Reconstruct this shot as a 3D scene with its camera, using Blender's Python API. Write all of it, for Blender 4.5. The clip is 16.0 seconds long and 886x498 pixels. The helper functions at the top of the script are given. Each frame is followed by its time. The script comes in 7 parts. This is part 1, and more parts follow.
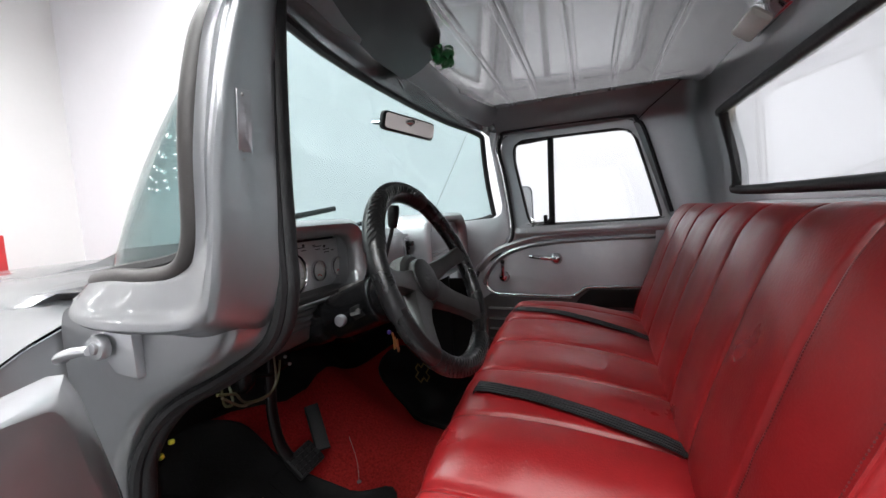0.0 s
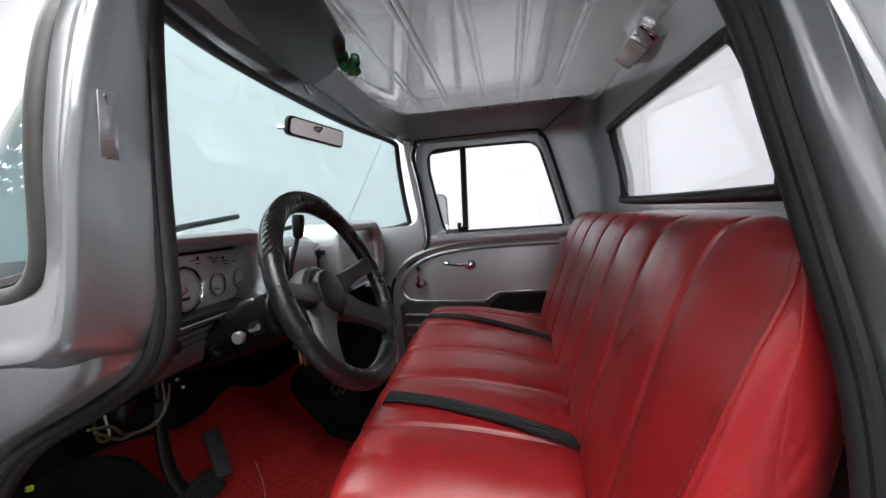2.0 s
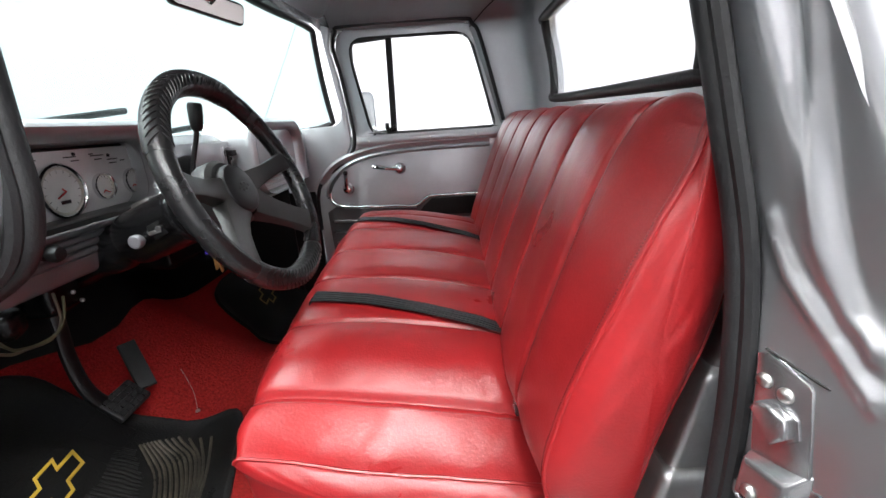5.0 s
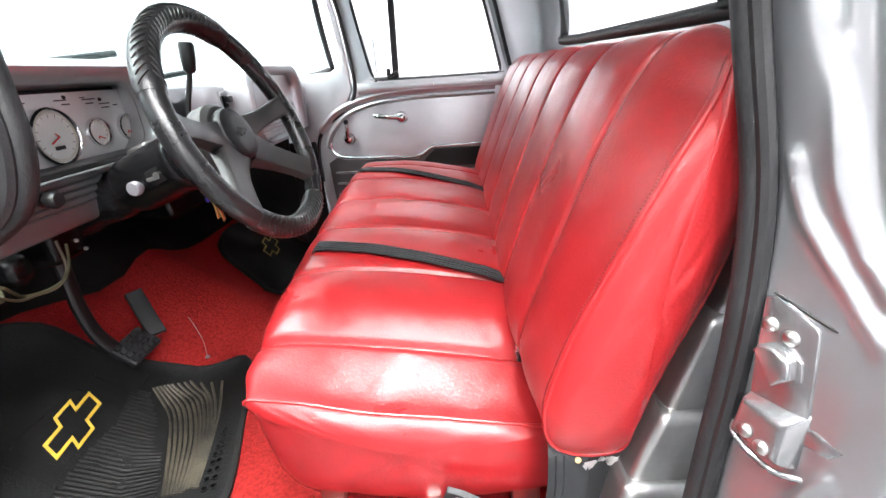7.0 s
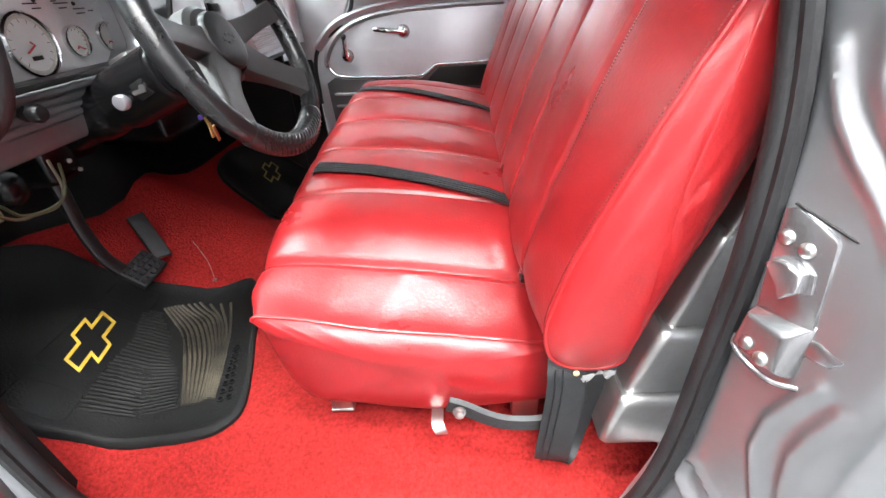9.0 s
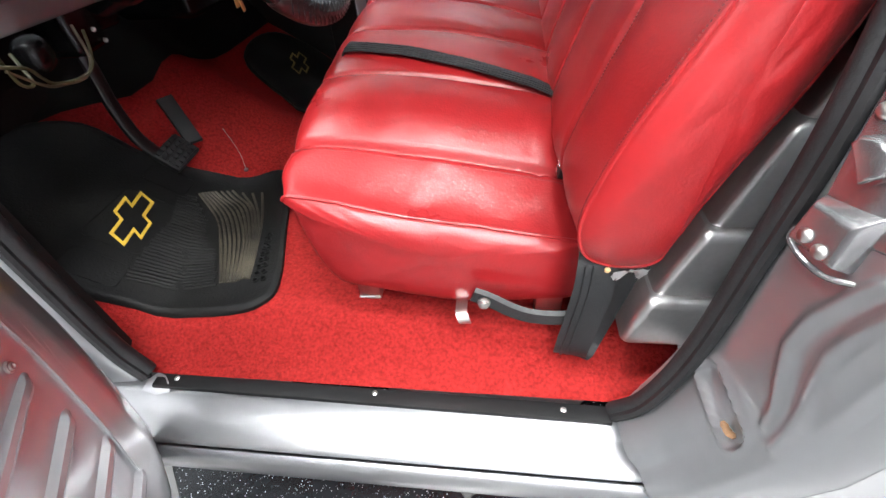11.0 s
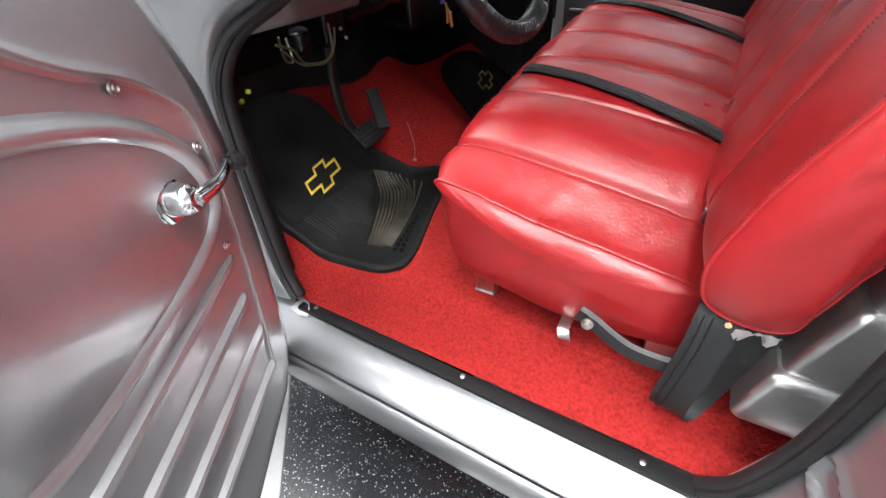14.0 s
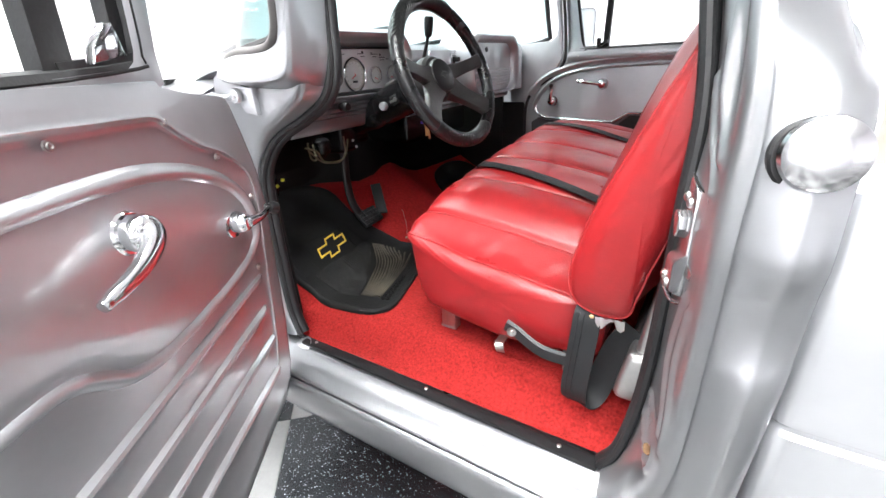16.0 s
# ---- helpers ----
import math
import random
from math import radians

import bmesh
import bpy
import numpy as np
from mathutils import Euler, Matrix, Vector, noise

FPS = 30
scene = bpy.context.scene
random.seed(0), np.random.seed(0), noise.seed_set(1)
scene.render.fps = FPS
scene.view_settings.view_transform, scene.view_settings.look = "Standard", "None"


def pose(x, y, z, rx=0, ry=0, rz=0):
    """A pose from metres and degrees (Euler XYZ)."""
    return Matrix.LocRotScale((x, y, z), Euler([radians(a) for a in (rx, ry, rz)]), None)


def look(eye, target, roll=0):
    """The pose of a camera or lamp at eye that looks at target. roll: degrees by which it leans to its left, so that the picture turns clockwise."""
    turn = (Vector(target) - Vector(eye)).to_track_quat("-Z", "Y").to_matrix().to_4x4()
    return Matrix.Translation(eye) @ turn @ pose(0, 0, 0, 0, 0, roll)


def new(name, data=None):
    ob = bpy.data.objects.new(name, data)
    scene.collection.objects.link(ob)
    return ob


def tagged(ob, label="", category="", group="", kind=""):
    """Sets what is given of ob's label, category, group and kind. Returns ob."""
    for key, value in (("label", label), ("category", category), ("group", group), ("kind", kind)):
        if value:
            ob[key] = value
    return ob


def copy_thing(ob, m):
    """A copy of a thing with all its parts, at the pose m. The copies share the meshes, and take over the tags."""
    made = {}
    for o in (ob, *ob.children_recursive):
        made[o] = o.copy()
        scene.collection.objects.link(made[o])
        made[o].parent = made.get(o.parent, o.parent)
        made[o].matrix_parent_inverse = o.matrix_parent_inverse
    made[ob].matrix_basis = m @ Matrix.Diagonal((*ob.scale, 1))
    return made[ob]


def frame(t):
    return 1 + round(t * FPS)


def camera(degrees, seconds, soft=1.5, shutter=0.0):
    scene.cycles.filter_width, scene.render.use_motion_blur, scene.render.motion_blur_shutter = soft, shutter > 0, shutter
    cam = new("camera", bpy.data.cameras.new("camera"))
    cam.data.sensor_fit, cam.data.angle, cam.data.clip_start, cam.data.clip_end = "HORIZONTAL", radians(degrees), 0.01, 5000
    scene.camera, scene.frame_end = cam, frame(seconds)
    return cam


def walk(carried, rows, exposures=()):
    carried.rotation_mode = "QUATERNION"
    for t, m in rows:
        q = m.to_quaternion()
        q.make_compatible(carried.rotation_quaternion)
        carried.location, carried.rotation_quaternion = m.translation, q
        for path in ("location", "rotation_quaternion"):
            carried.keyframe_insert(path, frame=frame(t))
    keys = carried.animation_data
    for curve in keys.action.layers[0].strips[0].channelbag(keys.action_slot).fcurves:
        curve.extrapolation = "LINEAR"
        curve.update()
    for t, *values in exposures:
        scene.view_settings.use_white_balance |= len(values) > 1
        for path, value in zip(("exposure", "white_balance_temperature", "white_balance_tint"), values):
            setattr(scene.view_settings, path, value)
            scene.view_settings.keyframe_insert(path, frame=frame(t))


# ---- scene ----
cam = camera(92.6, 16.0)
PATH = [
    (0, (-0.274, -0.413, 1.442), (-0.935, 1.467, 1.283), -4.1),
    (0.5, (-0.264, -0.412, 1.445), (-0.847, 1.496, 1.303), -4.2),
    (1, (-0.251, -0.413, 1.445), (-0.749, 1.52, 1.308), -4.2),
    (1.5, (-0.255, -0.405, 1.449), (-0.655, 1.549, 1.302), -4.1),
    (2, (-0.238, -0.407, 1.449), (-0.55, 1.562, 1.29), -4.1),
    (2.5, (-0.23, -0.407, 1.449), (-0.455, 1.573, 1.28), -3.9),
    (3, (-0.228, -0.406, 1.448), (-0.379, 1.579, 1.264), -3.8),
    (3.5, (-0.224, -0.404, 1.445), (-0.312, 1.58, 1.208), -3.7),
    (4, (-0.223, -0.396, 1.43), (-0.267, 1.575, 1.092), -3.8),
    (4.5, (-0.225, -0.391, 1.42), (-0.247, 1.555, 0.96), -3.6),
    (4.7, (-0.221, -0.386, 1.415), (-0.248, 1.546, 0.899), -3.7),
    (7, (-0.224, -0.378, 1.394), (-0.283, 1.462, 0.612), -3.9),
    (7.5, (-0.223, -0.376, 1.387), (-0.29, 1.431, 0.533), -4.0),
    (8, (-0.224, -0.375, 1.38), (-0.295, 1.397, 0.455), -4.0),
    (8.5, (-0.226, -0.374, 1.374), (-0.3, 1.362, 0.384), -4.0),
    (8.7, (-0.225, -0.372, 1.373), (-0.307, 1.348, 0.356), -4.1),
    (10.8, (-0.229, -0.38, 1.324), (-0.408, 1.084, -0.027), -4.8),
    (11, (-0.235, -0.383, 1.322), (-0.456, 1.062, -0.042), -4.4),
    (11.5, (-0.24, -0.388, 1.317), (-0.604, 1.005, -0.071), -4.7),
    (12, (-0.244, -0.389, 1.317), (-0.716, 0.976, -0.067), -4.6),
    (12.5, (-0.241, -0.388, 1.317), (-0.81, 0.945, -0.06), -4.3),
    (13, (-0.239, -0.402, 1.317), (-0.924, 0.89, -0.048), -4.0),
    (13.5, (-0.217, -0.424, 1.317), (-0.971, 0.852, -0.025), -3.7),
    (14, (-0.19, -0.453, 1.324), (-1.025, 0.875, 0.083), -3.5),
    (14.5, (-0.144, -0.492, 1.335), (-1.026, 0.918, 0.223), -3.4),
    (15, (-0.065, -0.546, 1.336), (-0.954, 0.917, 0.302), -3.6),
    (15.5, (0.008, -0.611, 1.34), (-0.924, 0.896, 0.412), -3.3),
    (16, (0.08, -0.681, 1.342), (-0.928, 0.848, 0.538), -3.3),
]
walk(cam, [(t, look(eye, target, roll)) for t, eye, target, roll in PATH], [(0.0, -0.37), (3.0, -0.28), (3.5, -0.06), (4.0, 0.02), (4.7, 0.24), (7.0, 1.44), (8.7, 1.4), (11.0, 0.80), (12.0, 0.42), (12.5, 0.36), (13.0, 0.40), (14.0, 0.62), (15.0, 0.84), (15.5, 0.92), (16.0, 0.90)])


# ---- world ----
GZ = 0.12      # showroom floor
YC = 0.79      # middle of the cab
world = bpy.data.worlds.new("world")
scene.world = world
world.use_nodes = True
world.node_tree.nodes["Background"].inputs[0].default_value = (0.9, 0.9, 1.0, 1)
world.node_tree.nodes["Background"].inputs[1].default_value = 0.3
LAMP = 57.0      # watts of each ceiling light over the truck and beyond it
LAMP_DOOR = 25.0      # of those beside the open door
LAMP_REAR = 72.0      # of those beside the bed
LAMP_BAY = 170.0      # of those in the added bay ahead, strong to brighten what the paint reflects
LAMP_WALL = 42.0      # and of those along the wall on the door side


# ---- materials ----
def mat(name, color, rough=0.5, metal=0.0, var=0.0, scale=8.0, bump=0.0, bscale=60.0, coat=0.0, color2=None, spec=0.5, rvar=0.0):
    """A surface with mottled colour at one scale, grain at another and fine relief."""
    m = bpy.data.materials.new(name)
    m.use_nodes = True
    nt = m.node_tree
    p = nt.nodes["Principled BSDF"]
    p.inputs["Base Color"].default_value = (*color, 1)
    p.inputs["Roughness"].default_value = rough
    p.inputs["Metallic"].default_value = metal
    p.inputs["Coat Weight"].default_value = coat
    p.inputs["Coat Roughness"].default_value = 0.04
    p.inputs["Specular IOR Level"].default_value = spec
    tc = nt.nodes.new("ShaderNodeTexCoord")
    if var > 0 or color2:
        n1 = nt.nodes.new("ShaderNodeTexNoise")
        n1.inputs["Scale"].default_value = scale
        n1.inputs["Detail"].default_value = 5
        n2 = nt.nodes.new("ShaderNodeTexNoise")
        n2.inputs["Scale"].default_value = scale * 14
        n2.inputs["Detail"].default_value = 2
        nt.links.new(tc.outputs["Object"], n1.inputs["Vector"])
        nt.links.new(tc.outputs["Object"], n2.inputs["Vector"])
        mx = nt.nodes.new("ShaderNodeMath")
        mx.operation = "MULTIPLY_ADD"
        mx.inputs[1].default_value = 0.35
        nt.links.new(n2.outputs[0], mx.inputs[0])
        nt.links.new(n1.outputs[0], mx.inputs[2])
        rp = nt.nodes.new("ShaderNodeValToRGB")
        c2 = color2 or tuple(c * (1 - var) for c in color)
        rp.color_ramp.elements[0].position = 0.42
        rp.color_ramp.elements[1].position = 0.86
        rp.color_ramp.elements[0].color = (*c2, 1)
        rp.color_ramp.elements[1].color = (*color, 1)
        nt.links.new(mx.outputs[0], rp.inputs[0])
        nt.links.new(rp.outputs[0], p.inputs["Base Color"])
        if rvar:
            mr = nt.nodes.new("ShaderNodeMapRange")
            mr.inputs[3].default_value = rough - rvar
            mr.inputs[4].default_value = rough + rvar
            nt.links.new(n1.outputs[0], mr.inputs[0])
            nt.links.new(mr.outputs[0], p.inputs["Roughness"])
    if bump > 0:
        nb = nt.nodes.new("ShaderNodeTexNoise")
        nb.inputs["Scale"].default_value = bscale
        nb.inputs["Detail"].default_value = 3
        nt.links.new(tc.outputs["Object"], nb.inputs["Vector"])
        b = nt.nodes.new("ShaderNodeBump")
        b.inputs["Strength"].default_value = bump
        b.inputs["Distance"].default_value = 0.004
        nt.links.new(nb.outputs[0], b.inputs["Height"])
        nt.links.new(b.outputs[0], p.inputs["Normal"])
    return m


def glass_mat(name, tint, gloss=0.04, edge=0.9, rough=0.0):
    m = bpy.data.materials.new(name)
    m.use_nodes = True
    nt = m.node_tree
    nt.nodes.remove(nt.nodes["Principled BSDF"])
    out = nt.nodes["Material Output"]
    tr = nt.nodes.new("ShaderNodeBsdfTransparent")
    tr.inputs[0].default_value = (*tint, 1)
    gl = nt.nodes.new("ShaderNodeBsdfGlossy")
    gl.inputs["Roughness"].default_value = rough
    lw = nt.nodes.new("ShaderNodeLayerWeight")
    lw.inputs[0].default_value = 0.5
    pw = nt.nodes.new("ShaderNodeMath")
    pw.operation = "POWER"
    pw.inputs[1].default_value = 5.0
    nt.links.new(lw.outputs["Facing"], pw.inputs[0])
    fr = nt.nodes.new("ShaderNodeMath")
    fr.operation = "MULTIPLY_ADD"
    fr.inputs[1].default_value = edge
    fr.inputs[2].default_value = gloss
    nt.links.new(pw.outputs[0], fr.inputs[0])
    mx = nt.nodes.new("ShaderNodeMixShader")
    nt.links.new(fr.outputs[0], mx.inputs[0])
    nt.links.new(tr.outputs[0], mx.inputs[1])
    nt.links.new(gl.outputs[0], mx.inputs[2])
    nt.links.new(mx.outputs[0], out.inputs[0])
    return m


def glow_mat(name, color, strength):
    m = bpy.data.materials.new(name)
    m.use_nodes = True
    p = m.node_tree.nodes["Principled BSDF"]
    p.inputs["Base Color"].default_value = (*color, 1)
    p.inputs["Emission Color"].default_value = (*color, 1)
    p.inputs["Emission Strength"].default_value = strength
    return m


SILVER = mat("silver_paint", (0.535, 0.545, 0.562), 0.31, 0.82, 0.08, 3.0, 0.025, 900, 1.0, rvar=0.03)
# Darker copy of the body silver; weaker light in the cab is in its colour.
SILVER_DIM = mat("silver_paint_dimmed", (0.425, 0.432, 0.446), 0.37, 0.72, 0.09, 4.0, 0.025, 900, 1.0, rvar=0.03)
# Silver darkened again and polished, so the roof's underside looks dim.
ROOF_DIM = mat("roof_silver_dimmed", (0.33, 0.33, 0.335), 0.15, 0.9, 0.08, 4.0, 0.012, 900, 1.0, rvar=0.02)
OLDRUB = mat("weathered_rubber", (0.032, 0.028, 0.027), 0.42, 0, 0.3, 20.0, 0.08, 200)
COLUMN = mat("gloss_black", (0.005, 0.005, 0.0055), 0.24, 0, 0.2, 10.0, 0.03, 300, spec=0.3)
LIFTED = mat("machined_cap", (0.40, 0.40, 0.43), 0.34, 0.7, 0.05, 40.0)
SATIN = mat("satin_chrome", (0.62, 0.62, 0.63), 0.20, 1.0, 0.06, 20.0)
BRUSHED = mat("brushed_tank", (0.46, 0.455, 0.45), 0.31, 0.9, 0.18, 9.0, 0.06, 120)
VINYL = mat("red_vinyl", (0.245, 0.011, 0.013), 0.30, 0, 0.16, 5.0, 0.12, 230, 0.0, spec=0.40, rvar=0.07)
CARPET = mat("red_carpet", (0.46, 0.030, 0.028), 0.95, 0, 0.5, 150.0, 1.0, 180, spec=0.1)
RUBBER = mat("black_rubber", (0.010, 0.010, 0.011), 0.52, 0, 0.4, 12.0, 0.2, 160, spec=0.38)
MATRUB = mat("mat_rubber", (0.006, 0.006, 0.0066), 0.52, 0, 0.5, 7.0, 0.3, 240, color2=(0.009, 0.0088, 0.008), spec=0.10)
WORN = mat("worn_rib_rubber", (0.060, 0.051, 0.037), 0.55, 0, 0.6, 16.0, 0.3, 240, color2=(0.008, 0.0075, 0.007), spec=0.25)
PLASTIC = mat("black_plastic", (0.008, 0.008, 0.0085), 0.34, 0, 0.3, 10.0, 0.10, 420, spec=0.35)
LEATHER = mat("black_leather", (0.009, 0.009, 0.0095), 0.31, 0, 0.4, 16.0, 0.35, 90)
RIM = mat("wheel_rim_vinyl", (0.010, 0.010, 0.0105), 0.27, 0, 0.4, 14.0, 0.10, 260, rvar=0.06)
SPOKE = mat("worn_wheel_plastic", (0.024, 0.023, 0.022), 0.42, 0, 0.5, 18.0, 0.15, 320, color2=(0.010, 0.010, 0.010))
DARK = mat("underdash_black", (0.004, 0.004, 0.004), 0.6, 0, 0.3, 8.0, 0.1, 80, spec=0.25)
BELT = mat("belt_webbing", (0.010, 0.0105, 0.0115), 0.5, 0, 0.3, 30.0, 0.3, 500, spec=0.3)
CHROME = mat("chrome", (0.72, 0.72, 0.73), 0.07, 1.0, 0.06, 20.0)
STEEL = mat("zinc_steel", (0.50, 0.49, 0.47), 0.3, 1.0, 0.25, 30.0, 0.05, 200)
ALU = mat("engraved_plate", (0.80, 0.80, 0.80), 0.36, 0.35, 0.12, 25.0, 0.03, 300)
# Silver darkened to stand in for the dim reflections on the striker.
STRIKER = mat("dimmed_striker_silver", (0.36, 0.36, 0.37), 0.26, 0.92, 0.15, 12.0, 0.03, 400, 0.3, rvar=0.05)
RUST = mat("rust_stain", (0.13, 0.065, 0.025), 0.8, 0, 0.6, 30.0, 0.3, 200)
GOLD = mat("gold_print", (0.62, 0.40, 0.04), 0.5, 0, 0.3, 40.0)
DULLGOLD = mat("dull_gold_print", (0.30, 0.22, 0.06), 0.6, 0, 0.5, 40.0)
GREEN = mat("green_ribbon", (0.01, 0.16, 0.03), 0.35, 0, 0.4, 30.0)
VISOR = mat("grey_visor", (0.013, 0.014, 0.016), 0.45, 0, 0.2, 9.0, 0.1, 300)
WHITE_DIAL = mat("white_dial", (0.72, 0.72, 0.70), 0.45, 0, 0.05, 30.0)
DIALRING = mat("cream_dial_ring", (0.52, 0.50, 0.44), 0.4, 0, 0.1, 40.0)
REDNEEDLE = mat("red_needle", (0.6, 0.02, 0.02), 0.4)
WALLP = mat("white_wall_paint", (0.80, 0.79, 0.82), 0.7, 0, 0.03, 1.0, 0.03, 60)
WALLW = mat("warm_wall_paint", (0.82, 0.81, 0.80), 0.7, 0, 0.03, 1.0, 0.03, 60)
CEILP = mat("ceiling_paint", (0.8, 0.8, 0.8), 0.8, 0, 0.04, 1.0)
TILE_B = mat("black_speckled_tile", (0.014, 0.015, 0.017), 0.22, 0, 0.3, 6.0)
TILE_G = mat("grey_tile", (0.14, 0.14, 0.14), 0.25, 0, 0.2, 5.0)
REDCAB = mat("red_enamel", (0.5, 0.02, 0.02), 0.3, 0, 0.1, 5.0)
# Dark grey that carries the shade on the passenger door's lower panel.
PANEL_SHADE = mat("shaded_panel_paint", (0.09, 0.088, 0.09), 0.32, 0.5, 0.1, 6.0, 0.02, 300, 0.6)
LENS = mat("frosted_lens", (0.72, 0.71, 0.66), 0.25, 0, 0.08, 12.0)
YELLOW = mat("yellow_tag", (0.65, 0.70, 0.05), 0.5, 0, 0.1, 40.0)
WIRE_A = mat("olive_wire", (0.07, 0.07, 0.03), 0.5)
WIRE_B = mat("tan_wire", (0.09, 0.066, 0.036), 0.5)
GLASS = glass_mat("clear_glass", (0.935, 0.945, 0.95))
TINTED = glass_mat("tinted_glass", (0.70, 0.79, 0.785))
GLOW = glow_mat("lamp_diffuser", (1.0, 0.985, 0.97), 16.0)


def speckle(m):
    """White and grey terrazzo chips in a dark tile."""
    nt = m.node_tree
    p = nt.nodes["Principled BSDF"]
    old = p.inputs["Base Color"].links[0].from_socket
    tc = nt.nodes.new("ShaderNodeTexCoord")
    v = nt.nodes.new("ShaderNodeTexVoronoi")
    v.inputs["Scale"].default_value = 190
    v.inputs["Randomness"].default_value = 1.0
    nt.links.new(tc.outputs["Object"], v.inputs["Vector"])
    near = nt.nodes.new("ShaderNodeMath")
    near.operation = "LESS_THAN"
    near.inputs[1].default_value = 0.26
    nt.links.new(v.outputs["Distance"], near.inputs[0])
    sep = nt.nodes.new("ShaderNodeSeparateColor")
    nt.links.new(v.outputs["Color"], sep.inputs[0])
    few = nt.nodes.new("ShaderNodeMath")
    few.operation = "GREATER_THAN"
    few.inputs[1].default_value = 0.64
    nt.links.new(sep.outputs[0], few.inputs[0])
    both = nt.nodes.new("ShaderNodeMath")
    both.operation = "MULTIPLY"
    nt.links.new(near.outputs[0], both.inputs[0])
    nt.links.new(few.outputs[0], both.inputs[1])
    amt = nt.nodes.new("ShaderNodeMath")
    amt.operation = "MULTIPLY"
    nt.links.new(both.outputs[0], amt.inputs[0])
    nt.links.new(sep.outputs[1], amt.inputs[1])
    mx = nt.nodes.new("ShaderNodeMix")
    mx.data_type = "RGBA"
    nt.links.new(amt.outputs[0], mx.inputs[0])
    nt.links.new(old, mx.inputs[6])
    mx.inputs[7].default_value = (0.55, 0.56, 0.60, 1)
    nt.links.new(mx.outputs[2], p.inputs["Base Color"])


speckle(TILE_B)


def stains(m, size, edge, amount):
    """Darkens a surface in a few soft-edged spots of dirt."""
    nt = m.node_tree
    p = nt.nodes["Principled BSDF"]
    old = p.inputs["Base Color"].links[0].from_socket
    tc = nt.nodes.new("ShaderNodeTexCoord")
    n = nt.nodes.new("ShaderNodeTexNoise")
    n.inputs["Scale"].default_value = size
    n.inputs["Detail"].default_value = 7
    n.inputs["Roughness"].default_value = 0.7
    nt.links.new(tc.outputs["Object"], n.inputs["Vector"])
    mr = nt.nodes.new("ShaderNodeMapRange")
    mr.inputs[1].default_value = edge
    mr.inputs[2].default_value = edge + 0.12
    mr.inputs[3].default_value = 0.0
    mr.inputs[4].default_value = amount
    nt.links.new(n.outputs[0], mr.inputs[0])
    mx = nt.nodes.new("ShaderNodeMix")
    mx.data_type = "RGBA"
    nt.links.new(mr.outputs[0], mx.inputs[0])
    nt.links.new(old, mx.inputs[6])
    mx.inputs[7].default_value = (0.035, 0.012, 0.011, 1)
    nt.links.new(mx.outputs[2], p.inputs["Base Color"])


stains(CARPET, 11.0, 0.62, 0.65)


# ---- mesh helpers ----
V = Vector


def thing(name, loc, label, category, group="", kind=""):
    e = new(name)
    e.empty_display_size = 0.05
    e.location = loc
    return tagged(e, label, category, group, kind)


def part(name, bm, material, parent=None, label="", smooth=True, tag=None):
    """Links a bmesh as one mesh object, under a thing or a part."""
    me = bpy.data.meshes.new(name)
    bmesh.ops.recalc_face_normals(bm, faces=bm.faces[:])
    for f in bm.faces:
        f.smooth = smooth
    if smooth:
        for e in bm.edges:
            if len(e.link_faces) == 2 and e.calc_face_angle(0) > 0.7:
                e.smooth = False
    bm.to_mesh(me)
    bm.free()
    me.materials.append(material)
    ob = new(name, me)
    if parent is not None:
        ob.parent = parent
        if parent.type == "EMPTY":
            ob.matrix_parent_inverse = Matrix.Translation(-V(parent.location))
    if label:
        ob["label"] = label
    if tag:
        tagged(ob, *tag)
    return ob


def box(bm, c, s, m=None, bevel=0.0, seg=2):
    r = bmesh.ops.create_cube(bm, size=1.0)
    vs = r["verts"]
    for v in vs:
        v.co = V((v.co.x * s[0], v.co.y * s[1], v.co.z * s[2]))
    if bevel > 0:
        es = list({e for v in vs for e in v.link_edges})
        r = bmesh.ops.bevel(bm, geom=es, offset=bevel, segments=seg, profile=0.5, affect="EDGES")
        vs = list({v for f in r["faces"] for v in f.verts} | {v for v in vs if v.is_valid})
    t = Matrix.Translation(c) @ (m.to_4x4() if m is not None else Matrix())
    for v in vs:
        v.co = t @ v.co
    return bm


def loft(bm, rings, closed_u=False, closed_v=False, caps=False):
    rows = [[bm.verts.new(p) for p in r] for r in rings]
    n = len(rows[0])
    k = len(rows)
    for i in range(k if closed_v else k - 1):
        a, b = rows[i], rows[(i + 1) % k]
        for j in range(n if closed_u else n - 1):
            jj = (j + 1) % n
            try:
                bm.faces.new((a[j], a[jj], b[jj], b[j]))
            except ValueError:
                pass
    if caps:
        bm.faces.new(rows[0])
        bm.faces.new(rows[-1])
    return rows


def smooth_path(pts, k=6, closed=False):
    """A Catmull-Rom curve through points."""
    pts = [V(p) for p in pts]
    n = len(pts)
    out = []
    for i in range(n if closed else n - 1):
        if closed:
            a, b, c, d = pts[i - 1], pts[i], pts[(i + 1) % n], pts[(i + 2) % n]
        else:
            b, c = pts[i], pts[i + 1]
            a = pts[i - 1] if i > 0 else b * 2 - c
            d = pts[i + 2] if i + 2 < n else c * 2 - b
        for j in range(k):
            t = j / k
            out.append(0.5 * (2 * b + (c - a) * t + (2 * a - 5 * b + 4 * c - d) * t * t + (3 * b - a - 3 * c + d) * t ** 3))
    if not closed:
        out.append(pts[-1])
    return out


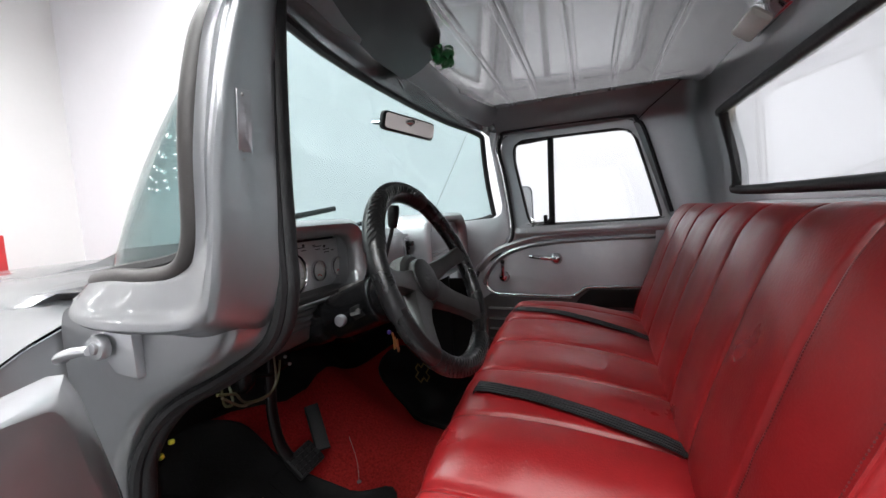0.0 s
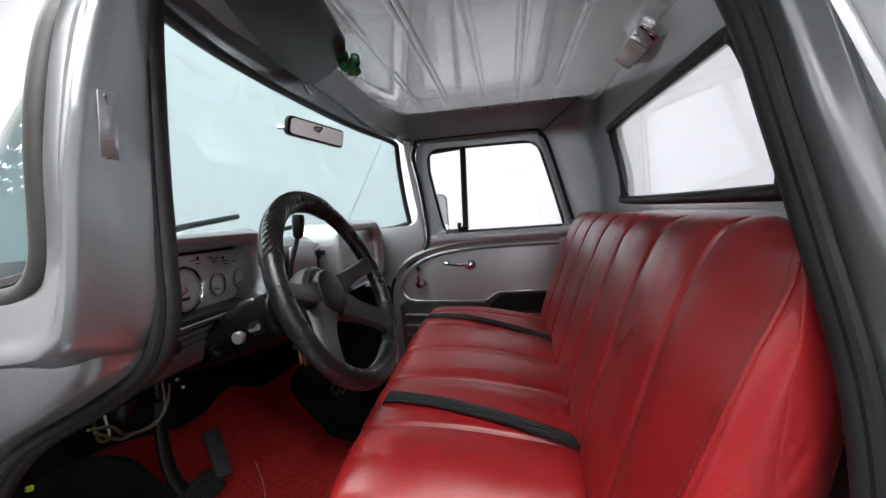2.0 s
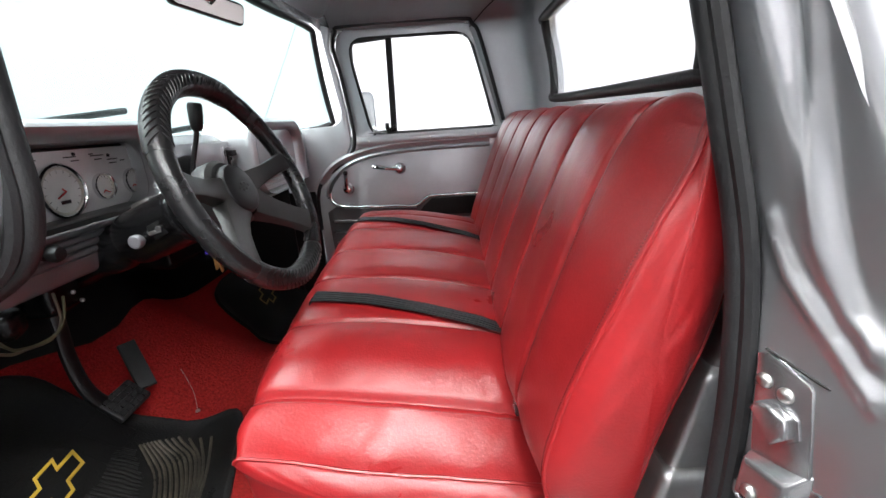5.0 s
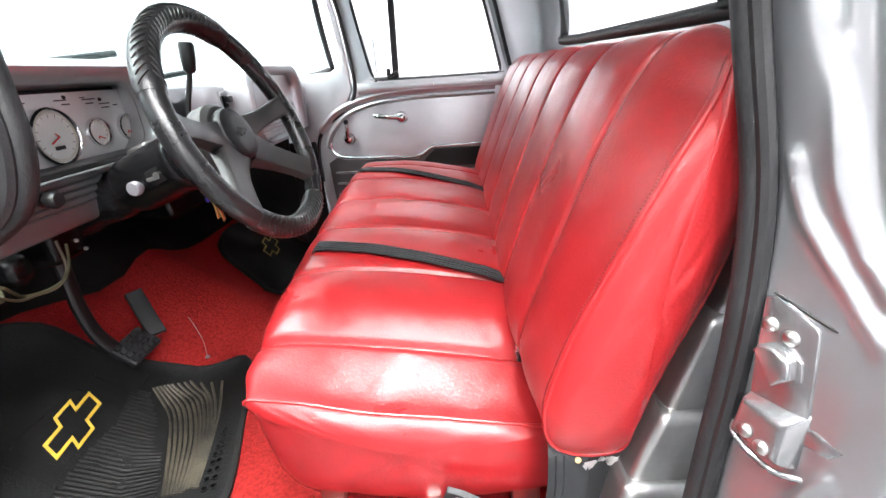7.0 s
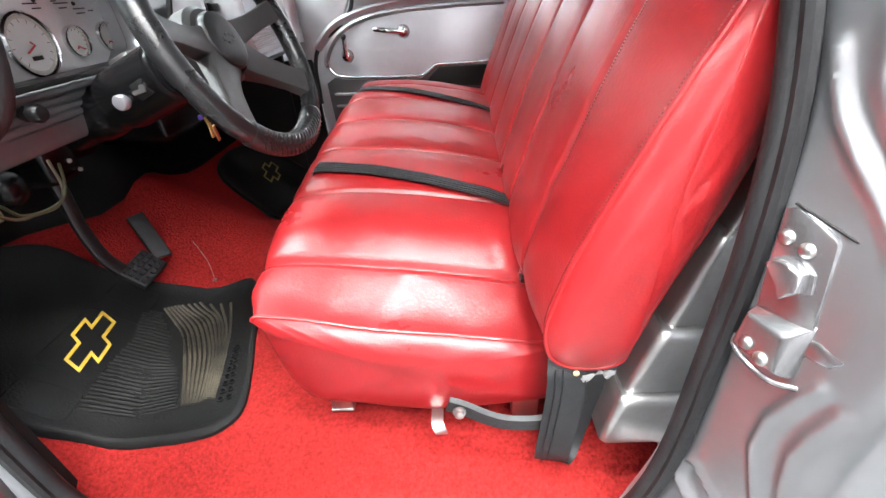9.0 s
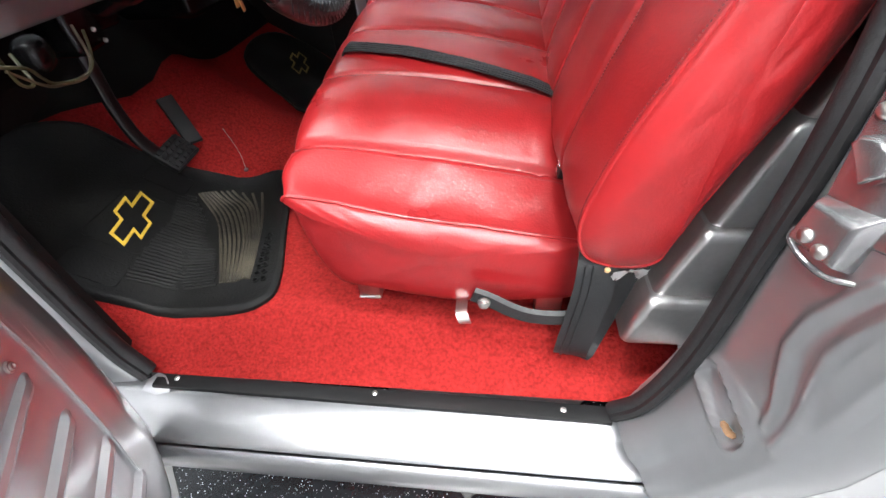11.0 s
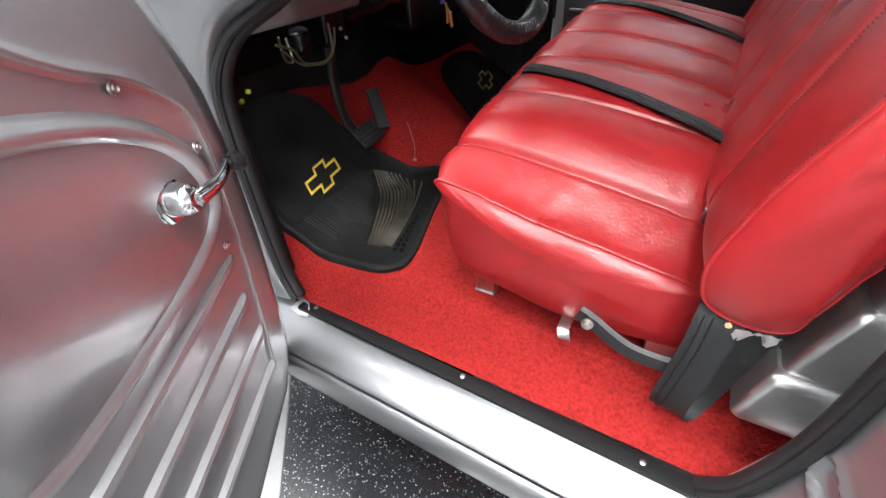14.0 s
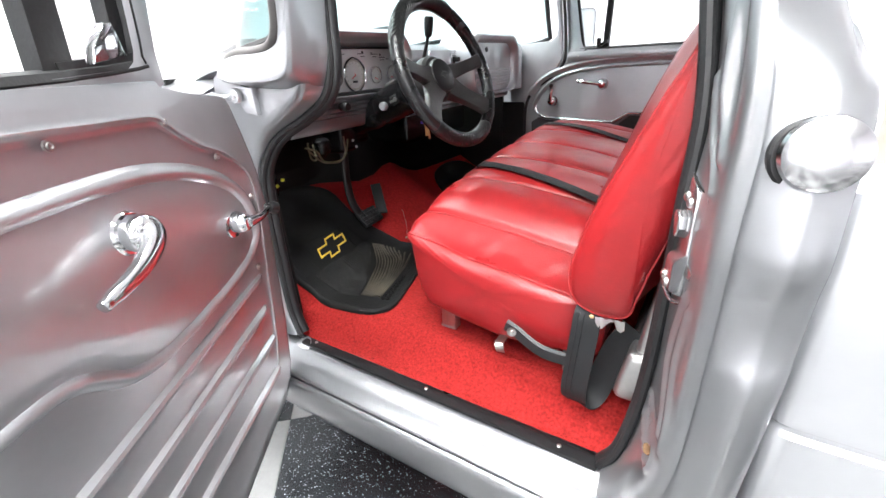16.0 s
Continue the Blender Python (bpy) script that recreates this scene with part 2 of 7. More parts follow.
def frames_along(pts, closed=False, up=None):
    n = len(pts)
    res = []
    prev = None
    for i, p in enumerate(pts):
        if closed:
            t = pts[(i + 1) % n] - pts[i - 1]
        else:
            t = pts[min(i + 1, n - 1)] - pts[max(i - 1, 0)]
        t = t.normalized()
        if up is not None:
            a = V(up)
        else:
            a = prev if prev is not None else (V((0, 0, 1)) if abs(t.z) < 0.9 else V((1, 0, 0)))
        u = (a - t * a.dot(t)).normalized()
        prev = u
        res.append((V(p), t, u, t.cross(u)))
    return res


def tube(bm, pts, r, n=8, closed=False, caps=True, flat=1.0, up=None):
    pts = [V(p) for p in pts]
    fr = frames_along(pts, closed, up)
    rr = r if isinstance(r, (list, tuple)) else [r] * len(pts)
    rings = [[p + (u * math.cos(2 * math.pi * j / n) * flat + w * math.sin(2 * math.pi * j / n)) * q for j in range(n)] for (p, t, u, w), q in zip(fr, rr)]
    loft(bm, rings, True, closed, caps and not closed)
    return bm


def sweep(bm, pts, profile, up, closed=False, caps=True):
    """Sweeps a closed 2D profile (along up, along the side) down a path."""
    pts = [V(p) for p in pts]
    rings = [[p + u * a + w * b for a, b in profile] for p, t, u, w in frames_along(pts, closed, up)]
    loft(bm, rings, True, closed, caps and not closed)
    return bm


def slab(bm, poly, depth, bevel=0.0, seg=2):
    """An n-sided plate: poly in 3D, pushed along depth."""
    vs = [bm.verts.new(p) for p in poly]
    f = bm.faces.new(vs)
    r = bmesh.ops.extrude_face_region(bm, geom=[f])
    nv = [g for g in r["geom"] if isinstance(g, bmesh.types.BMVert)]
    for v in nv:
        v.co += V(depth)
    if bevel > 0:
        caps = {f} | {g for g in r["geom"] if isinstance(g, bmesh.types.BMFace)}
        es = [e for e in {e for q in caps if q.is_valid for e in q.edges}]
        bmesh.ops.bevel(bm, geom=es, offset=bevel, segments=seg, profile=0.5, affect="EDGES")
    return bm


def lathe(bm, prof, m, n=24):
    """Turns (radius, height) pairs round the z axis of m."""
    rings = []
    for r, h in prof:
        rings.append([m @ V((r * math.cos(2 * math.pi * j / n), r * math.sin(2 * math.pi * j / n), h)) for j in range(n)])
    loft(bm, rings, True, False, False)
    for ring, (r, h) in ((rings[0], prof[0]), (rings[-1], prof[-1])):
        if r > 1e-4:
            bm.faces.new([bm.verts.new(p) for p in ring])
    bmesh.ops.remove_doubles(bm, verts=bm.verts[:], dist=1e-5)
    return bm


def rrect(w, h, r, n=5):
    out = []
    for cx, cy, a0 in ((w / 2 - r, h / 2 - r, 0), (-w / 2 + r, h / 2 - r, 90), (-w / 2 + r, -h / 2 + r, 180), (w / 2 - r, -h / 2 + r, 270)):
        for i in range(n + 1):
            a = radians(a0 + 90 * i / n)
            out.append((cx + r * math.cos(a), cy + r * math.sin(a)))
    return out


def even_loop(pts, n, start=None):
    """n points spread along a closed loop by the angle round start."""
    pts = [V(p) for p in pts]
    c = V(start) if start is not None else sum(pts, V(pts[0]) * 0) / len(pts)
    res = []
    for k in range(n):
        a = 2 * math.pi * k / n
        ax, ay = math.cos(a), math.sin(a)
        best = None
        for i in range(len(pts)):
            p, q = pts[i] - c, pts[(i + 1) % len(pts)] - c
            den = (q.x - p.x) * ay - (q.y - p.y) * ax
            if abs(den) < 1e-12:
                continue
            t = (p.y * ax - p.x * ay) / den
            if -1e-6 <= t <= 1 + 1e-6:
                h = p + (q - p) * t
                d = h.x * ax + h.y * ay
                if d > 0 and (best is None or d > best[0]):
                    best = (d, h)
        res.append(best[1] + c)
    return res


def holed(bm, outer, inner, place, depth, n=72, centre=None):
    """A plate with one opening through it; outer and inner in 2D, place(a, b, d) gives 3D."""
    c = centre or sum((V(p) for p in inner), V((0, 0))) / len(inner)
    o, i = even_loop([V(p) for p in outer], n, c), even_loop([V(p) for p in inner], n, c)
    rings = [[place(p.x, p.y, d) for p in loop] for loop, d in ((o, 0), (i, 0), (i, depth), (o, depth))]
    loft(bm, rings, True, True)
    return bm


def ease(a, b, x):
    t = min(1.0, max(0.0, (x - a) / (b - a)))
    return t * t * (3 - 2 * t)


def interp(pts, t):
    """Piecewise linear look-up in (t, value...) rows."""
    for a, b in zip(pts, pts[1:]):
        if t <= b[0]:
            k = max(0.0, (t - a[0]) / (b[0] - a[0]))
            return [x + (y - x) * k for x, y in zip(a[1:], b[1:])]
    return list(pts[-1][1:])


# ---- showroom ----
X0, X1, Y0, Y1, ZC = -8.8, 8.5, -7.5, 4.6, 6.0


def plain_box(name, c, s, material, label, kind="structure", category="wall", bevel=0.0):
    bm = bmesh.new()
    box(bm, c, s, None, bevel)
    return part(name, bm, material, None, "", bevel > 0, (label, category, "", kind))


# Unseen bay, added so that ceiling lights far ahead mirror in the windshield.
XF, YB = -20.5, 0.5      # far end and inner side of the bay ahead of the truck
plain_box("wall_east", ((X0 + X1) / 2, Y1 + 0.1, (ZC + GZ) / 2), (X1 - X0 + 0.4, 0.2, ZC - GZ), WALLP, "smooth white painted showroom wall beyond the truck")
plain_box("wall_west", ((XF + X1) / 2, Y0 - 0.1, (ZC + GZ) / 2), (X1 - XF + 0.4, 0.2, ZC - GZ), WALLP, "smooth white painted showroom wall on the door side")
plain_box("wall_north", (X0 - 0.1, (YB + Y1) / 2, (ZC + GZ) / 2), (0.2, Y1 - YB, ZC - GZ), WALLW, "smooth warm white showroom wall ahead of the truck")
plain_box("wall_bay_side", ((XF + X0) / 2 - 0.1, YB + 0.1, (ZC + GZ) / 2), (X0 - XF - 0.2, 0.2, ZC - GZ), WALLP, "smooth white side wall of the added, unseen bay")
plain_box("wall_bay_end", (XF - 0.1, (Y0 + YB) / 2, (ZC + GZ) / 2), (0.2, YB - Y0, ZC - GZ), WALLW, "smooth warm white end wall of the added, unseen bay")
plain_box("wall_south", (X1 + 0.1, (Y0 + Y1) / 2, (ZC + GZ) / 2), (0.2, Y1 - Y0, ZC - GZ), WALLP, "smooth white painted showroom wall behind the truck")
plain_box("ceiling", ((XF + X1) / 2, (Y0 + Y1) / 2, ZC + 0.1), (X1 - XF + 0.4, Y1 - Y0 + 0.4, 0.2), CEILP, "plain white showroom ceiling", "structure", "ceiling")
FLOOR = plain_box("floor", ((XF + X1) / 2, (Y0 + Y1) / 2, GZ - 0.106), (X1 - XF + 0.4, Y1 - Y0 + 0.4, 0.2), TILE_G, "showroom floor of black and grey speckled tiles", "structure", "floor")


def ceiling_lights():
    """Rows of recessed downlights; each has its own lamp under the diffuser, throwing mostly downwards."""
    first = None
    kinds = {}
    for key, watts in (("door_side", LAMP_DOOR), ("rear", LAMP_REAR), ("front", LAMP), ("bay", LAMP_BAY), ("wall", LAMP_WALL)):
        data = bpy.data.lights.new("downlight", "AREA")
        data.shape = "SQUARE"
        data.size = 0.58
        data.energy = watts
        data.color = (0.965, 0.99, 1.0)
        data.spread = radians(150)
        kinds[key] = data
    rows = ((-6.8, (-3.2, -1.6, 0.0, 1.6, 3.2, 4.8)), (-4.8, (-3.0, -1.4, 0.2, 1.8, 3.4)), (-3.0, (-3.0, -1.4, 0.2, 1.8, 3.4)), (-0.9, (-7.6, -6.2, -4.9)), (1.2, (-7.4, -5.8)), (-1.4, (0.2, 1.6, 2.6)), (-0.4, (-3.6, -2.8, -2.0, -1.2, -0.4)), (3.2, (-5.2, -3.4, -1.6, 0.4)))
    for y, xs in rows:
        for x in xs:
            p = V((x, y, ZC - 0.05))
            if first is None:
                first = thing("ceiling_light", p, "square white recessed ceiling light panel, lit", "ceiling light", "showroom ceiling lights")
                bm = bmesh.new()
                holed(bm, [(-.36, -.36), (.36, -.36), (.36, .36), (-.36, .36)], [(-.31, -.31), (.31, -.31), (.31, .31), (-.31, .31)], lambda a, b, d: V((p.x + a, p.y + b, p.z + d)), 0.05, 16)
                part("frame", bm, CEILP, first, "", False)
                bm = bmesh.new()
                box(bm, p + V((0, 0, 0.03)), (.61, .61, .012))
                part("diffuser", bm, GLOW, first, "glowing white diffuser", False)
            else:
                copy_thing(first, Matrix.Translation(p))
            lamp = new("downlight", kinds["front" if y > -1 else "wall" if y < -6 else "door_side" if x < 0.1 else "rear"])
            lamp.location = p + V((0, 0, .015))
    # smaller fittings in the added bay ahead of the truck; a few carry lamps
    for i in range(6):
        for j in range(5):
            p = V((-19.6 + i * 1.95, -6.8 + j * 1.65, ZC - .05))
            copy_thing(first, Matrix.Translation(p) @ Matrix.Scale(.7, 4))
            if i % 2 == 0 and j % 2 == 1:
                lamp = new("downlight", kinds["bay"])
                lamp.location = p + V((0, 0, .015))


ceiling_lights()


# ---- the truck: cab shell ----
TRUCK = thing("pickup_truck", (-0.4, YC, GZ), "silver vintage pickup truck with its driver door wide open", "pickup truck")


def mirror_y(pts):
    return [V((p[0], 2 * YC - p[1], p[2])) for p in pts]


# door opening seen from outside: the windshield pillar, its dogleg, the cowl pillar (x, z, y of the seal)
FRONT = [(-0.690, 1.84, 0.135), (-0.692, 1.72, 0.115), (-0.693, 1.55, 0.10), (-0.686, 1.42, 0.085), (-0.682, 1.345, 0.075), (-0.702, 1.283, 0.063),
         (-0.774, 1.236, 0.05), (-0.866, 1.188, 0.035), (-0.925, 1.12, 0.025), (-0.945, 1.04, 0.02), (-0.945, 0.86, 0.015), (-0.935, 0.68, 0.01), (-0.905, 0.60, 0.005)]
REAR = [(-0.010, 0.575, 0.00), (0.022, 0.65, -0.016), (0.046, 0.80, -0.022), (0.055, 1.0, -0.017), (0.057, 1.14, -0.014), (0.059, 1.27, 0.008), (0.042, 1.40, 0.034), (0.021, 1.52, 0.054),
        (0.0, 1.63, 0.073), (-0.05, 1.76, 0.094), (-0.08, 1.84, 0.115)]
# the pressing behind the seal
REAR_JAMB = [(-0.010, 0.575, 0.00), (0.022, 0.65, 0.015), (0.052, 0.80, 0.03), (0.076, 1.0, 0.04), (0.084, 1.14, 0.045), (0.074, 1.27, 0.05), (0.050, 1.40, 0.052), (0.026, 1.52, 0.062),
             (0.004, 1.63, 0.08), (-0.046, 1.76, 0.10), (-0.076, 1.84, 0.12)]


def seal(name, pts, r, parent, flat=1.0):
    bm = bmesh.new()
    tube(bm, smooth_path([(x, y, z) for x, z, y in pts], 5), r, 10)
    # a second, thinner lip beside the bulb
    tube(bm, smooth_path([(x, y - r * 1.1, z) for x, z, y in pts], 5), r * 0.62, 8)
    part(name, bm, RUBBER, parent, "black rubber door seal")


seal("door_seal", FRONT, 0.015, TRUCK)
seal("door_seal", REAR, 0.0135, TRUCK)


# glass frame: the painted strip that runs down the pillar and turns forward as the cowl shoulder,
# rows of inner edge at the rubber, outer edge, and the end of the return face (x, z, y each)
GLASS_FRAME = [
    ((-.722, 1.80, .070), (-.652, 1.80, .058), (-.690, 1.80, .130)), ((-.732, 1.70, .028), (-.661, 1.69, .013), (-.692, 1.70, .115)),
    ((-.736, 1.56, .0), (-.670, 1.55, -.020), (-.691, 1.55, .100)), ((-.737, 1.46, -.008), (-.675, 1.44, -.034), (-.685, 1.43, .087)),
    ((-.742, 1.425, -.01), (-.682, 1.375, -.040), (-.682, 1.36, .075)), ((-.755, 1.405, -.012), (-.698, 1.335, -.042), (-.702, 1.305, .035)),
    ((-.785, 1.395, -.012), (-.745, 1.320, -.042), (-.75, 1.30, .0)), ((-.84, 1.392, -.01), (-.83, 1.318, -.044), (-.83, 1.305, .0)),
    ((-.91, 1.39, -.002), (-.91, 1.322, -.042), (-.91, 1.31, .0)), ((-.97, 1.385, .012), (-.965, 1.335, -.03), (-.965, 1.325, .0)),
    ((-1.01, 1.38, .03), (-1.0, 1.352, .0), (-1.0, 1.345, .01))]


def glass_frame():
    cols = [smooth_path([(r[c][0], r[c][2], r[c][1]) for r in GLASS_FRAME], 5) for c in range(3)]
    rings = []
    for i, (a, b, e) in enumerate(zip(*cols)):
        g = 1 - ease(14, 22, i)
        row = []
        for t, o in ((0, .016), (.04, .002), (.08, -.007), (.13, -.010), (.18, -.010 + .007 * g), (.24, -.010 + .012 * g), (.40, -.010 + .013 * g), (.55, -.010 + .012 * g), (.62, -.010 + .006 * g), (.68, -.011), (.74, -.013), (.79, -.013 + .003 * g), (.84, -.013), (.91, -.011), (.97, -.005), (1.0, .003)):
            row.append(a.lerp(b, t) + V((0, o, 0)))
        for t in (.10, .16, .45, .80, 1.0):
            row.append(b.lerp(e, t) + V((.004 * math.sin(math.pi * t), .004, 0)))
        rings.append(row)
    bm = bmesh.new()
    loft(bm, rings)
    bmesh.ops.solidify(bm, geom=bm.faces[:], thickness=0.004)
    part("windshield_pillar", bm, SILVER, TRUCK, "silver windshield pillar turning into the cowl shoulder")


glass_frame()

# rear jamb: from the seal outwards to the body side; flat beside the latch, a stepped channel higher up
LATCH_PATH = [(-.010, .0), (.022, .004), (.049, .0), (.055, -.002), (.055, -.004), (.053, .012), (.044, .034)]
LATCH_SEC = ((-.002, .0), (.0, -.012), (.005, -.030), (.011, -.055), (.017, -.080), (.020, -.092), (.0225, -.102), (.0245, -.110), (.0265, -.117), (.0285, -.124), (.0325, -.138), (.037, -.151), (.045, -.163), (.060, -.171))
B_SEC = []
for i, (x, z, y) in enumerate(REAR_JAMB):
    d = interp([(0, .12), (2, .155), (4, .165), (5, .148), (6, .108), (7, .094), (8, .088), (10, .08)], i)[0]
    w = d / .115 * interp([(0, 1.3), (3, 1.25), (4, 1.0), (10, 1.0)], i)[0]
    high = [(0.002, y - 0.004), (0.006, y - 0.014), (0.008, y - 0.030 * w), (0.009, y - 0.050 * w), (0.011, y - 0.056 * w), (0.016, y - 0.060 * w), (0.025, y - 0.0635 * w), (0.032, y - 0.068 * w), (0.0345, y - 0.073 * w), (0.035, y - max(0.078 * w, d * .80)), (0.035, y - max(0.082 * w, d * .89)), (0.037, y - d * .96), (0.043, y - d - .002), (0.054, y - d - 0.008)]
    f = (.3, .7, 1, 1, 1, .6, .2, 0, 0, 0, 0)[i]
    lx, ly = LATCH_PATH[min(i, 6)]
    B_SEC.append([(a[0] + (lx - x + b[0] - a[0]) * f, a[1] + (ly + b[1] - a[1]) * f) for a, b in zip(high, LATCH_SEC)])

# pressings in the pillar as lines of y and z, with height and width: two sweep out under the belt line, two run in an S below the striker
PRESSED = (
    ([(.025, 1.76), (.005, 1.63), (-.012, 1.52), (-.024, 1.42), (-.041, 1.347), (-.048, 1.32), (-.056, 1.293), (-.069, 1.268), (-.087, 1.242), (-.109, 1.224)], .0075, .0085),
    ([(-.015, 1.307), (-.023, 1.286), (-.039, 1.26), (-.063, 1.237), (-.085, 1.217), (-.102, 1.20), (-.118, 1.187)], .0060, .0075),
    ([(-.122, 1.050), (-.114, 1.030), (-.107, 1.006), (-.099, .976), (-.099, .929), (-.115, .892), (-.130, .859), (-.137, .825)], .0065, .0065),
    ([(-.143, 1.040), (-.134, 1.0), (-.130, .961), (-.137, .923), (-.148, .884), (-.154, .846), (-.156, .81)], .0065, .0070),
    ([(-.040, .827), (-.063, .843), (-.093, .838), (-.129, .837)], .0022, .0028))
POCKET = ((-.053, .798), (-.124, .769))


def seg_dist(y, z, a, b):
    dy, dz = b[0] - a[0], b[1] - a[1]
    k = min(1.0, max(0.0, ((y - a[0]) * dy + (z - a[1]) * dz) / (dy * dy + dz * dz)))
    return math.hypot(y - a[0] - dy * k, z - a[1] - dz * k)


def pressing(y, z):
    """How far the pillar's sheet is pushed out at y and z."""
    h = 0.0
    for pts, amp, w in PRESSED:
        d = min(seg_dist(y, z, a, b) for a, b in zip(pts, pts[1:]))
        h += amp * math.exp(-(d / w) ** 2)
    d = seg_dist(y, z * .6, *((a, b * .6) for a, b in POCKET))
    h += .0050 * math.exp(-((d - .0160) / .0038) ** 2) - .0060 * ease(.0135, .007, d)
    return h


def rear_pillar():
    """The jamb behind the rear seal, one sheet with its pressings."""
    k = 34
    path = smooth_path([(x, y, z) for x, z, y in REAR_JAMB], k)
    cols = [smooth_path([(sec[c][0], sec[c][1], 0) for sec in B_SEC], k) for c in range(len(B_SEC[0]))]
    bm = bmesh.new()
    rings = []
    for i, p in enumerate(path):
        t = path[min(i + 1, len(path) - 1)] - path[max(i - 1, 0)]
        n = V((t.z, 0, -t.x)).normalized()
        row = smooth_path([(p.x + n.x * c[i].x, c[i].y, p.z + n.z * c[i].x) for c in cols], 5)
        rings.append([V((q.x - pressing(q.y, q.z), q.y, q.z)) for q in row])
    loft(bm, rings)
    bmesh.ops.solidify(bm, geom=bm.faces[:], thickness=0.004)
    part("rear_door_pillar", bm, SILVER, TRUCK, "silver rear door pillar with pressed ridges")


rear_pillar()


def jamb_point(y, z, out=0.0):
    """A point on the rear pillar's pressing at y and z, raised by out."""
    rows = list(zip(REAR_JAMB, B_SEC))
    for (a, sa), (b, sb) in zip(rows, rows[1:]):
        if z <= b[1]:
            k = max(0.0, (z - a[1]) / (b[1] - a[1]))
            sec = [(-(p[1] + (q[1] - p[1]) * k), p[0] + (q[0] - p[0]) * k) for p, q in zip(sa, sb)]
            return V((a[0] + (b[0] - a[0]) * k + interp(sec, -y)[0] - out, y, z))


def body_side():
    """The cab corner and rear quarter behind the door."""
    bm = bmesh.new()
    rings = []
    for z in (0.44, 0.50, 0.575, 0.65, 0.72, 0.80, 0.88, 0.92, 0.95, 0.97, 0.985, 1.0, 1.02, 1.05, 1.08, 1.10, 1.115, 1.13, 1.15, 1.18, 1.22, 1.25, 1.275, 1.295, 1.315, 1.335, 1.36, 1.385, 1.41, 1.46, 1.52, 1.63, 1.76, 1.84):
        x, y = interp([(0.44, .02, -.10), (0.575, .044, -.135), (0.65, .078, -.151), (0.8, .109, -.168), (1.0, .117, -.172), (1.14, .117, -.173), (1.27, .118, -.137), (1.33, .114, -.102), (1.4, .092, -.068), (1.52, .055, -.034), (1.63, .02, -.014), (1.76, -.026, .014), (1.84, -.055, .034)], z)
        xr = interp([(0.44, .185), (.80, .188), (1.0, .198), (1.25, .205), (1.4, .205), (1.6, .195), (1.84, .175)], z)[0]
        # belt bulge, a hollow under it, and the lower body swelling out again below a soft shelf
        bulge = interp([(.44, .0), (.60, .002), (.70, .006), (.80, .009), (.95, .009), (.985, .007), (1.0, .001), (1.02, -.007), (1.05, -.009), (1.08, -.009), (1.10, -.006), (1.115, .001), (1.13, .006), (1.18, .006), (1.22, .005), (1.25, .003), (1.30, .003), (1.37, 0.0), (1.84, 0.0)], z)[0]
        m = (x + xr) / 2
        low = [(x - .008, y + .006), (x + .004, y - .002), (x + .020, y - .006 - bulge * .5), (m, y - .010 - bulge), (xr - .03, y - .006 - bulge), (xr - .008, y + .008 - bulge * .7), (xr, y + .035 - bulge * .3), (xr + .001, y + .16)]
        # above the shoulder the corner turns straight in towards the rear wall
        up = [(x - .008, y + .006), (x + .002, y + .004), (x + .012, y + .014), (x + .035, y + .042), (x + .075, y + .095), (.185, .115), (.20, .15), (.20, .20)]
        f = ease(1.40, 1.285, z)
        rings.append(smooth_path([(u[0] + (l[0] - u[0]) * f, u[1] + (l[1] - u[1]) * f, z) for l, u in zip(low, up)], 3))
    loft(bm, rings)
    bmesh.ops.solidify(bm, geom=bm.faces[:], thickness=-0.004)
    part("cab_corner", bm, SILVER, TRUCK)


body_side()


def front_x(y):
    """Where the roof ends over the windshield, following its curve."""
    q = y if y < YC else 2 * YC - y
    return interp([(.0, -.690), (.085, -.692), (.11, -.705), (.14, -.722), (.22, -.75), (.38, -.785), (.60, -.808), (.79, -.815)], q)[0]


def roof():
    bm = bmesh.new()
    prof = []
    ys = [-.02, .02, .07, .12, .20, .35, .55, .79, 1.03, 1.23, 1.38, 1.46, 1.51, 1.56, 1.60]
    zs = [1.80, 1.86, 1.885, 1.888, 1.89, 1.892, 1.894, 1.895, 1.894, 1.892, 1.890, 1.884, 1.865, 1.82, 1.78]
    rib_x = (-.565, -.449, -.307, -.175, -.038)
    xs = sorted([-.83, -.80, -.74, -.68, -.62, .05, .10, .14, .18, .21] + [r + o for r in rib_x for o in (-.028, -.017, -.012, -.005, 0, .005, .012, .017, .028)])
    for x in xs:
        drop = 0.085 * ease(-.66, -.83, x) + 0.09 * ease(0.06, 0.22, x)
        rel = 0
        for r in rib_x:
            a = abs(x - r)
            if a < 0.02:
                rel = -0.006 if 0.004 < a < 0.0135 else 0.0
        rings = []
        for y, z in zip(ys, zs):
            k = ease(.14, .24, y) * (1 - ease(1.36, 1.46, y))
            fx = front_x(y)
            xx = x if x > -.62 else -.62 + (x + .62) / -.21 * (fx + .62)
            rings.append(V((xx, y, z - drop + rel * k)))
        prof.append(rings)
    loft(bm, prof)
    bmesh.ops.solidify(bm, geom=bm.faces[:], thickness=-0.02)
    part("roof", bm, ROOF_DIM, TRUCK, "ribbed silver-painted metal roof, bare inside")


roof()

# ---- windshield, rear glass and their rubber ----
WS_BOT = [(-.735, .0, 1.425), (-.80, .0, 1.405), (-.90, .012, 1.395), (-1.0, .05, 1.385), (-1.10, .16, 1.385), (-1.17, .36, 1.39), (-1.20, .60, 1.395), (-1.205, YC, 1.395)]
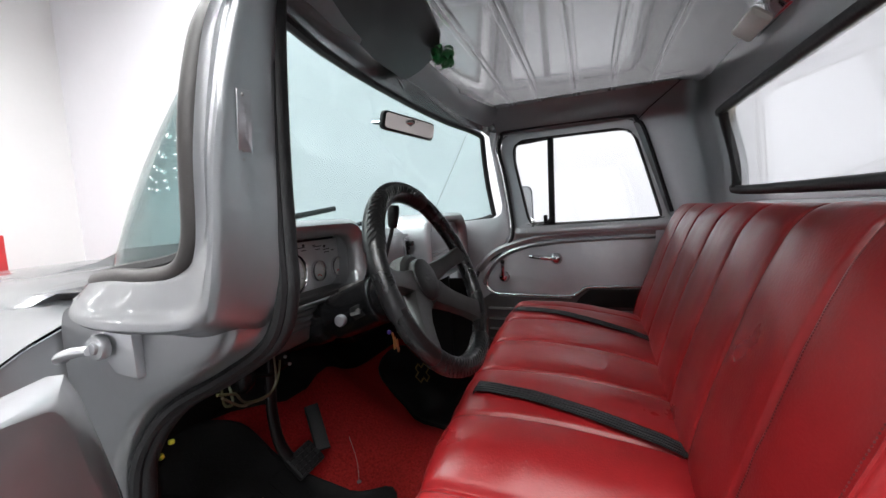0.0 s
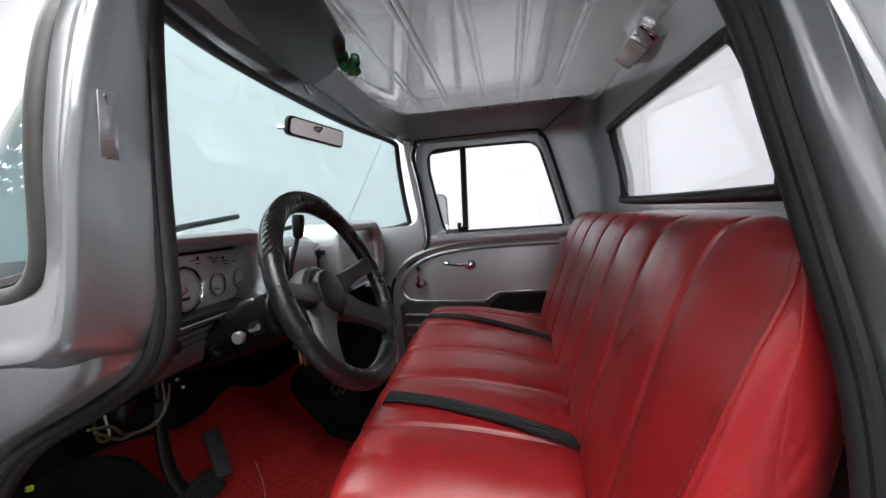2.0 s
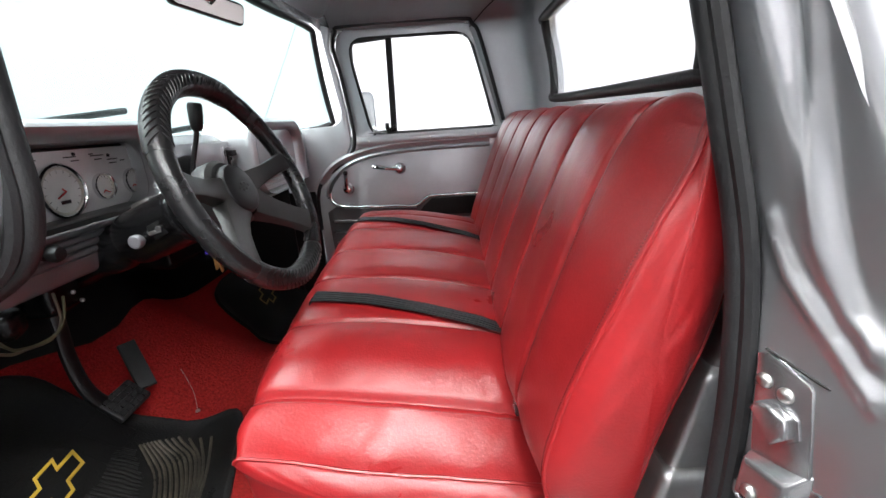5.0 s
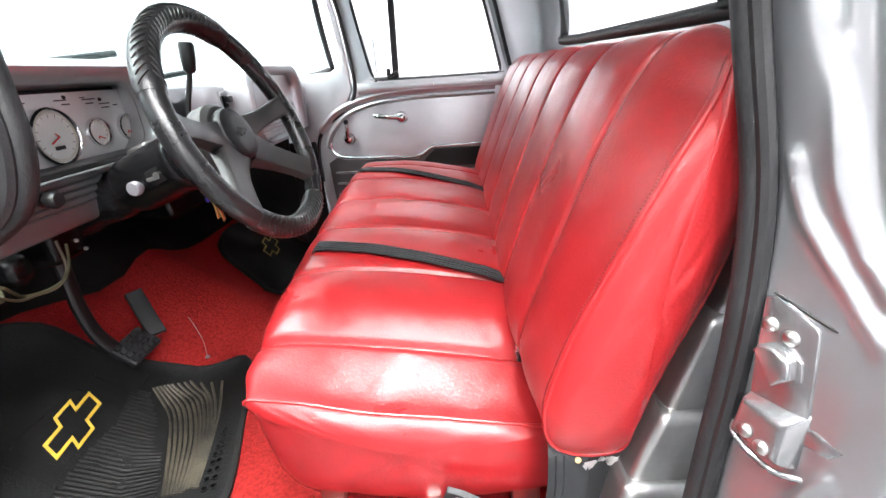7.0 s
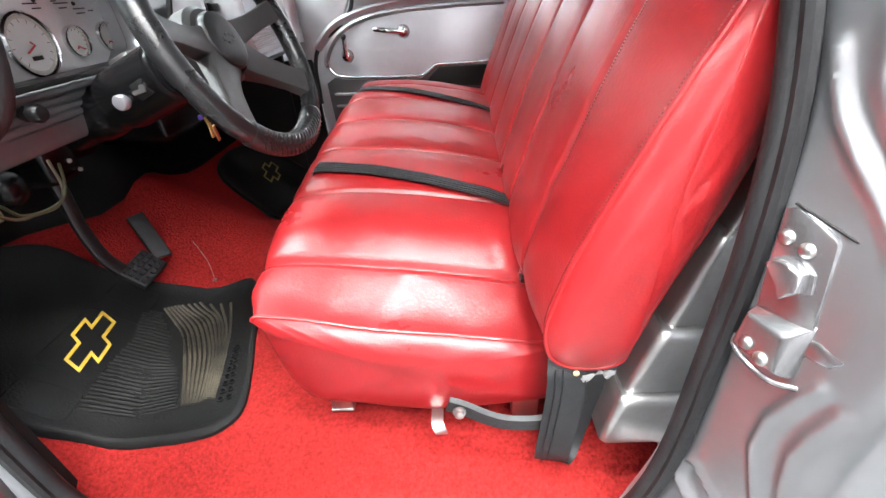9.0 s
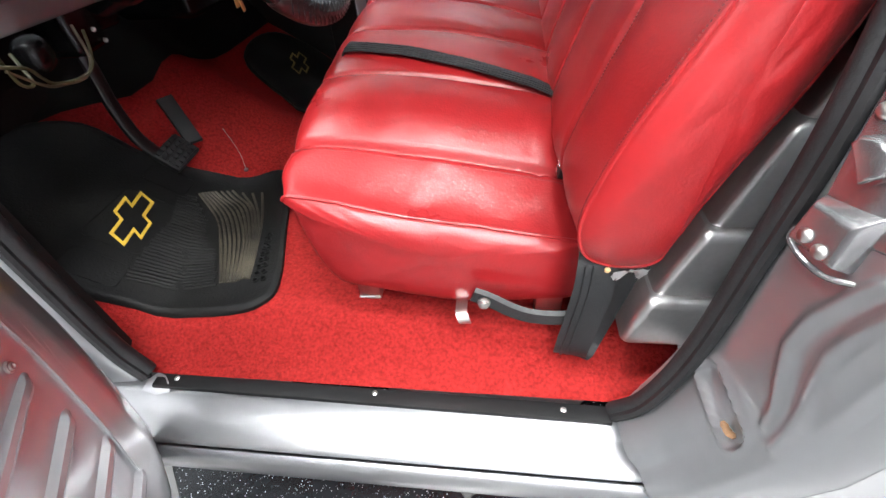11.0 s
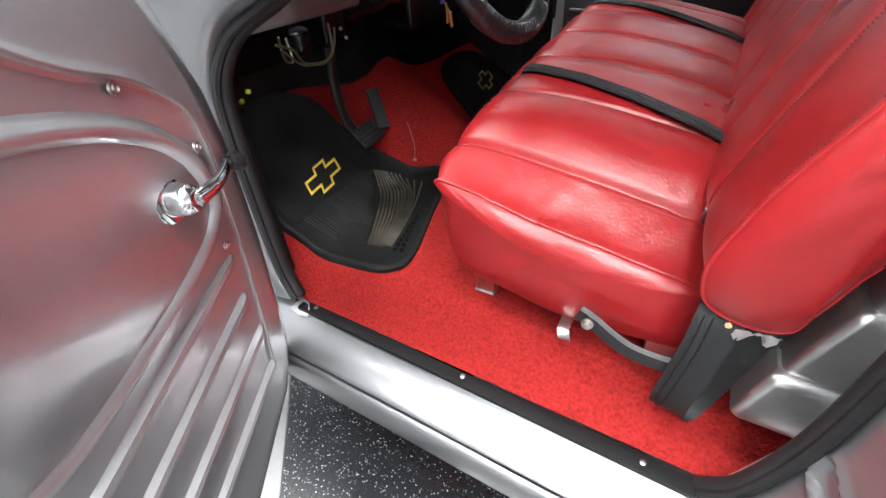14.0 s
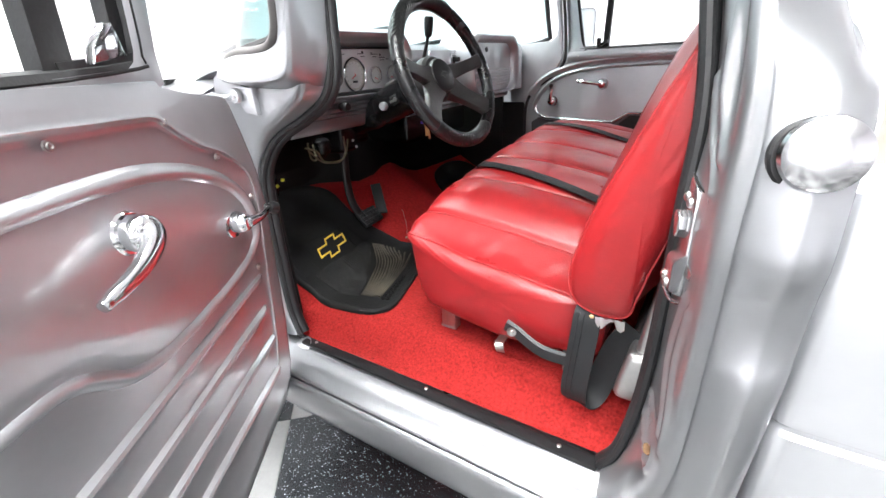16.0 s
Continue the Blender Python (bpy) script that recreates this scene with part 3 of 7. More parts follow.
WS_TOP = [(-.732, .075, 1.78), (-.735, .087, 1.785), (-.739, .106, 1.79), (-.746, .14, 1.795), (-.76, .22, 1.80), (-.79, .38, 1.805), (-.81, .60, 1.81), (-.815, YC, 1.812)]


def windshield():
    bot, top = smooth_path(WS_BOT, 4), smooth_path(WS_TOP, 4)
    # the far end reaches a little further round
    bot = bot + [V((p.x + .03 * ease(-1.02, -.74, p.x), p.y, p.z)) for p in mirror_y(bot[:-1])[::-1]]
    top = top + [V((p.x + .015 * ease(-.77, -.71, p.x), p.y, p.z)) for p in mirror_y(top[:-1])[::-1]]
    rings = []
    for i in range(9):
        t = i / 8
        row = []
        for a, b in zip(bot, top):
            p = a.lerp(b, t)
            out = V((-0.4, (p.y - YC) * 0.9, 0)).normalized()
            row.append(p + out * 0.025 * math.sin(math.pi * t))
        rings.append(row)
    bm = bmesh.new()
    loft(bm, rings)
    # the outer face of the pane, 4 mm off
    loft(bm, [[p + V((-.4, (p.y - YC) * .9, .35)).normalized() * .004 for p in r] for r in rings][::-1])
    g = part("windshield", bm, TINTED, TRUCK, "green-tinted wraparound windshield glass")
    g.visible_shadow = False
    edge = bot + [r[-1] for r in rings[1:-1]] + top[::-1] + [r[0] for r in rings[1:-1]][::-1]
    bm = bmesh.new()
    tube(bm, edge, 0.012, 8, True)
    part("windshield_seal", bm, RUBBER, TRUCK, "black rubber windshield seal")
    bm = bmesh.new()
    near = [(-.728, .070, 1.78), (-.732, .050, 1.745), (-.736, .026, 1.70), (-.740, .007, 1.63), (-.742, -.004, 1.565), (-.743, -.010, 1.486), (-.746, -.012, 1.440), (-.760, -.013, 1.407), (-.791, -.012, 1.390), (-.842, -.010, 1.385), (-.907, .0, 1.386), (-.97, .014, 1.38), (-1.02, .045, 1.378), (-1.08, .11, 1.378)]
    tube(bm, smooth_path(near, 4), 0.0145, 10)
    part("windshield_seal", bm, OLDRUB, TRUCK, "weathered dark grey rubber windshield seal")
    return top, bot


WTOP, WBOT = windshield()


def header():
    """Painted rail between the roof panel and the windshield's upper edge."""
    bm = bmesh.new()
    rings = [[V(p) + V((.012, 0, .006)), V(p) + V((.035, 0, .022)), V((max(p[0] + .07, -.74), p[1], p[2] + .03)), V((max(p[0] + .11, -.69), min(1.50, max(.08, p[1])), 1.878))] for p in WTOP if .12 < p.y < 1.47]
    loft(bm, rings)
    bmesh.ops.solidify(bm, geom=bm.faces[:], thickness=0.004)
    part("windshield_header", bm, SILVER_DIM, TRUCK)


header()

RW = [(.335, 1.455), (.36, 1.447), (1.21, 1.455), (1.245, 1.475), (1.25, 1.50), (1.25, 1.66), (1.235, 1.705), (1.20, 1.722), (.43, 1.722), (.395, 1.71), (.375, 1.68), (.335, 1.52), (.328, 1.48)]


def rear_wall():
    def place(a, b, d):
        return V((.19 - .06 * ease(1.5, 1.85, b) + d, a, b))
    outer = [(-.04, .50), (1.62, .50), (1.62, 1.70), (1.56, 1.80), (1.46, 1.86), (.20, 1.86), (.15, 1.80), (.135, 1.70), (.135, 1.40), (-.04, 1.27)]
    bm = bmesh.new()
    RWS = smooth_path([(a, b, 0) for a, b in RW], 4, True)
    holed(bm, outer, [(p.x, p.y) for p in RWS], place, 0.035, 120, V((.79, 1.58)))
    part("rear_wall", bm, SILVER_DIM, TRUCK)
    bm = bmesh.new()
    tube(bm, [place(p.x, p.y, 0.0) for p in RWS], 0.0145, 10, True)
    part("rear_window_seal", bm, RUBBER, TRUCK, "black rubber rear window seal")
    bm = bmesh.new()
    slab(bm, [place(p.x, p.y, .002) for p in RWS], (.004, 0, 0))
    g = part("rear_window", bm, GLASS, TRUCK, "clear rear window glass")
    g.visible_shadow = False
    # shelf moulding under the glass
    bm = bmesh.new()
    sweep(bm, [(.18, .25, 1.405), (.178, .5, 1.408), (.178, 1.1, 1.408), (.18, 1.3, 1.40)], [(-.012, -.01), (.012, -.008), (.014, .006), (-.012, .01)], (0, 0, 1))
    part("rear_moulding", bm, SILVER_DIM, TRUCK)


rear_wall()


def far_corner():
    """Rounded inner corner between the passenger door and the rear wall, and its cove up to the roof."""
    bm = bmesh.new()
    rings = []
    for z in (.62, .9, 1.2, 1.36, 1.45, 1.55, 1.64, 1.72, 1.77, 1.80, 1.825, 1.85, 1.87, 1.885):
        xe = interp([(.62, .05), (1.2, .075), (1.38, .05), (1.55, .0), (1.7, -.045), (1.8, -.08), (1.87, -.10)], z)[0]
        ins = 0.12 * ease(1.77, 1.90, z)
        xr = .19 - .06 * ease(1.5, 1.85, z)
        y = 1.555 - ins
        rings.append([(xe - .015, y + .02, z), (xe + .005, y, z), (xe + .05, y - .005, z), (xr - .055, y - .015, z), (xr - .02, y - .045, z), (xr - .004, y - .10, z), (xr - .003, y - .18, z)])
    loft(bm, rings)
    bmesh.ops.solidify(bm, geom=bm.faces[:], thickness=-0.004)
    part("cab_corner_inner", bm, SILVER_DIM, TRUCK)
    # header over the passenger door
    bm = bmesh.new()
    rings = []
    for x in (-.70, -.60, -.5, -.3, -.1, .05, .15):
        rings.append([(x, 1.554 - .12 * ease(1.77, 1.90, z), z) for z in (1.785, 1.80, 1.815, 1.83, 1.845, 1.86, 1.872, 1.884)] + [(x, 1.40, 1.887)])
    loft(bm, rings)
    bmesh.ops.solidify(bm, geom=bm.faces[:], thickness=-0.004)
    part("door_header", bm, SILVER_DIM, TRUCK)
    # seam where roof and corner meet
    bm = bmesh.new()
    tube(bm, [(-.085, 1.545, 1.765), (-.03, 1.51, 1.815), (.03, 1.45, 1.855), (.06, 1.38, 1.872)], 0.0022, 6)
    part("seam", bm, DARK, TRUCK)


far_corner()

# ---- passenger door, closed ----
PD_OUT = [(-.80, .60), (-.815, .95), (-.81, 1.10), (-.775, 1.18), (-.70, 1.235), (-.645, 1.275), (-.615, 1.33), (-.615, 1.42), (-.635, 1.60), (-.655, 1.71), (-.64, 1.775), (-.59, 1.80), (-.14, 1.80), (-.075, 1.775), (-.04, 1.71), (.045, 1.39), (.065, 1.25), (.075, 1.05), (.06, .80), (.03, .60)]
PD_WIN = [(-.535, 1.372), (-.55, 1.40), (-.595, 1.64), (-.60, 1.71), (-.585, 1.745), (-.55, 1.76), (-.15, 1.76), (-.10, 1.745), (-.068, 1.70), (.012, 1.395), (.012, 1.372), (.0, 1.362), (-.51, 1.362)]
P_TRIM = [(-.02, 1.292), (-.20, 1.292), (-.40, 1.288), (-.56, 1.272), (-.665, 1.235), (-.735, 1.17), (-.762, 1.105), (-.74, 1.068), (-.69, 1.052), (-.55, 1.045), (-.37, 1.038), (-.335, 1.05), (-.295, 1.080), (-.26, 1.087), (-.02, 1.08)]


def passenger_door():
    y0 = 1.545

    def place(a, b, d):
        return V((a, y0 + .03 * ease(1.30, 1.40, b) + d, b))
    bm = bmesh.new()
    holed(bm, PD_OUT, PD_WIN, place, 0.06, 110, V((-.30, 1.55)))
    door = part("passenger_door", bm, SILVER_DIM, TRUCK, "silver passenger door with an oval moulded inner panel")
    # outer skin
    bm = bmesh.new()
    tube(bm, smooth_path([place(a, b, .012) for a, b in PD_WIN], 3, True), 0.012, 8, True)
    part("window_seal", bm, RUBBER, door, "black rubber window channel")
    bm = bmesh.new()
    tube(bm, smooth_path([(a, y0 - .002, b) for a, b in PD_OUT[1:16]], 4), 0.008, 8)
    part("door_seal", bm, RUBBER, TRUCK, "black rubber door seal")
    bm = bmesh.new()
    slab(bm, [place(a, b, .035) for a, b in PD_WIN], (0, .004, 0))
    g = part("window_glass", bm, GLASS, door, "clear side window glass")
    g.visible_shadow = False
    bm = bmesh.new()
    box(bm, (-.434, y0 + .05, 1.56), (.026, .03, .40), Matrix.Rotation(radians(1.5), 3, "Y"), .004)
    tube(bm, [(-.434, y0 + .05, 1.372), (-.55, y0 + .05, 1.372), (-.60, y0 + .05, 1.64), (-.59, y0 + .05, 1.745), (-.44, y0 + .05, 1.757)], .010, 6)
    part("vent_window_frame", bm, RUBBER, door, "black vent window frame")
    bm = bmesh.new()
    box(bm, (-.45, y0 + .025, 1.385), (.05, .02, .012), Matrix.Rotation(radians(-25), 3, "Y"), .004)
    box(bm, (-.465, y0 + .018, 1.395), (.018, .022, .03), None, .005)
    part("vent_latch", bm, PLASTIC, door, "small dark vent window latch")
    # belt ledge and moulded bead of the inner panel
    bm = bmesh.new()
    sweep(bm, [(-.60, y0 - .004, 1.335), (-.3, y0 - .004, 1.338), (.04, y0 - .004, 1.338)], [(-.02, -.004), (.02, -.004), (.022, .006), (.012, .012), (-.012, .012), (-.022, .004)], (0, 0, 1))
    part("belt_ledge", bm, SILVER_DIM, door)
    bm = bmesh.new()
    path = smooth_path([(a, y0, b) for a, b in P_TRIM], 5)
    sweep(bm, path, [(-.012, .0), (-.006, -.012), (.0, -.016), (.006, -.012), (.012, .0)], (0, 0, 1))
    part("panel_bead", bm, SILVER_DIM, door, "raised bright silver bead round the panel")
    bm = bmesh.new()
    arch = [(-.02, 1.318), (-.25, 1.318), (-.45, 1.312), (-.60, 1.288), (-.71, 1.245), (-.79, 1.17)]
    sweep(bm, smooth_path([(a, y0, b) for a, b in arch], 5), [(-.02, .0), (-.012, -.012), (.004, -.018), (.012, -.010), (.016, 0)], (0, 0, 1))
    part("panel_moulding", bm, SILVER_DIM, door)
    # the panel inside the bead, and under it a dark plate for the armrest recess
    bm = bmesh.new()
    slab(bm, [(a, y0 + .001, b) for a, b in [(-.02, 1.285), (-.40, 1.28), (-.55, 1.262), (-.655, 1.227), (-.725, 1.165), (-.75, 1.105), (-.73, 1.072), (-.69, 1.06), (-.37, 1.046), (-.30, 1.086), (-.02, 1.087)]], (0, -.005, 0))
    part("inner_panel", bm, SILVER_DIM, door)
    bm = bmesh.new()
    tube(bm, smooth_path([(a, y0 - .007, b) for a, b in ((-.752, 1.12), (-.748, 1.09), (-.728, 1.066), (-.69, 1.054), (-.53, 1.045), (-.385, 1.039), (-.345, 1.05), (-.305, 1.077), (-.26, 1.080), (-.02, 1.081))], 4), .006, 8)
    part("panel_trim", bm, SATIN, door, "bright trim line under the oval panel")
    # lower panel under the oval, its shade painted in dark grey, with bright ribs
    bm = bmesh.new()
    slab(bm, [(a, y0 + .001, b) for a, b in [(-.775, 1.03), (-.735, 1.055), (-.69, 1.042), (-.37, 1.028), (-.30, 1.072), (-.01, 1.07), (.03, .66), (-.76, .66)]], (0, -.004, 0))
    part("lower_panel", bm, PANEL_SHADE, door, "lower door panel, its shade painted in dark grey")
    for i, z in enumerate((.985, .935, .885, .835)):
        bm = bmesh.new()
        tube(bm, [(-.75, y0, z), (-.72, y0 - .008, z), (-.40, y0 - .008, z - .012), (.0, y0 - .008, z - .02)], .006, 6)
        part("panel_rib", bm, SILVER_DIM, door)
    # The recess isn't cut in; this plate's black stands for the shade inside it.
    bm = bmesh.new()
    slab(bm, [(a, y0 - .006, b) for a, b in [(-.33, 1.035), (-.29, 1.068), (-.03, 1.066), (-.03, .985), (-.36, .995)]], (0, -.003, 0))
    part("armrest_shade", bm, DARK, door, "dark plate for the shade of the armrest hollow")

    def handle(c, a, length, name, knob):
        m = Matrix.Translation(c) @ Matrix.Rotation(radians(90), 4, "X")
        bm = bmesh.new()
        lathe(bm, [(.026, 0), (.026, .006), (.02, .012), (.017, .03), (.012, .034), (0, .035)], m, 20)
        d = V((math.cos(a), 0, math.sin(a)))
        p = V(c) + V((0, -.028, 0))
        tube(bm, smooth_path([p, p + d * length * .4 + V((0, -.008, 0)), p + d * length * .8 + V((0, -.004, 0)), p + d * length], 3), [.009] * 9 + [.007], 8)
        h = part(name, bm, CHROME, door, "chrome " + name.replace("_", " "))
        if knob:
            bm = bmesh.new()
            lathe(bm, [(.006, 0), (.010, .006), (.010, .016), (.005, .02), (0, .02)], Matrix.Translation(p + d * length) @ Matrix.Rotation(radians(90), 4, "X"), 12)
            part("knob", bm, PLASTIC, h)
    handle((-.425, y0 - .004, 1.212), radians(172), .115, "door_handle", False)
    handle((-.665, y0 - .004, 1.135), radians(88), .075, "window_crank", True)
    for x, z in ((-.55, 1.337), (-.28, 1.340), (-.08, 1.340)):
        bm = bmesh.new()
        lathe(bm, [(.006, 0), (.005, .003), (0, .004)], Matrix.Translation((x, y0 - .015, z)) @ Matrix.Rotation(radians(90), 4, "X"), 10)
        part("screw", bm, STEEL, door)
    # mirror outside the vent window
    bm = bmesh.new()
    holed(bm, [(p[0], p[1]) for p in rrect(.105, .20, .03)], [(p[0], p[1]) for p in rrect(.092, .187, .025)], lambda a, b, d: V((-.60 + a, 1.80 + d, 1.46 + b)), .02, 40)
    mr = part("side_mirror", bm, CHROME, door, "rounded chrome door mirror outside the vent window")
    bm = bmesh.new()
    slab(bm, [(-.60 + a, 1.806, 1.46 + b) for a, b in rrect(.094, .19, .025)], (0, .006, 0))
    part("mirror_glass", bm, mat("mirror_face", (.85, .85, .87), .15, .6, .05, 5.0), mr)
    bm = bmesh.new()
    tube(bm, [(-.56, 1.80, 1.39), (-.53, 1.75, 1.36), (-.52, 1.62, 1.34)], .008, 8)
    part("mirror_arm", bm, CHROME, mr)
    return door


passenger_door()


def passenger_pillar():
    """Inside of the far windshield pillar and the cowl side below it."""
    edge = [(-.83, 1.12), (-.815, 1.12), (-.79, 1.185), (-.72, 1.238), (-.66, 1.28), (-.63, 1.335), (-.63, 1.42), (-.65, 1.60), (-.67, 1.72), (-.655, 1.79), (-.69, 1.80), (-.688, 1.74), (-.675, 1.60), (-.657, 1.47), (-.664, 1.432), (-.69, 1.412), (-.86, 1.405), (-.90, 1.38), (-.90, 1.12)]
    bm = bmesh.new()
    slab(bm, [(a, 1.545 - .05 * ease(1.6, 1.8, b), b) for a, b in edge], (0, .04, 0), .006)
    part("windshield_pillar", bm, SILVER_DIM, TRUCK)


passenger_pillar()

# ---- floor pan, carpet, sill ----


def floor_z(x, y):
    z = 0.575 + 0.062 * ease(0.03, 0.15, y)
    z += 0.62 * max(0.0, -0.90 - x) * ease(-0.90, -0.99, x) * ease(-.02, .10, y + .02)
    z += 0.13 * math.exp(-((y - YC) / 0.17) ** 2) * ease(-.55, -1.0, x)
    return z


def carpet_end(y):
    """How far forward the carpet runs up the toe board before the black cover begins."""
    return interp([(0, -1.34), (.48, -1.335), (.56, -1.30), (.62, -1.235), (.68, -1.185), (.79, -1.18), (.90, -1.20), (1.0, -1.22), (1.6, -1.22)], y)[0]


def carpet():
    bm = bmesh.new()
    rings = []
    xs = [.12, .05, 0, -.1, -.2, -.3, -.4, -.5, -.6, -.7, -.76, -.82, -.86, -.90, -.93, -.96, -1.0, -1.05, -1.1, -1.2, -1.3, -1.36]
    ys = [.014, .024, .05, .08, .11, .14, .18, .25, .35, .45, .52, .58, .64, .70, .76, .82, .88, .94, 1.0, 1.06, 1.15, 1.3, 1.45, 1.54]
    for q in xs:
        row = []
        for y in ys:
            x = q if q > -.9 else -.9 + (q + .9) / -.46 * (carpet_end(y) + .9)
            row.append(V((x, y, floor_z(x, y) + .003 * noise.noise((x * 9, y * 9, 0)))))
        rings.append(row)
    loft(bm, rings)
    bmesh.ops.solidify(bm, geom=bm.faces[:], thickness=0.01)
    part("carpet", bm, CARPET, TRUCK, "worn bright red cut-pile carpet with dark stains")
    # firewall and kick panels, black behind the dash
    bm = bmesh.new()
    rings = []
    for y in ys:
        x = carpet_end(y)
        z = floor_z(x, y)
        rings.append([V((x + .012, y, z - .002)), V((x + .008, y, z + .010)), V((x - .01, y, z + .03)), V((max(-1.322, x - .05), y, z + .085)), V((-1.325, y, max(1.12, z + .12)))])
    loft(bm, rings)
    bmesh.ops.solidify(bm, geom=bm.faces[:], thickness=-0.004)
    part("toe_board_cover", bm, DARK, TRUCK, "black cover over the toe board")
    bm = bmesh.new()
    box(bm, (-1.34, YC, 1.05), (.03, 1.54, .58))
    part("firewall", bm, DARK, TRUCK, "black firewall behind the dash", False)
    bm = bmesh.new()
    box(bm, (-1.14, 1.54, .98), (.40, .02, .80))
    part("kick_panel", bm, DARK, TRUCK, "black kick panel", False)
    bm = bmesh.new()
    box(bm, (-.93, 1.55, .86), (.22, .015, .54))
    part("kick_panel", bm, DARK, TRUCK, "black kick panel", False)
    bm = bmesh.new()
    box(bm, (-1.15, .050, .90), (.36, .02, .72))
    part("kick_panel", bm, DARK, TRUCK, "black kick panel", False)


carpet()


def sill():
    bm = bmesh.new()
    prof = [(.01, .556), (-.012, .557), (-.018, .553), (-.024, .546), (-.060, .540), (-.096, .536), (-.101, .533), (-.104, .530), (-.108, .530), (-.111, .5325), (-.117, .5315), (-.121, .527), (-.123, .518), (-.119, .45), (-.10, .40), (.02, .40)]
    rings = []
    for x in (-1.02, -.96, -.93, -.6, -.3, -.05, .0, .06):
        rings.append([V((x, y, z)) for y, z in prof])
    loft(bm, rings, False, False)
    bmesh.ops.solidify(bm, geom=bm.faces[:], thickness=0.004)
    # The sill takes the dimmed silver to hold its brightness down.
    part("door_sill", bm, SILVER_DIM, TRUCK, "bare silver door sill with small chips")
    bm = bmesh.new()
    sweep(bm, [(-.905, .002, .570), (-.45, -.004, .570), (-.03, -.010, .571), (-.012, -.011, .571)], [(-.004, -.016), (.002, -.016), (.0035, -.012), (.003, .014), (-.004, .016)], (0, 0, 1))
    st = part("threshold_strip", bm, PLASTIC, TRUCK, "black threshold strip holding the carpet edge")
    for x, y in ((-.86, .006), (-.447, .002), (-.095, -.006)):
        bm = bmesh.new()
        lathe(bm, [(.006, 0), (.005, .003), (0, .005)], Matrix.Translation((x, y, .572)), 12)
        part("screw", bm, STEEL, st, "small steel screw")
    # bent scraps of bare metal where sill and pillar meet
    bm = bmesh.new()
    slab(bm, [(-.925, .004, .566), (-.905, .016, .574), (-.888, .012, .571), (-.872, -.004, .573), (-.868, -.018, .560), (-.895, -.024, .556), (-.93, -.016, .558)], (0, -.002, .003), .001)
    part("bent_tab", bm, SILVER, TRUCK, "chipped silver tab at the sill corner")
    bm = bmesh.new()
    pts = [(-.052 + .014 * math.cos(a) * (1 + .3 * math.sin(3 * a)), -.052 + .010 * math.sin(a) * (1 + .3 * math.cos(2 * a)), .5415) for a in [i * math.pi / 6 for i in range(12)]]
    slab(bm, pts, (0, 0, .0012))
    part("chip", bm, mat("yellowed_primer", (.55, .48, .32), .6, 0, .4, 60.0), TRUCK, "yellowed paint chip on the sill")


sill()


COWL_EDGE = [(-.702, 1.356), (-.765, 1.326), (-.86, 1.324), (-.95, 1.332), (-1.035, 1.335), (-1.045, 1.20), (-1.045, .92), (-1.045, .70), (-1.045, .56)]


def cowl_pillar():
    """Front pillar below the dogleg: one pressing from the seal round to the hinge face."""
    inner = smooth_path([(x, y, z) for x, z, y in FRONT[4:]], 5)
    outer = smooth_path([(x, -.006, z) for x, z in COWL_EDGE], 5)
    rings = []
    for i, (p, a) in enumerate(zip(inner, outer)):
        t = inner[min(i + 1, len(inner) - 1)] - inner[max(i - 1, 0)]
        n = V((t.z, 0, -t.x)).normalized()
        if n.dot(a - p) < 0:
            n = -n
        yo = -.014
        row = [V((p.x, p.y + .01, p.z)), V((p.x, p.y - .012, p.z)) + n * .008, V((p.x, yo + .014, p.z)) + n * .012, V((p.x, yo + .004, p.z)) + n * .017, V((p.x, yo, p.z)) + n * .026]
        q = row[-1]
        for k in (.15, .4, .7, 1.0):
            m = q.lerp(a, k)
            m.y = yo + (a.y - yo) * k * k
            row.append(m)
        row.append(V((a.x - .004, .05, a.z)))
        rings.append(row)
    bm = bmesh.new()
    loft(bm, rings)
    bmesh.ops.solidify(bm, geom=bm.faces[:], thickness=0.004)
    part("cowl_pillar", bm, SILVER, TRUCK)
    bm = bmesh.new()
    slab(bm, [(x + .027, -.026, z) for x, z in ((-.955, 1.316), (-.890, 1.312), (-.888, 1.25), (-.93, 1.255), (-.955, 1.285))], (0, .016, 0), .003)
    h = part("door_hinge", bm, SILVER, TRUCK, "silver-painted door hinge with a round pin")
    bm = bmesh.new()
    tube(bm, smooth_path([(-.918, -.044, 1.294), (-.942, -.050, 1.292), (-.966, -.050, 1.286), (-.988, -.040, 1.278)], 4), [.010] * 4 + [.011] * 9, 12, flat=.7)
    part("hinge_arm", bm, SILVER, h)
    bm = bmesh.new()
    lathe(bm, [(.018, 0), (.018, .008), (.016, .011), (.009, .011), (.008, .015), (0, .016)], Matrix.Translation((-.915, -.030, 1.296)) @ Matrix.Rotation(radians(90), 4, "X"), 20)
    part("hinge_pin", bm, SILVER, h, "round hinge pin")


cowl_pillar()


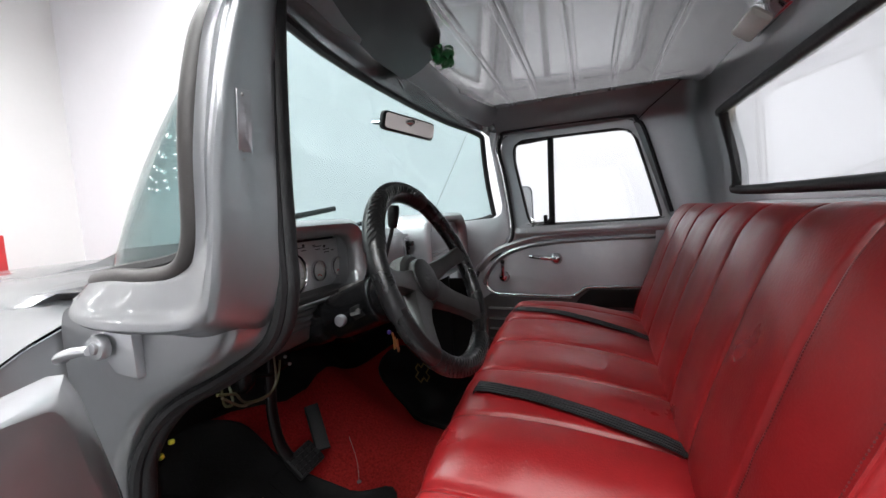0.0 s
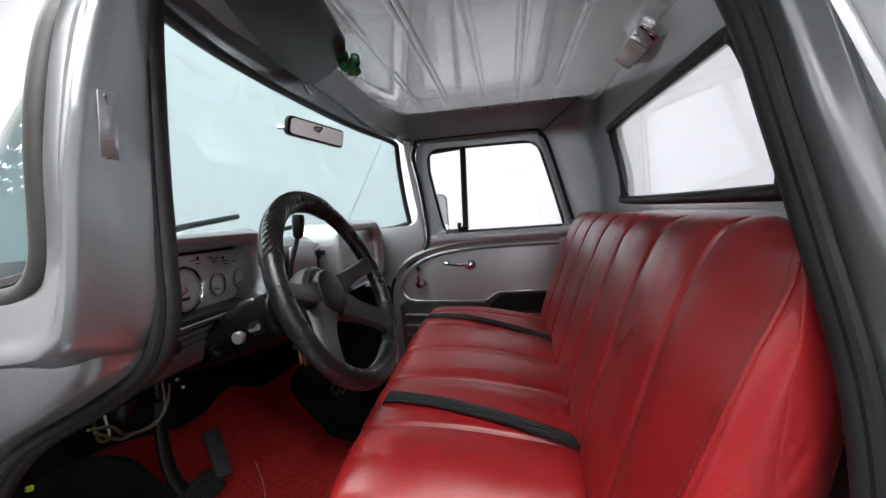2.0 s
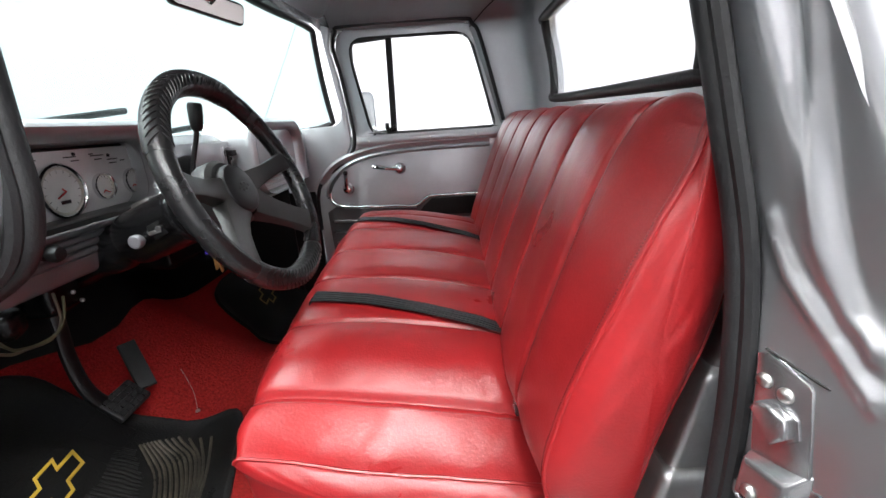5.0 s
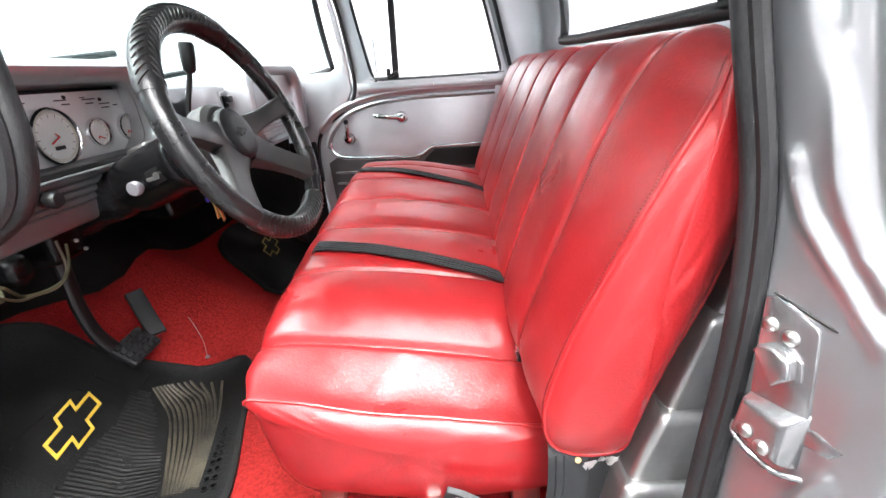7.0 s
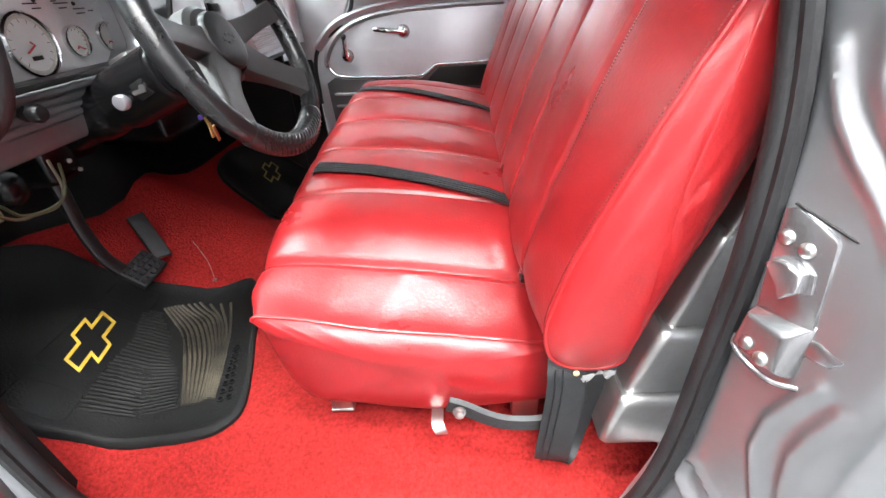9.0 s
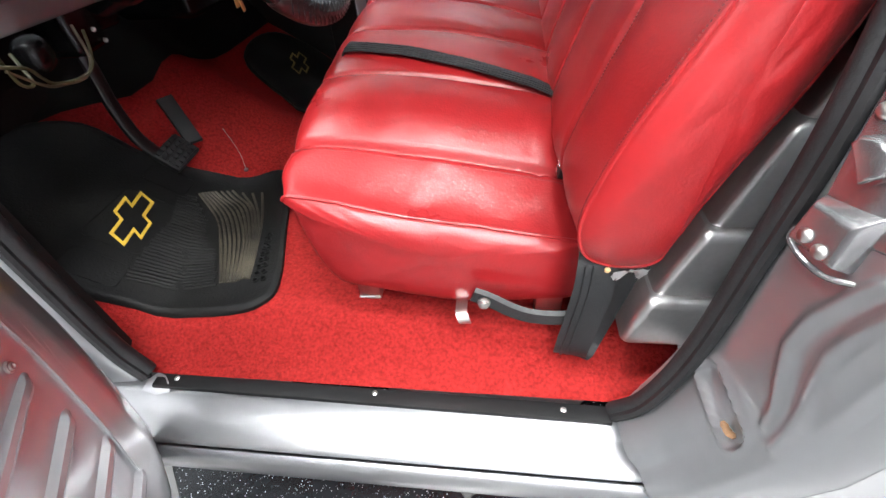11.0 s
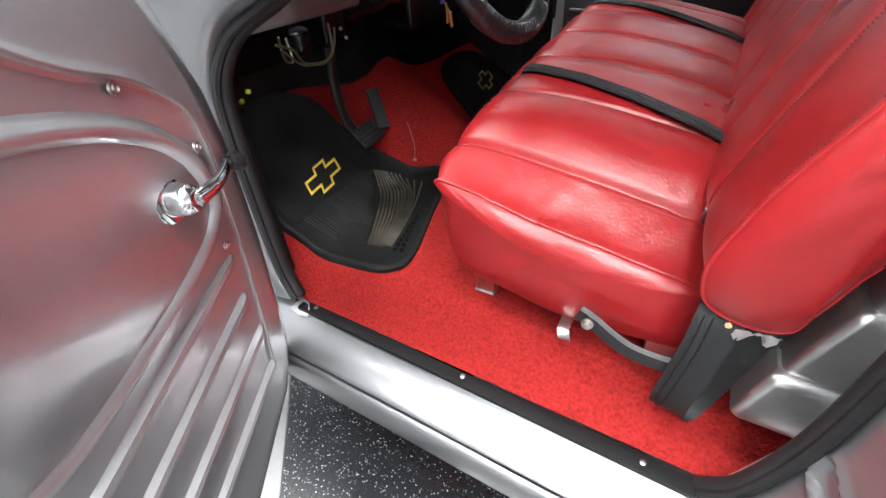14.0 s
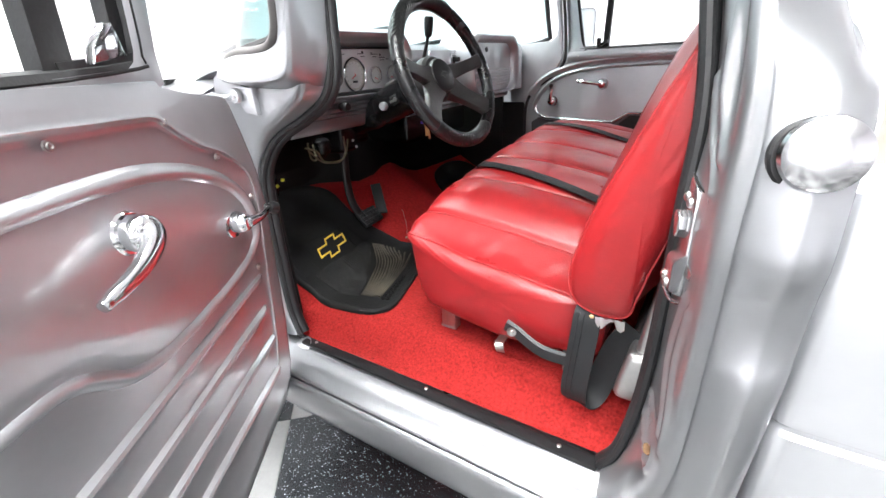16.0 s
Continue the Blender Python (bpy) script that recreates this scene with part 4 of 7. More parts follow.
def front_body():
    """Fender, hood and cowl ahead of the cab."""
    bm = bmesh.new()
    rings = []
    for x in (-1.045, -1.055, -1.15, -1.25, -1.5, -1.9, -2.4, -2.9, -3.1):
        e = ease(-2.5, -3.1, x)
        zt = 1.340 - .02 * ease(-1.2, -2.6, x) - .12 * e
        rings.append([(x, -.10, .50), (x, -.17, .60), (x, -.215, .90), (x, -.22, 1.02), (x, -.205, 1.12), (x, -.17, 1.20), (x, -.11, 1.265), (x, -.05, 1.298), (x, 0, zt - .022), (x, .04, zt - .010), (x, .10, zt - .004)])
    loft(bm, rings)
    bmesh.ops.solidify(bm, geom=bm.faces[:], thickness=0.004)
    part("front_fender", bm, SILVER, TRUCK)
    bm = bmesh.new()
    slab(bm, [(-1.052, y, z) for y, z in ((-.09, .52), (-.165, .62), (-.209, .90), (-.214, 1.02), (-.199, 1.115), (-.165, 1.192), (-.107, 1.257), (-.049, 1.289), (0, 1.308), (.04, 1.318), (.10, 1.322), (.10, .52))], (-.006, 0, 0))
    part("fender_flange", bm, SILVER, TRUCK)
    bm = bmesh.new()
    rings = []
    for x, dn in ((-1.228, .07), (-1.225, .006), (-1.232, 0), (-1.26, 0), (-1.5, 0), (-1.9, 0), (-2.4, 0), (-2.9, 0), (-3.1, 0)):
        e = ease(-2.5, -3.15, x)
        rings.append([(x, y, z - dn - .03 * ease(-1.3, -2.6, x) - .25 * e) for y, z in ((.034, 1.312), (.036, 1.328), (.046, 1.337), (.066, 1.345), (.10, 1.356), (.2, 1.366), (.5, 1.377), (YC, 1.382), (1.08, 1.377), (1.38, 1.366), (1.48, 1.358), (1.51, 1.345), (1.515, 1.30))])
    loft(bm, rings)
    bmesh.ops.solidify(bm, geom=bm.faces[:], thickness=0.004)
    part("hood", bm, SILVER, TRUCK)
    bm = bmesh.new()
    rings = []
    for p in WBOT:
        if p.x > -1.02:
            continue
        s = 1 if p.y > YC else -1
        rings.append([V((p.x, p.y, p.z - .006)), V((p.x - .008, p.y + .008 * s, 1.374)), V((p.x - .016, p.y + .016 * s, 1.358)), V((min(p.x - .03, -1.226), p.y + .024 * s, 1.352))])
    loft(bm, rings)
    bmesh.ops.solidify(bm, geom=bm.faces[:], thickness=0.004)
    part("cowl", bm, SILVER, TRUCK)
    bm = bmesh.new()
    rings = []
    for x in (-1.10, -1.5, -2.4, -3.1):
        rings.append([(x, 1.52, 1.29), (x, 1.60, 1.285), (x, 1.67, 1.26), (x, 1.74, 1.2), (x, 1.79, 1.05), (x, 1.78, .8), (x, 1.70, .5)])
    loft(bm, rings)
    bmesh.ops.solidify(bm, geom=bm.faces[:], thickness=0.004)
    part("front_fender", bm, SILVER, TRUCK)
    # passenger side of the cab below the glass
    bm = bmesh.new()
    rings = []
    for x in (-1.10, -.8, -.3, .2, .44):
        rings.append([(x, 1.60, 1.36), (x, 1.66, 1.33), (x, 1.70, 1.2), (x, 1.72, 1.0), (x, 1.70, .7), (x, 1.66, .44), (x, 1.5, .42)])
    loft(bm, rings)
    bmesh.ops.solidify(bm, geom=bm.faces[:], thickness=0.004)
    part("cab_side", bm, SILVER, TRUCK)
    for x in (-2.3, 1.75):
        for y in (-.10, 1.68):
            bm = bmesh.new()
            s = 1 if y < YC else -1
            m = Matrix.Translation((x, y, GZ + .35)) @ Matrix.Rotation(radians(90), 4, "X")
            lathe(bm, [(.20, -.10), (.30, -.11), (.345, -.08), (.35, 0), (.345, .08), (.30, .11), (.20, .10)], m, 36)
            w = part("wheel", bm, RUBBER, TRUCK, "black rubber tyre on a silver rim")
            bm = bmesh.new()
            lathe(bm, [(0, .06 * s), (.08, .07 * s), (.16, .04 * s), (.205, .09 * s), (.205, -.09 * s)], m, 32)
            part("rim", bm, SILVER, w)
    # frame rails carry the body
    bm = bmesh.new()
    for y in (.40, 1.18):
        box(bm, (-.5, y, .46), (5.0, .07, .14))
    for x in (-2.3, 1.75):
        box(bm, (x, YC, GZ + .35), (.08, 1.7, .08))
    part("chassis", bm, DARK, TRUCK, "black chassis rails and axles", False)


front_body()


def bed():
    bm = bmesh.new()
    rings = []
    for x, o in ((.196, .10), (.198, .03), (.202, .010), (.210, .003), (.224, .0), (.6, 0), (1.2, 0), (2.0, 0), (2.6, 0)):
        rings.append([(x, -.04 + o, .44), (x, -.11 + o, .50), (x, -.120 + o, .70), (x, -.125 + o, .880), (x, -.119 + o, .886), (x, -.119 + o, .894), (x, -.126 + o, .900), (x, -.1265 + o, 1.03), (x, -.125 + o, 1.16), (x, -.115 + o, 1.20), (x, -.08 + o, 1.212), (x, -.02 + o * .5, 1.212), (x, .01 + o * .3, 1.18), (x, .01 + o * .3, .72), (x, .03 + o * .3, .46)])
    loft(bm, rings, True, False, True)
    part("bed_side", bm, SILVER, TRUCK)
    bm = bmesh.new()
    rings = []
    for x in (.22, .6, 1.2, 2.0, 2.6):
        rings.append([(x, 1.62, .44), (x, 1.69, .50), (x, 1.70, .70), (x, 1.705, .88), (x, 1.706, 1.03), (x, 1.704, 1.16), (x, 1.69, 1.20), (x, 1.66, 1.212), (x, 1.60, 1.212), (x, 1.57, 1.18), (x, 1.57, .72), (x, 1.55, .46)])
    loft(bm, rings, True, False, True)
    part("bed_side", bm, SILVER, TRUCK)
    for x, z, s in ((.33, .92, (.03, 1.69, .40)), (2.6, .90, (.04, 1.69, .50))):
        bm = bmesh.new()
        box(bm, (x, YC, z), s, None, .006)
        part("bed_wall", bm, SILVER, TRUCK)
    for i in range(8):
        bm = bmesh.new()
        box(bm, (1.46, .02 + i * .22, .72), (2.22, .205, .025), None, .003)
        part("bed_board", bm, mat("bed_wood", (.42, .27, .13), .45, 0, .35, 6.0, .1, 80) if i == 0 else bpy.data.materials["bed_wood"], TRUCK, "varnished wooden bed board" if i == 0 else "", False)


bed()


# ---- driver door, swung open ----
D_O, D_D = V((-.85, -.01, 0)), V((.45, -.89, 0)).normalized()
D_N = V((-D_D.y, D_D.x, 0))


def DP(s, z, h=0.0):
    """A point of the open door: along it, height, and out of its inner face, which leans a little."""
    h0 = 0.044 * ease(.86, 1.10, z) + h
    k = 1 - h0 / .53
    return D_O + D_D * (1.017 - (1.017 - s) * k) + D_N * h0 + V((0, 0, 1.342 - (1.342 - z) * k))


def driver_door():
    low = [(.20, .565), (.165, .60), (.146, .632), (.124, .75), (.108, .88), (.098, .98), (.090, 1.06), (.098, 1.14), (.122, 1.22), (.144, 1.283), (.158, 1.306), (.18, 1.312), (.315, 1.312), (.336, 1.34), (1.04, 1.34), (1.06, 1.1), (1.05, .75), (1.02, .48), (.95, .44), (.44, .492)]
    frm = [(.315, 1.325), (.316, 1.38), (.302, 1.457), (.285, 1.60), (.285, 1.70), (.32, 1.75), (.40, 1.765), (.85, 1.76), (.92, 1.72), (1.0, 1.45), (1.035, 1.325)]
    win = [(.375, 1.358), (.362, 1.375), (.352, 1.45), (.34, 1.62), (.345, 1.69), (.38, 1.715), (.83, 1.712), (.87, 1.69), (.95, 1.43), (.965, 1.352), (.94, 1.340), (.60, 1.342)]
    bm = bmesh.new()
    fine = []
    for i, q in enumerate(low):
        nx = low[(i + 1) % len(low)]
        fine.append(q)
        if abs(nx[1] - q[1]) > .1:
            fine += [(q[0] + (nx[0] - q[0]) * t / 5, q[1] + (nx[1] - q[1]) * t / 5) for t in range(1, 5)]
    c = (.55, .95)
    front, back = [DP(a, b, 0) for a, b in fine], [DP(a, b, -.055) for a, b in fine]
    edge = [DP(a + (c[0] - a) * .02, b + (c[1] - b) * .02, .006) for a, b in fine]
    inner = [DP(a + (c[0] - a) * .06, b + (c[1] - b) * .06, .004) for a, b in fine]
    rows = loft(bm, [back, front, edge, inner] + [[DP(a + (c[0] - a) * q, b + (c[1] - b) * q, .0) for a, b in fine] for q in (.12, .3, .5, .7, .9)], True)
    bm.faces.new(rows[0])
    bm.faces.new(rows[-1])
    holed(bm, frm, win, lambda a, b, d: DP(a, b, d), -.05, 110, V((.62, 1.53)))
    door = part("driver_door", bm, SILVER_DIM, TRUCK, "silver driver door, wide open, with a moulded inner panel")
    bm = bmesh.new()
    slab(bm, [DP(a, b, -.034) for a, b in win], D_N * .004)
    g = part("window_glass", bm, GLASS, door, "clear side window glass")
    g.visible_shadow = False
    bm = bmesh.new()
    tube(bm, smooth_path([DP(a, b, -.012) for a, b in win], 3, True), .013, 8, True)
    part("window_seal", bm, RUBBER, door, "black rubber window channel")
    bm = bmesh.new()
    sweep(bm, [DP(.507, 1.338, -.02), DP(.498, 1.434, -.02), DP(.48, 1.715, -.02)], [(-.02, -.012), (.02, -.012), (.02, .012), (-.02, .012)], D_D)
    sweep(bm, [DP(.40, 1.372, -.02), DP(.39, 1.42, -.02), DP(.375, 1.60, -.02), DP(.38, 1.69, -.02)], [(-.010, -.010), (.010, -.010), (.010, .010), (-.010, .010)], D_D)
    sweep(bm, [DP(.375, 1.365, -.02), DP(.507, 1.352, -.02)], [(-.014, -.014), (.014, -.014), (.014, .014), (-.014, .014)], (0, 0, 1))
    part("vent_window_frame", bm, RUBBER, door, "black vent window frame")
    bm = bmesh.new()
    slab(bm, [DP(a, b, .002) for a, b in ((.395, 1.375), (.455, 1.365), (.448, 1.385), (.42, 1.415), (.405, 1.418))], D_N * .016, .004)
    part("vent_latch", bm, CHROME, door, "chrome vent window latch")
    # inner access panel with a rolled edge
    pan = [(1.0, 1.295), (.75, 1.297), (.591, 1.298), (.486, 1.295), (.37, 1.291), (.338, 1.278), (.305, 1.253), (.26, 1.227), (.193, 1.198), (.135, 1.15), (.118, 1.10), (.122, 1.03), (.15, .87), (.175, .74), (.205, .64), (.26, .595), (.95, .525), (1.0, .60)]
    top = [(1.0, 1.339), (.75, 1.339), (.591, 1.339), (.486, 1.339), (.37, 1.338), (.338, 1.333), (.305, 1.325), (.26, 1.316), (.19, 1.307), (.152, 1.292), (.128, 1.22), (.106, 1.14), (.110, .98), (.126, .80), (.150, .64)]
    seam = smooth_path([(a, b, 0) for a, b in pan[:15]], 4)
    rim = smooth_path([(a, b, 0) for a, b in top], 4)
    bm = bmesh.new()
    rings = []
    for p, r in zip(seam, rim):
        k = ease(.10, .20, p.x) * ease(1.0, 1.15, p.y)
        g = V((.55 - p.x, 1.05 - p.y)).normalized()
        row = [DP(r.x, r.y, .0065)]
        for q, h in ((.25, .0085), (.6, .0098), (.9, .0102)):
            row.append(DP(r.x + (p.x - r.x) * q, r.y + (p.y - r.y) * q, .0065 + (h - .0065) * k))
        for o, h in ((.001, .0112), (.003, .0122), (.005, .0115), (.007, .0085), (.0095, .0045), (.013, .0022), (.020, .0012)):
            row.append(DP(p.x + g.x * o, p.y + g.y * o, .0008 + (h - .0008) * (.5 + .5 * k)))
        rings.append(row)
    loft(bm, rings)
    part("panel_edge", bm, SILVER_DIM, door, "rolled edge of the inner panel and the smooth rail above it")
    oval = [(1.0, 1.195), (.80, 1.205), (.632, 1.210), (.55, 1.212), (.476, 1.212), (.42, 1.208), (.365, 1.198), (.31, 1.182), (.253, 1.158), (.205, 1.125), (.172, 1.085), (.16, 1.04), (.168, 1.005), (.208, .975), (.255, .960), (.311, .949), (.428, .935), (.50, .932), (.545, .938), (.58, .952), (.61, .975), (.64, .992), (.68, .999), (.75, .996), (1.0, .985)]
    bm = bmesh.new()
    path = smooth_path([DP(a, b, 0) for a, b in oval], 4)
    rings = []
    for p, t, u, w in frames_along(path, False, D_N):
        rings.append([p + w * a + D_N * b for a, b in ((-.016, -.001), (-.011, .006), (-.005, .011), (.0, .012), (.005, .011), (.010, .006), (.016, -.001))])
    loft(bm, rings)
    part("panel_bead", bm, SILVER_DIM, door, "raised silver bead round the oval")
    # hollow panel inside the oval
    bm = bmesh.new()
    c = [DP(a, b, .0015) for a, b in [(.99, 1.185)] + oval[1:-1] + [(.99, .995)]]
    mid = DP(.55, 1.07, .004)
    ring2 = [p.lerp(mid, .10) + D_N * .003 for p in c]
    ring3 = [p.lerp(mid, .5) + D_N * .004 for p in c]
    rows = loft(bm, [c, ring2, ring3], True)
    bm.faces.new(rows[-1])
    part("inner_panel", bm, SILVER_DIM, door)
    for a, b in (((.18, .912), (.98, .812)), ((.191, .832), (.98, .732)), ((.186, .748), (.97, .655)), ((.196, .664), (.95, .575))):
        p, q = DP(*a), DP(*b)
        rings = []
        for t in (0, .004, .010, .018, .03, .05, .1, .25, .4, .55, .7, .85, .95, .985, 1):
            w = .0105 * ease(-.012, .012, t) * ease(1.01, .98, t) + .001
            hgt = .012 * ease(-.004, .030, t) * ease(1.0, .96, t)
            o = p.lerp(q, t)
            rings.append([o + V((0, 0, -w)) - D_N * .001, o + V((0, 0, -w * .55)) + D_N * hgt * .8, o + D_N * hgt, o + V((0, 0, w * .55)) + D_N * hgt * .8, o + V((0, 0, w)) - D_N * .001])
        bm = bmesh.new()
        loft(bm, rings)
        part("panel_rib", bm, SILVER_DIM, door, "long raised rib pressed in the lower panel")
    rot = D_N.to_track_quat("Z", "Y").to_matrix().to_4x4()
    for a, b in ((.547, 1.275), (.344, 1.277), (.75, 1.275), (.231, 1.196), (.35, .880), (.55, .861), (.184, .935), (.145, 1.09)):
        bm = bmesh.new()
        lathe(bm, [(.0075, 0), (.0068, .0025), (.0046, .0025), (.004, .0045), (.003, .0045), (.0018, .0032), (0, .0032)], Matrix.Translation(DP(a, b, .008 if b > 1.25 else .004)) @ rot, 14)
        part("screw", bm, STEEL, door, "steel screw in a cup washer")
    # window crank
    c = DP(.238, 1.062, .0)
    bm = bmesh.new()
    lathe(bm, [(.028, .0), (.029, .003), (.0265, .006), (.021, .007), (.019, .009)], Matrix.Translation(c) @ rot, 24)
    cr = part("window_crank", bm, CHROME, door, "chrome window crank with a black knob")
    bm = bmesh.new()
    lathe(bm, [(.019, .005), (.0195, .018), (.018, .028), (.0135, .035), (.010, .037), (0, .037)], Matrix.Translation(c) @ rot, 24)
    tip = V((-.698, -.163, 1.085))
    a0 = c + D_N * .034
    tube(bm, smooth_path([a0, a0.lerp(tip, .4) + D_N * .010, a0.lerp(tip, .85) + D_N * .006, tip], 4), [.0105, .0105, .0095, .009, .008, .0075, .007, .0065, .006, .0055, .0055, .005, .005], 10)
    part("arm", bm, CHROME, cr, "chrome crank arm")
    bm = bmesh.new()
    kd = V((.1, .9, -.42)).normalized().to_track_quat("Z", "Y").to_matrix().to_4x4()
    lathe(bm, [(.006, -.004), (.007, .004), (.012, .006), (.0135, .014), (.012, .022), (.006, .026), (0, .026)], Matrix.Translation(tip) @ kd, 12)
    part("knob", bm, PLASTIC, cr, "faceted black knob")
    # inside handle
    c = DP(.487, 1.138, .0)
    bm = bmesh.new()
    lathe(bm, [(.030, .0), (.031, .005), (.028, .009), (.022, .009)], Matrix.Translation(c) @ rot, 28)
    hd = part("door_handle", bm, CHROME, door, "curved chrome inside door handle")
    bm = bmesh.new()
    lathe(bm, [(.025, .006), (.026, .02), (.024, .030), (.018, .036), (.010, .038), (0, .038)], Matrix.Translation(c) @ rot, 24)
    q = [DP(.462, 1.140, .026), DP(.447, 1.132, .034), DP(.441, 1.118, .042), DP(.452, 1.100, .048), DP(.478, 1.083, .052), DP(.515, 1.070, .054), DP(.550, 1.062, .054), DP(.566, 1.059, .054)]
    tube(bm, smooth_path(q, 3), [.017, .0175, .0175, .017, .0165, .016, .0155, .015, .0145, .014, .0135, .013, .0125, .012, .0115, .011, .0105, .010, .009, .008, .0085, .0075], 12)
    part("lever", bm, CHROME, hd, "chrome lever")
    return door


driver_door()


def latch_and_cap():
    """Striker plate on the rear pillar, drain dimples, and the filler cap behind it."""
    nn, u, side = V((-.9643, -.2604, .0482)), V((.0465, .0126, .9988)), V((.2607, -.9654, 0))
    m = Matrix((side, u, nn)).transposed().to_4x4()
    m.translation = V((.065, -.0745, 1.105))
    bm = bmesh.new()
    slab(bm, [m @ V((a, b, -.011)) for a, b in ((-.040, .078), (-.031, .084), (.006, .073), (.0105, .068), (.018, .029), (.024, -.010), (-.026, -.029), (-.034, .019))], nn * .011, .0022)
    s = part("striker_plate", bm, STRIKER, TRUCK, "silver-painted door striker with bolts")
    bm = bmesh.new()
    shape = ((-.029, .030), (-.025, .038), (-.012, .042), (.003, .037), (.007, .021), (-.005, .006))
    slab(bm, [m @ V((a * 1.12 + .004, b * 1.05 - .001, -.001)) for a, b in shape], nn * .004, .001)
    slab(bm, [m @ V((a, b, 0)) for a, b in shape], nn * .013, .003, 3)
    part("striker_block", bm, STRIKER, s)
    # angle bracket below, its upper flange sloping out to the bolted face
    bm = bmesh.new()
    rings = [[m @ V((a, b, z)) for a, b in q] for z, q in (
        (-.016, ((-.028, -.016), (.027, -.003), (.028, -.070), (-.030, -.075))), (-.003, ((-.028, -.018), (.025, -.006), (.026, -.068), (-.030, -.072))),
        (.008, ((-.027, -.026), (.016, -.023), (.020, -.066), (-.029, -.069))), (.010, ((-.024, -.030), (.013, -.028), (.016, -.063), (-.026, -.066))))]
    rows = loft(bm, rings, True)
    bm.faces.new(rows[-1])
    bmesh.ops.recalc_face_normals(bm, faces=bm.faces[:])
    bmesh.ops.bevel(bm, geom=bm.edges[:], offset=.0018, segments=2, affect="EDGES", profile=.5)
    part("striker_bracket", bm, STRIKER, s)
    bm = bmesh.new()
    tube(bm, smooth_path([m @ V((a, b, z)) for a, b, z in ((-.030, -.058, .004), (-.027, -.070, .006), (-.010, -.078, .005), (.015, -.080, .002), (.034, -.074, -.008))], 4), .0030, 8)
    part("striker_lip", bm, STRIKER, s)
    bm = bmesh.new()
    slab(bm, [m @ V((a, b, -.022)) for a, b in ((.018, -.021), (.032, -.016), (.056, -.019), (.047, -.034), (.024, -.040))], nn * .019, .004, 3)
    part("striker_fin", bm, STRIKER, s)
    for a, b, h in ((-.028, .056, -.001), (-.008, .053, -.001), (-.014, -.055, .009), (.004, -.059, .009)):
        bm = bmesh.new()
        lathe(bm, [(.0072, 0), (.0072, .0025), (.0055, .0048), (.003, .006), (0, .0063)], m @ Matrix.Translation((a, b, h)), 14)
        part("bolt", bm, STEEL, s, "domed zinc bolt")
    bm = bmesh.new()
    tube(bm, smooth_path([(.062, -.040, 1.190), (.0715, -.075, 1.184), (.0785, -.09, 1.180), (.090, -.111, 1.177)], 4), .0014, 6)
    part("panel_seam", bm, DARK, TRUCK, "thin dark seam between pressed panels")
    bm = bmesh.new()
    rpath = [jamb_point(p.x, p.y, .0) for p in smooth_path([(y, z, 0) for y, z in ((-0.105, 0.769), (-0.116, 0.767), (-0.127, 0.769))], 4)]
    tube(bm, rpath, [.003, .0045, .006, .005, .0065, .006, .007, .0055, .003], 8, flat=.35)
    part("rust_spot", bm, RUST, TRUCK, "brown rust spot in the drain pocket")
    n = V((.15, -1, .12)).normalized()
    m = Matrix.Translation((.165, -.150, 1.244)) @ n.to_track_quat("Z", "Y").to_matrix().to_4x4()
    bm = bmesh.new()
    lathe(bm, [(.026, -.03), (.026, .004), (.034, .006), (.0365, .011), (.0345, .018), (.027, .023), (.015, .026), (.0, .0265)], m, 36)
    cap = part("fuel_cap", bm, SATIN, TRUCK, "polished round chrome fuel filler cap")
    bm = bmesh.new()
    lathe(bm, [(.038, -.02), (.0385, .002), (.036, .005), (.030, .005)], Matrix.Translation((-.003, 0, -.003)) @ m, 36)
    part("gasket", bm, RUBBER, cap, "black rubber filler gasket")


latch_and_cap()


# ---- bench seat ----
SEAT = thing("bench_seat", (-.28, YC, .63), "red vinyl bench seat with vertical pleats and black belts", "bench seat")
SEAMS_C = (.24, .41, .60, .79, .98, 1.17, 1.345)
SEAMS_B = (.205, .40, .595, .79, 1.0, 1.2, 1.40)


def pleat(y, seams, depth, width):
    d = min(abs(y - s) for s in seams)
    return -depth * (math.exp(-(d / width) ** 2) + .5 * math.exp(-(d / (width * 6)) ** 2))


def y_samples(y0, y1, seams, step=.02):
    ys = set()
    y = y0
    while y < y1:
        ys.add(round(y, 4))
        y += step
    ys.add(y1)
    for s in seams:
        for o in (-.022, -.014, -.009, -.006, -.0035, -.0015, .0, .0015, .0035, .006, .009, .014, .022):
            ys.add(round(s + o, 4))
    return sorted(ys)


def ring_normals(r):
    n = len(r)
    out = []
    for i in range(n):
        t = r[(i + 1) % n] - r[i - 1]
        out.append(V((t.z, 0, -t.x)).normalized())
    return out


CROWN = [(p.x, p.y) for p in smooth_path([(.13, .0, 0), (.22, .020, 0), (.31, .036, 0), (.405, .049, 0), (.50, .062, 0), (.60, .074, 0), (.79, .090, 0), (.98, .104, 0), (1.15, .106, 0), (1.28, .098, 0), (1.38, .078, 0), (1.45, .05, 0)], 4)]


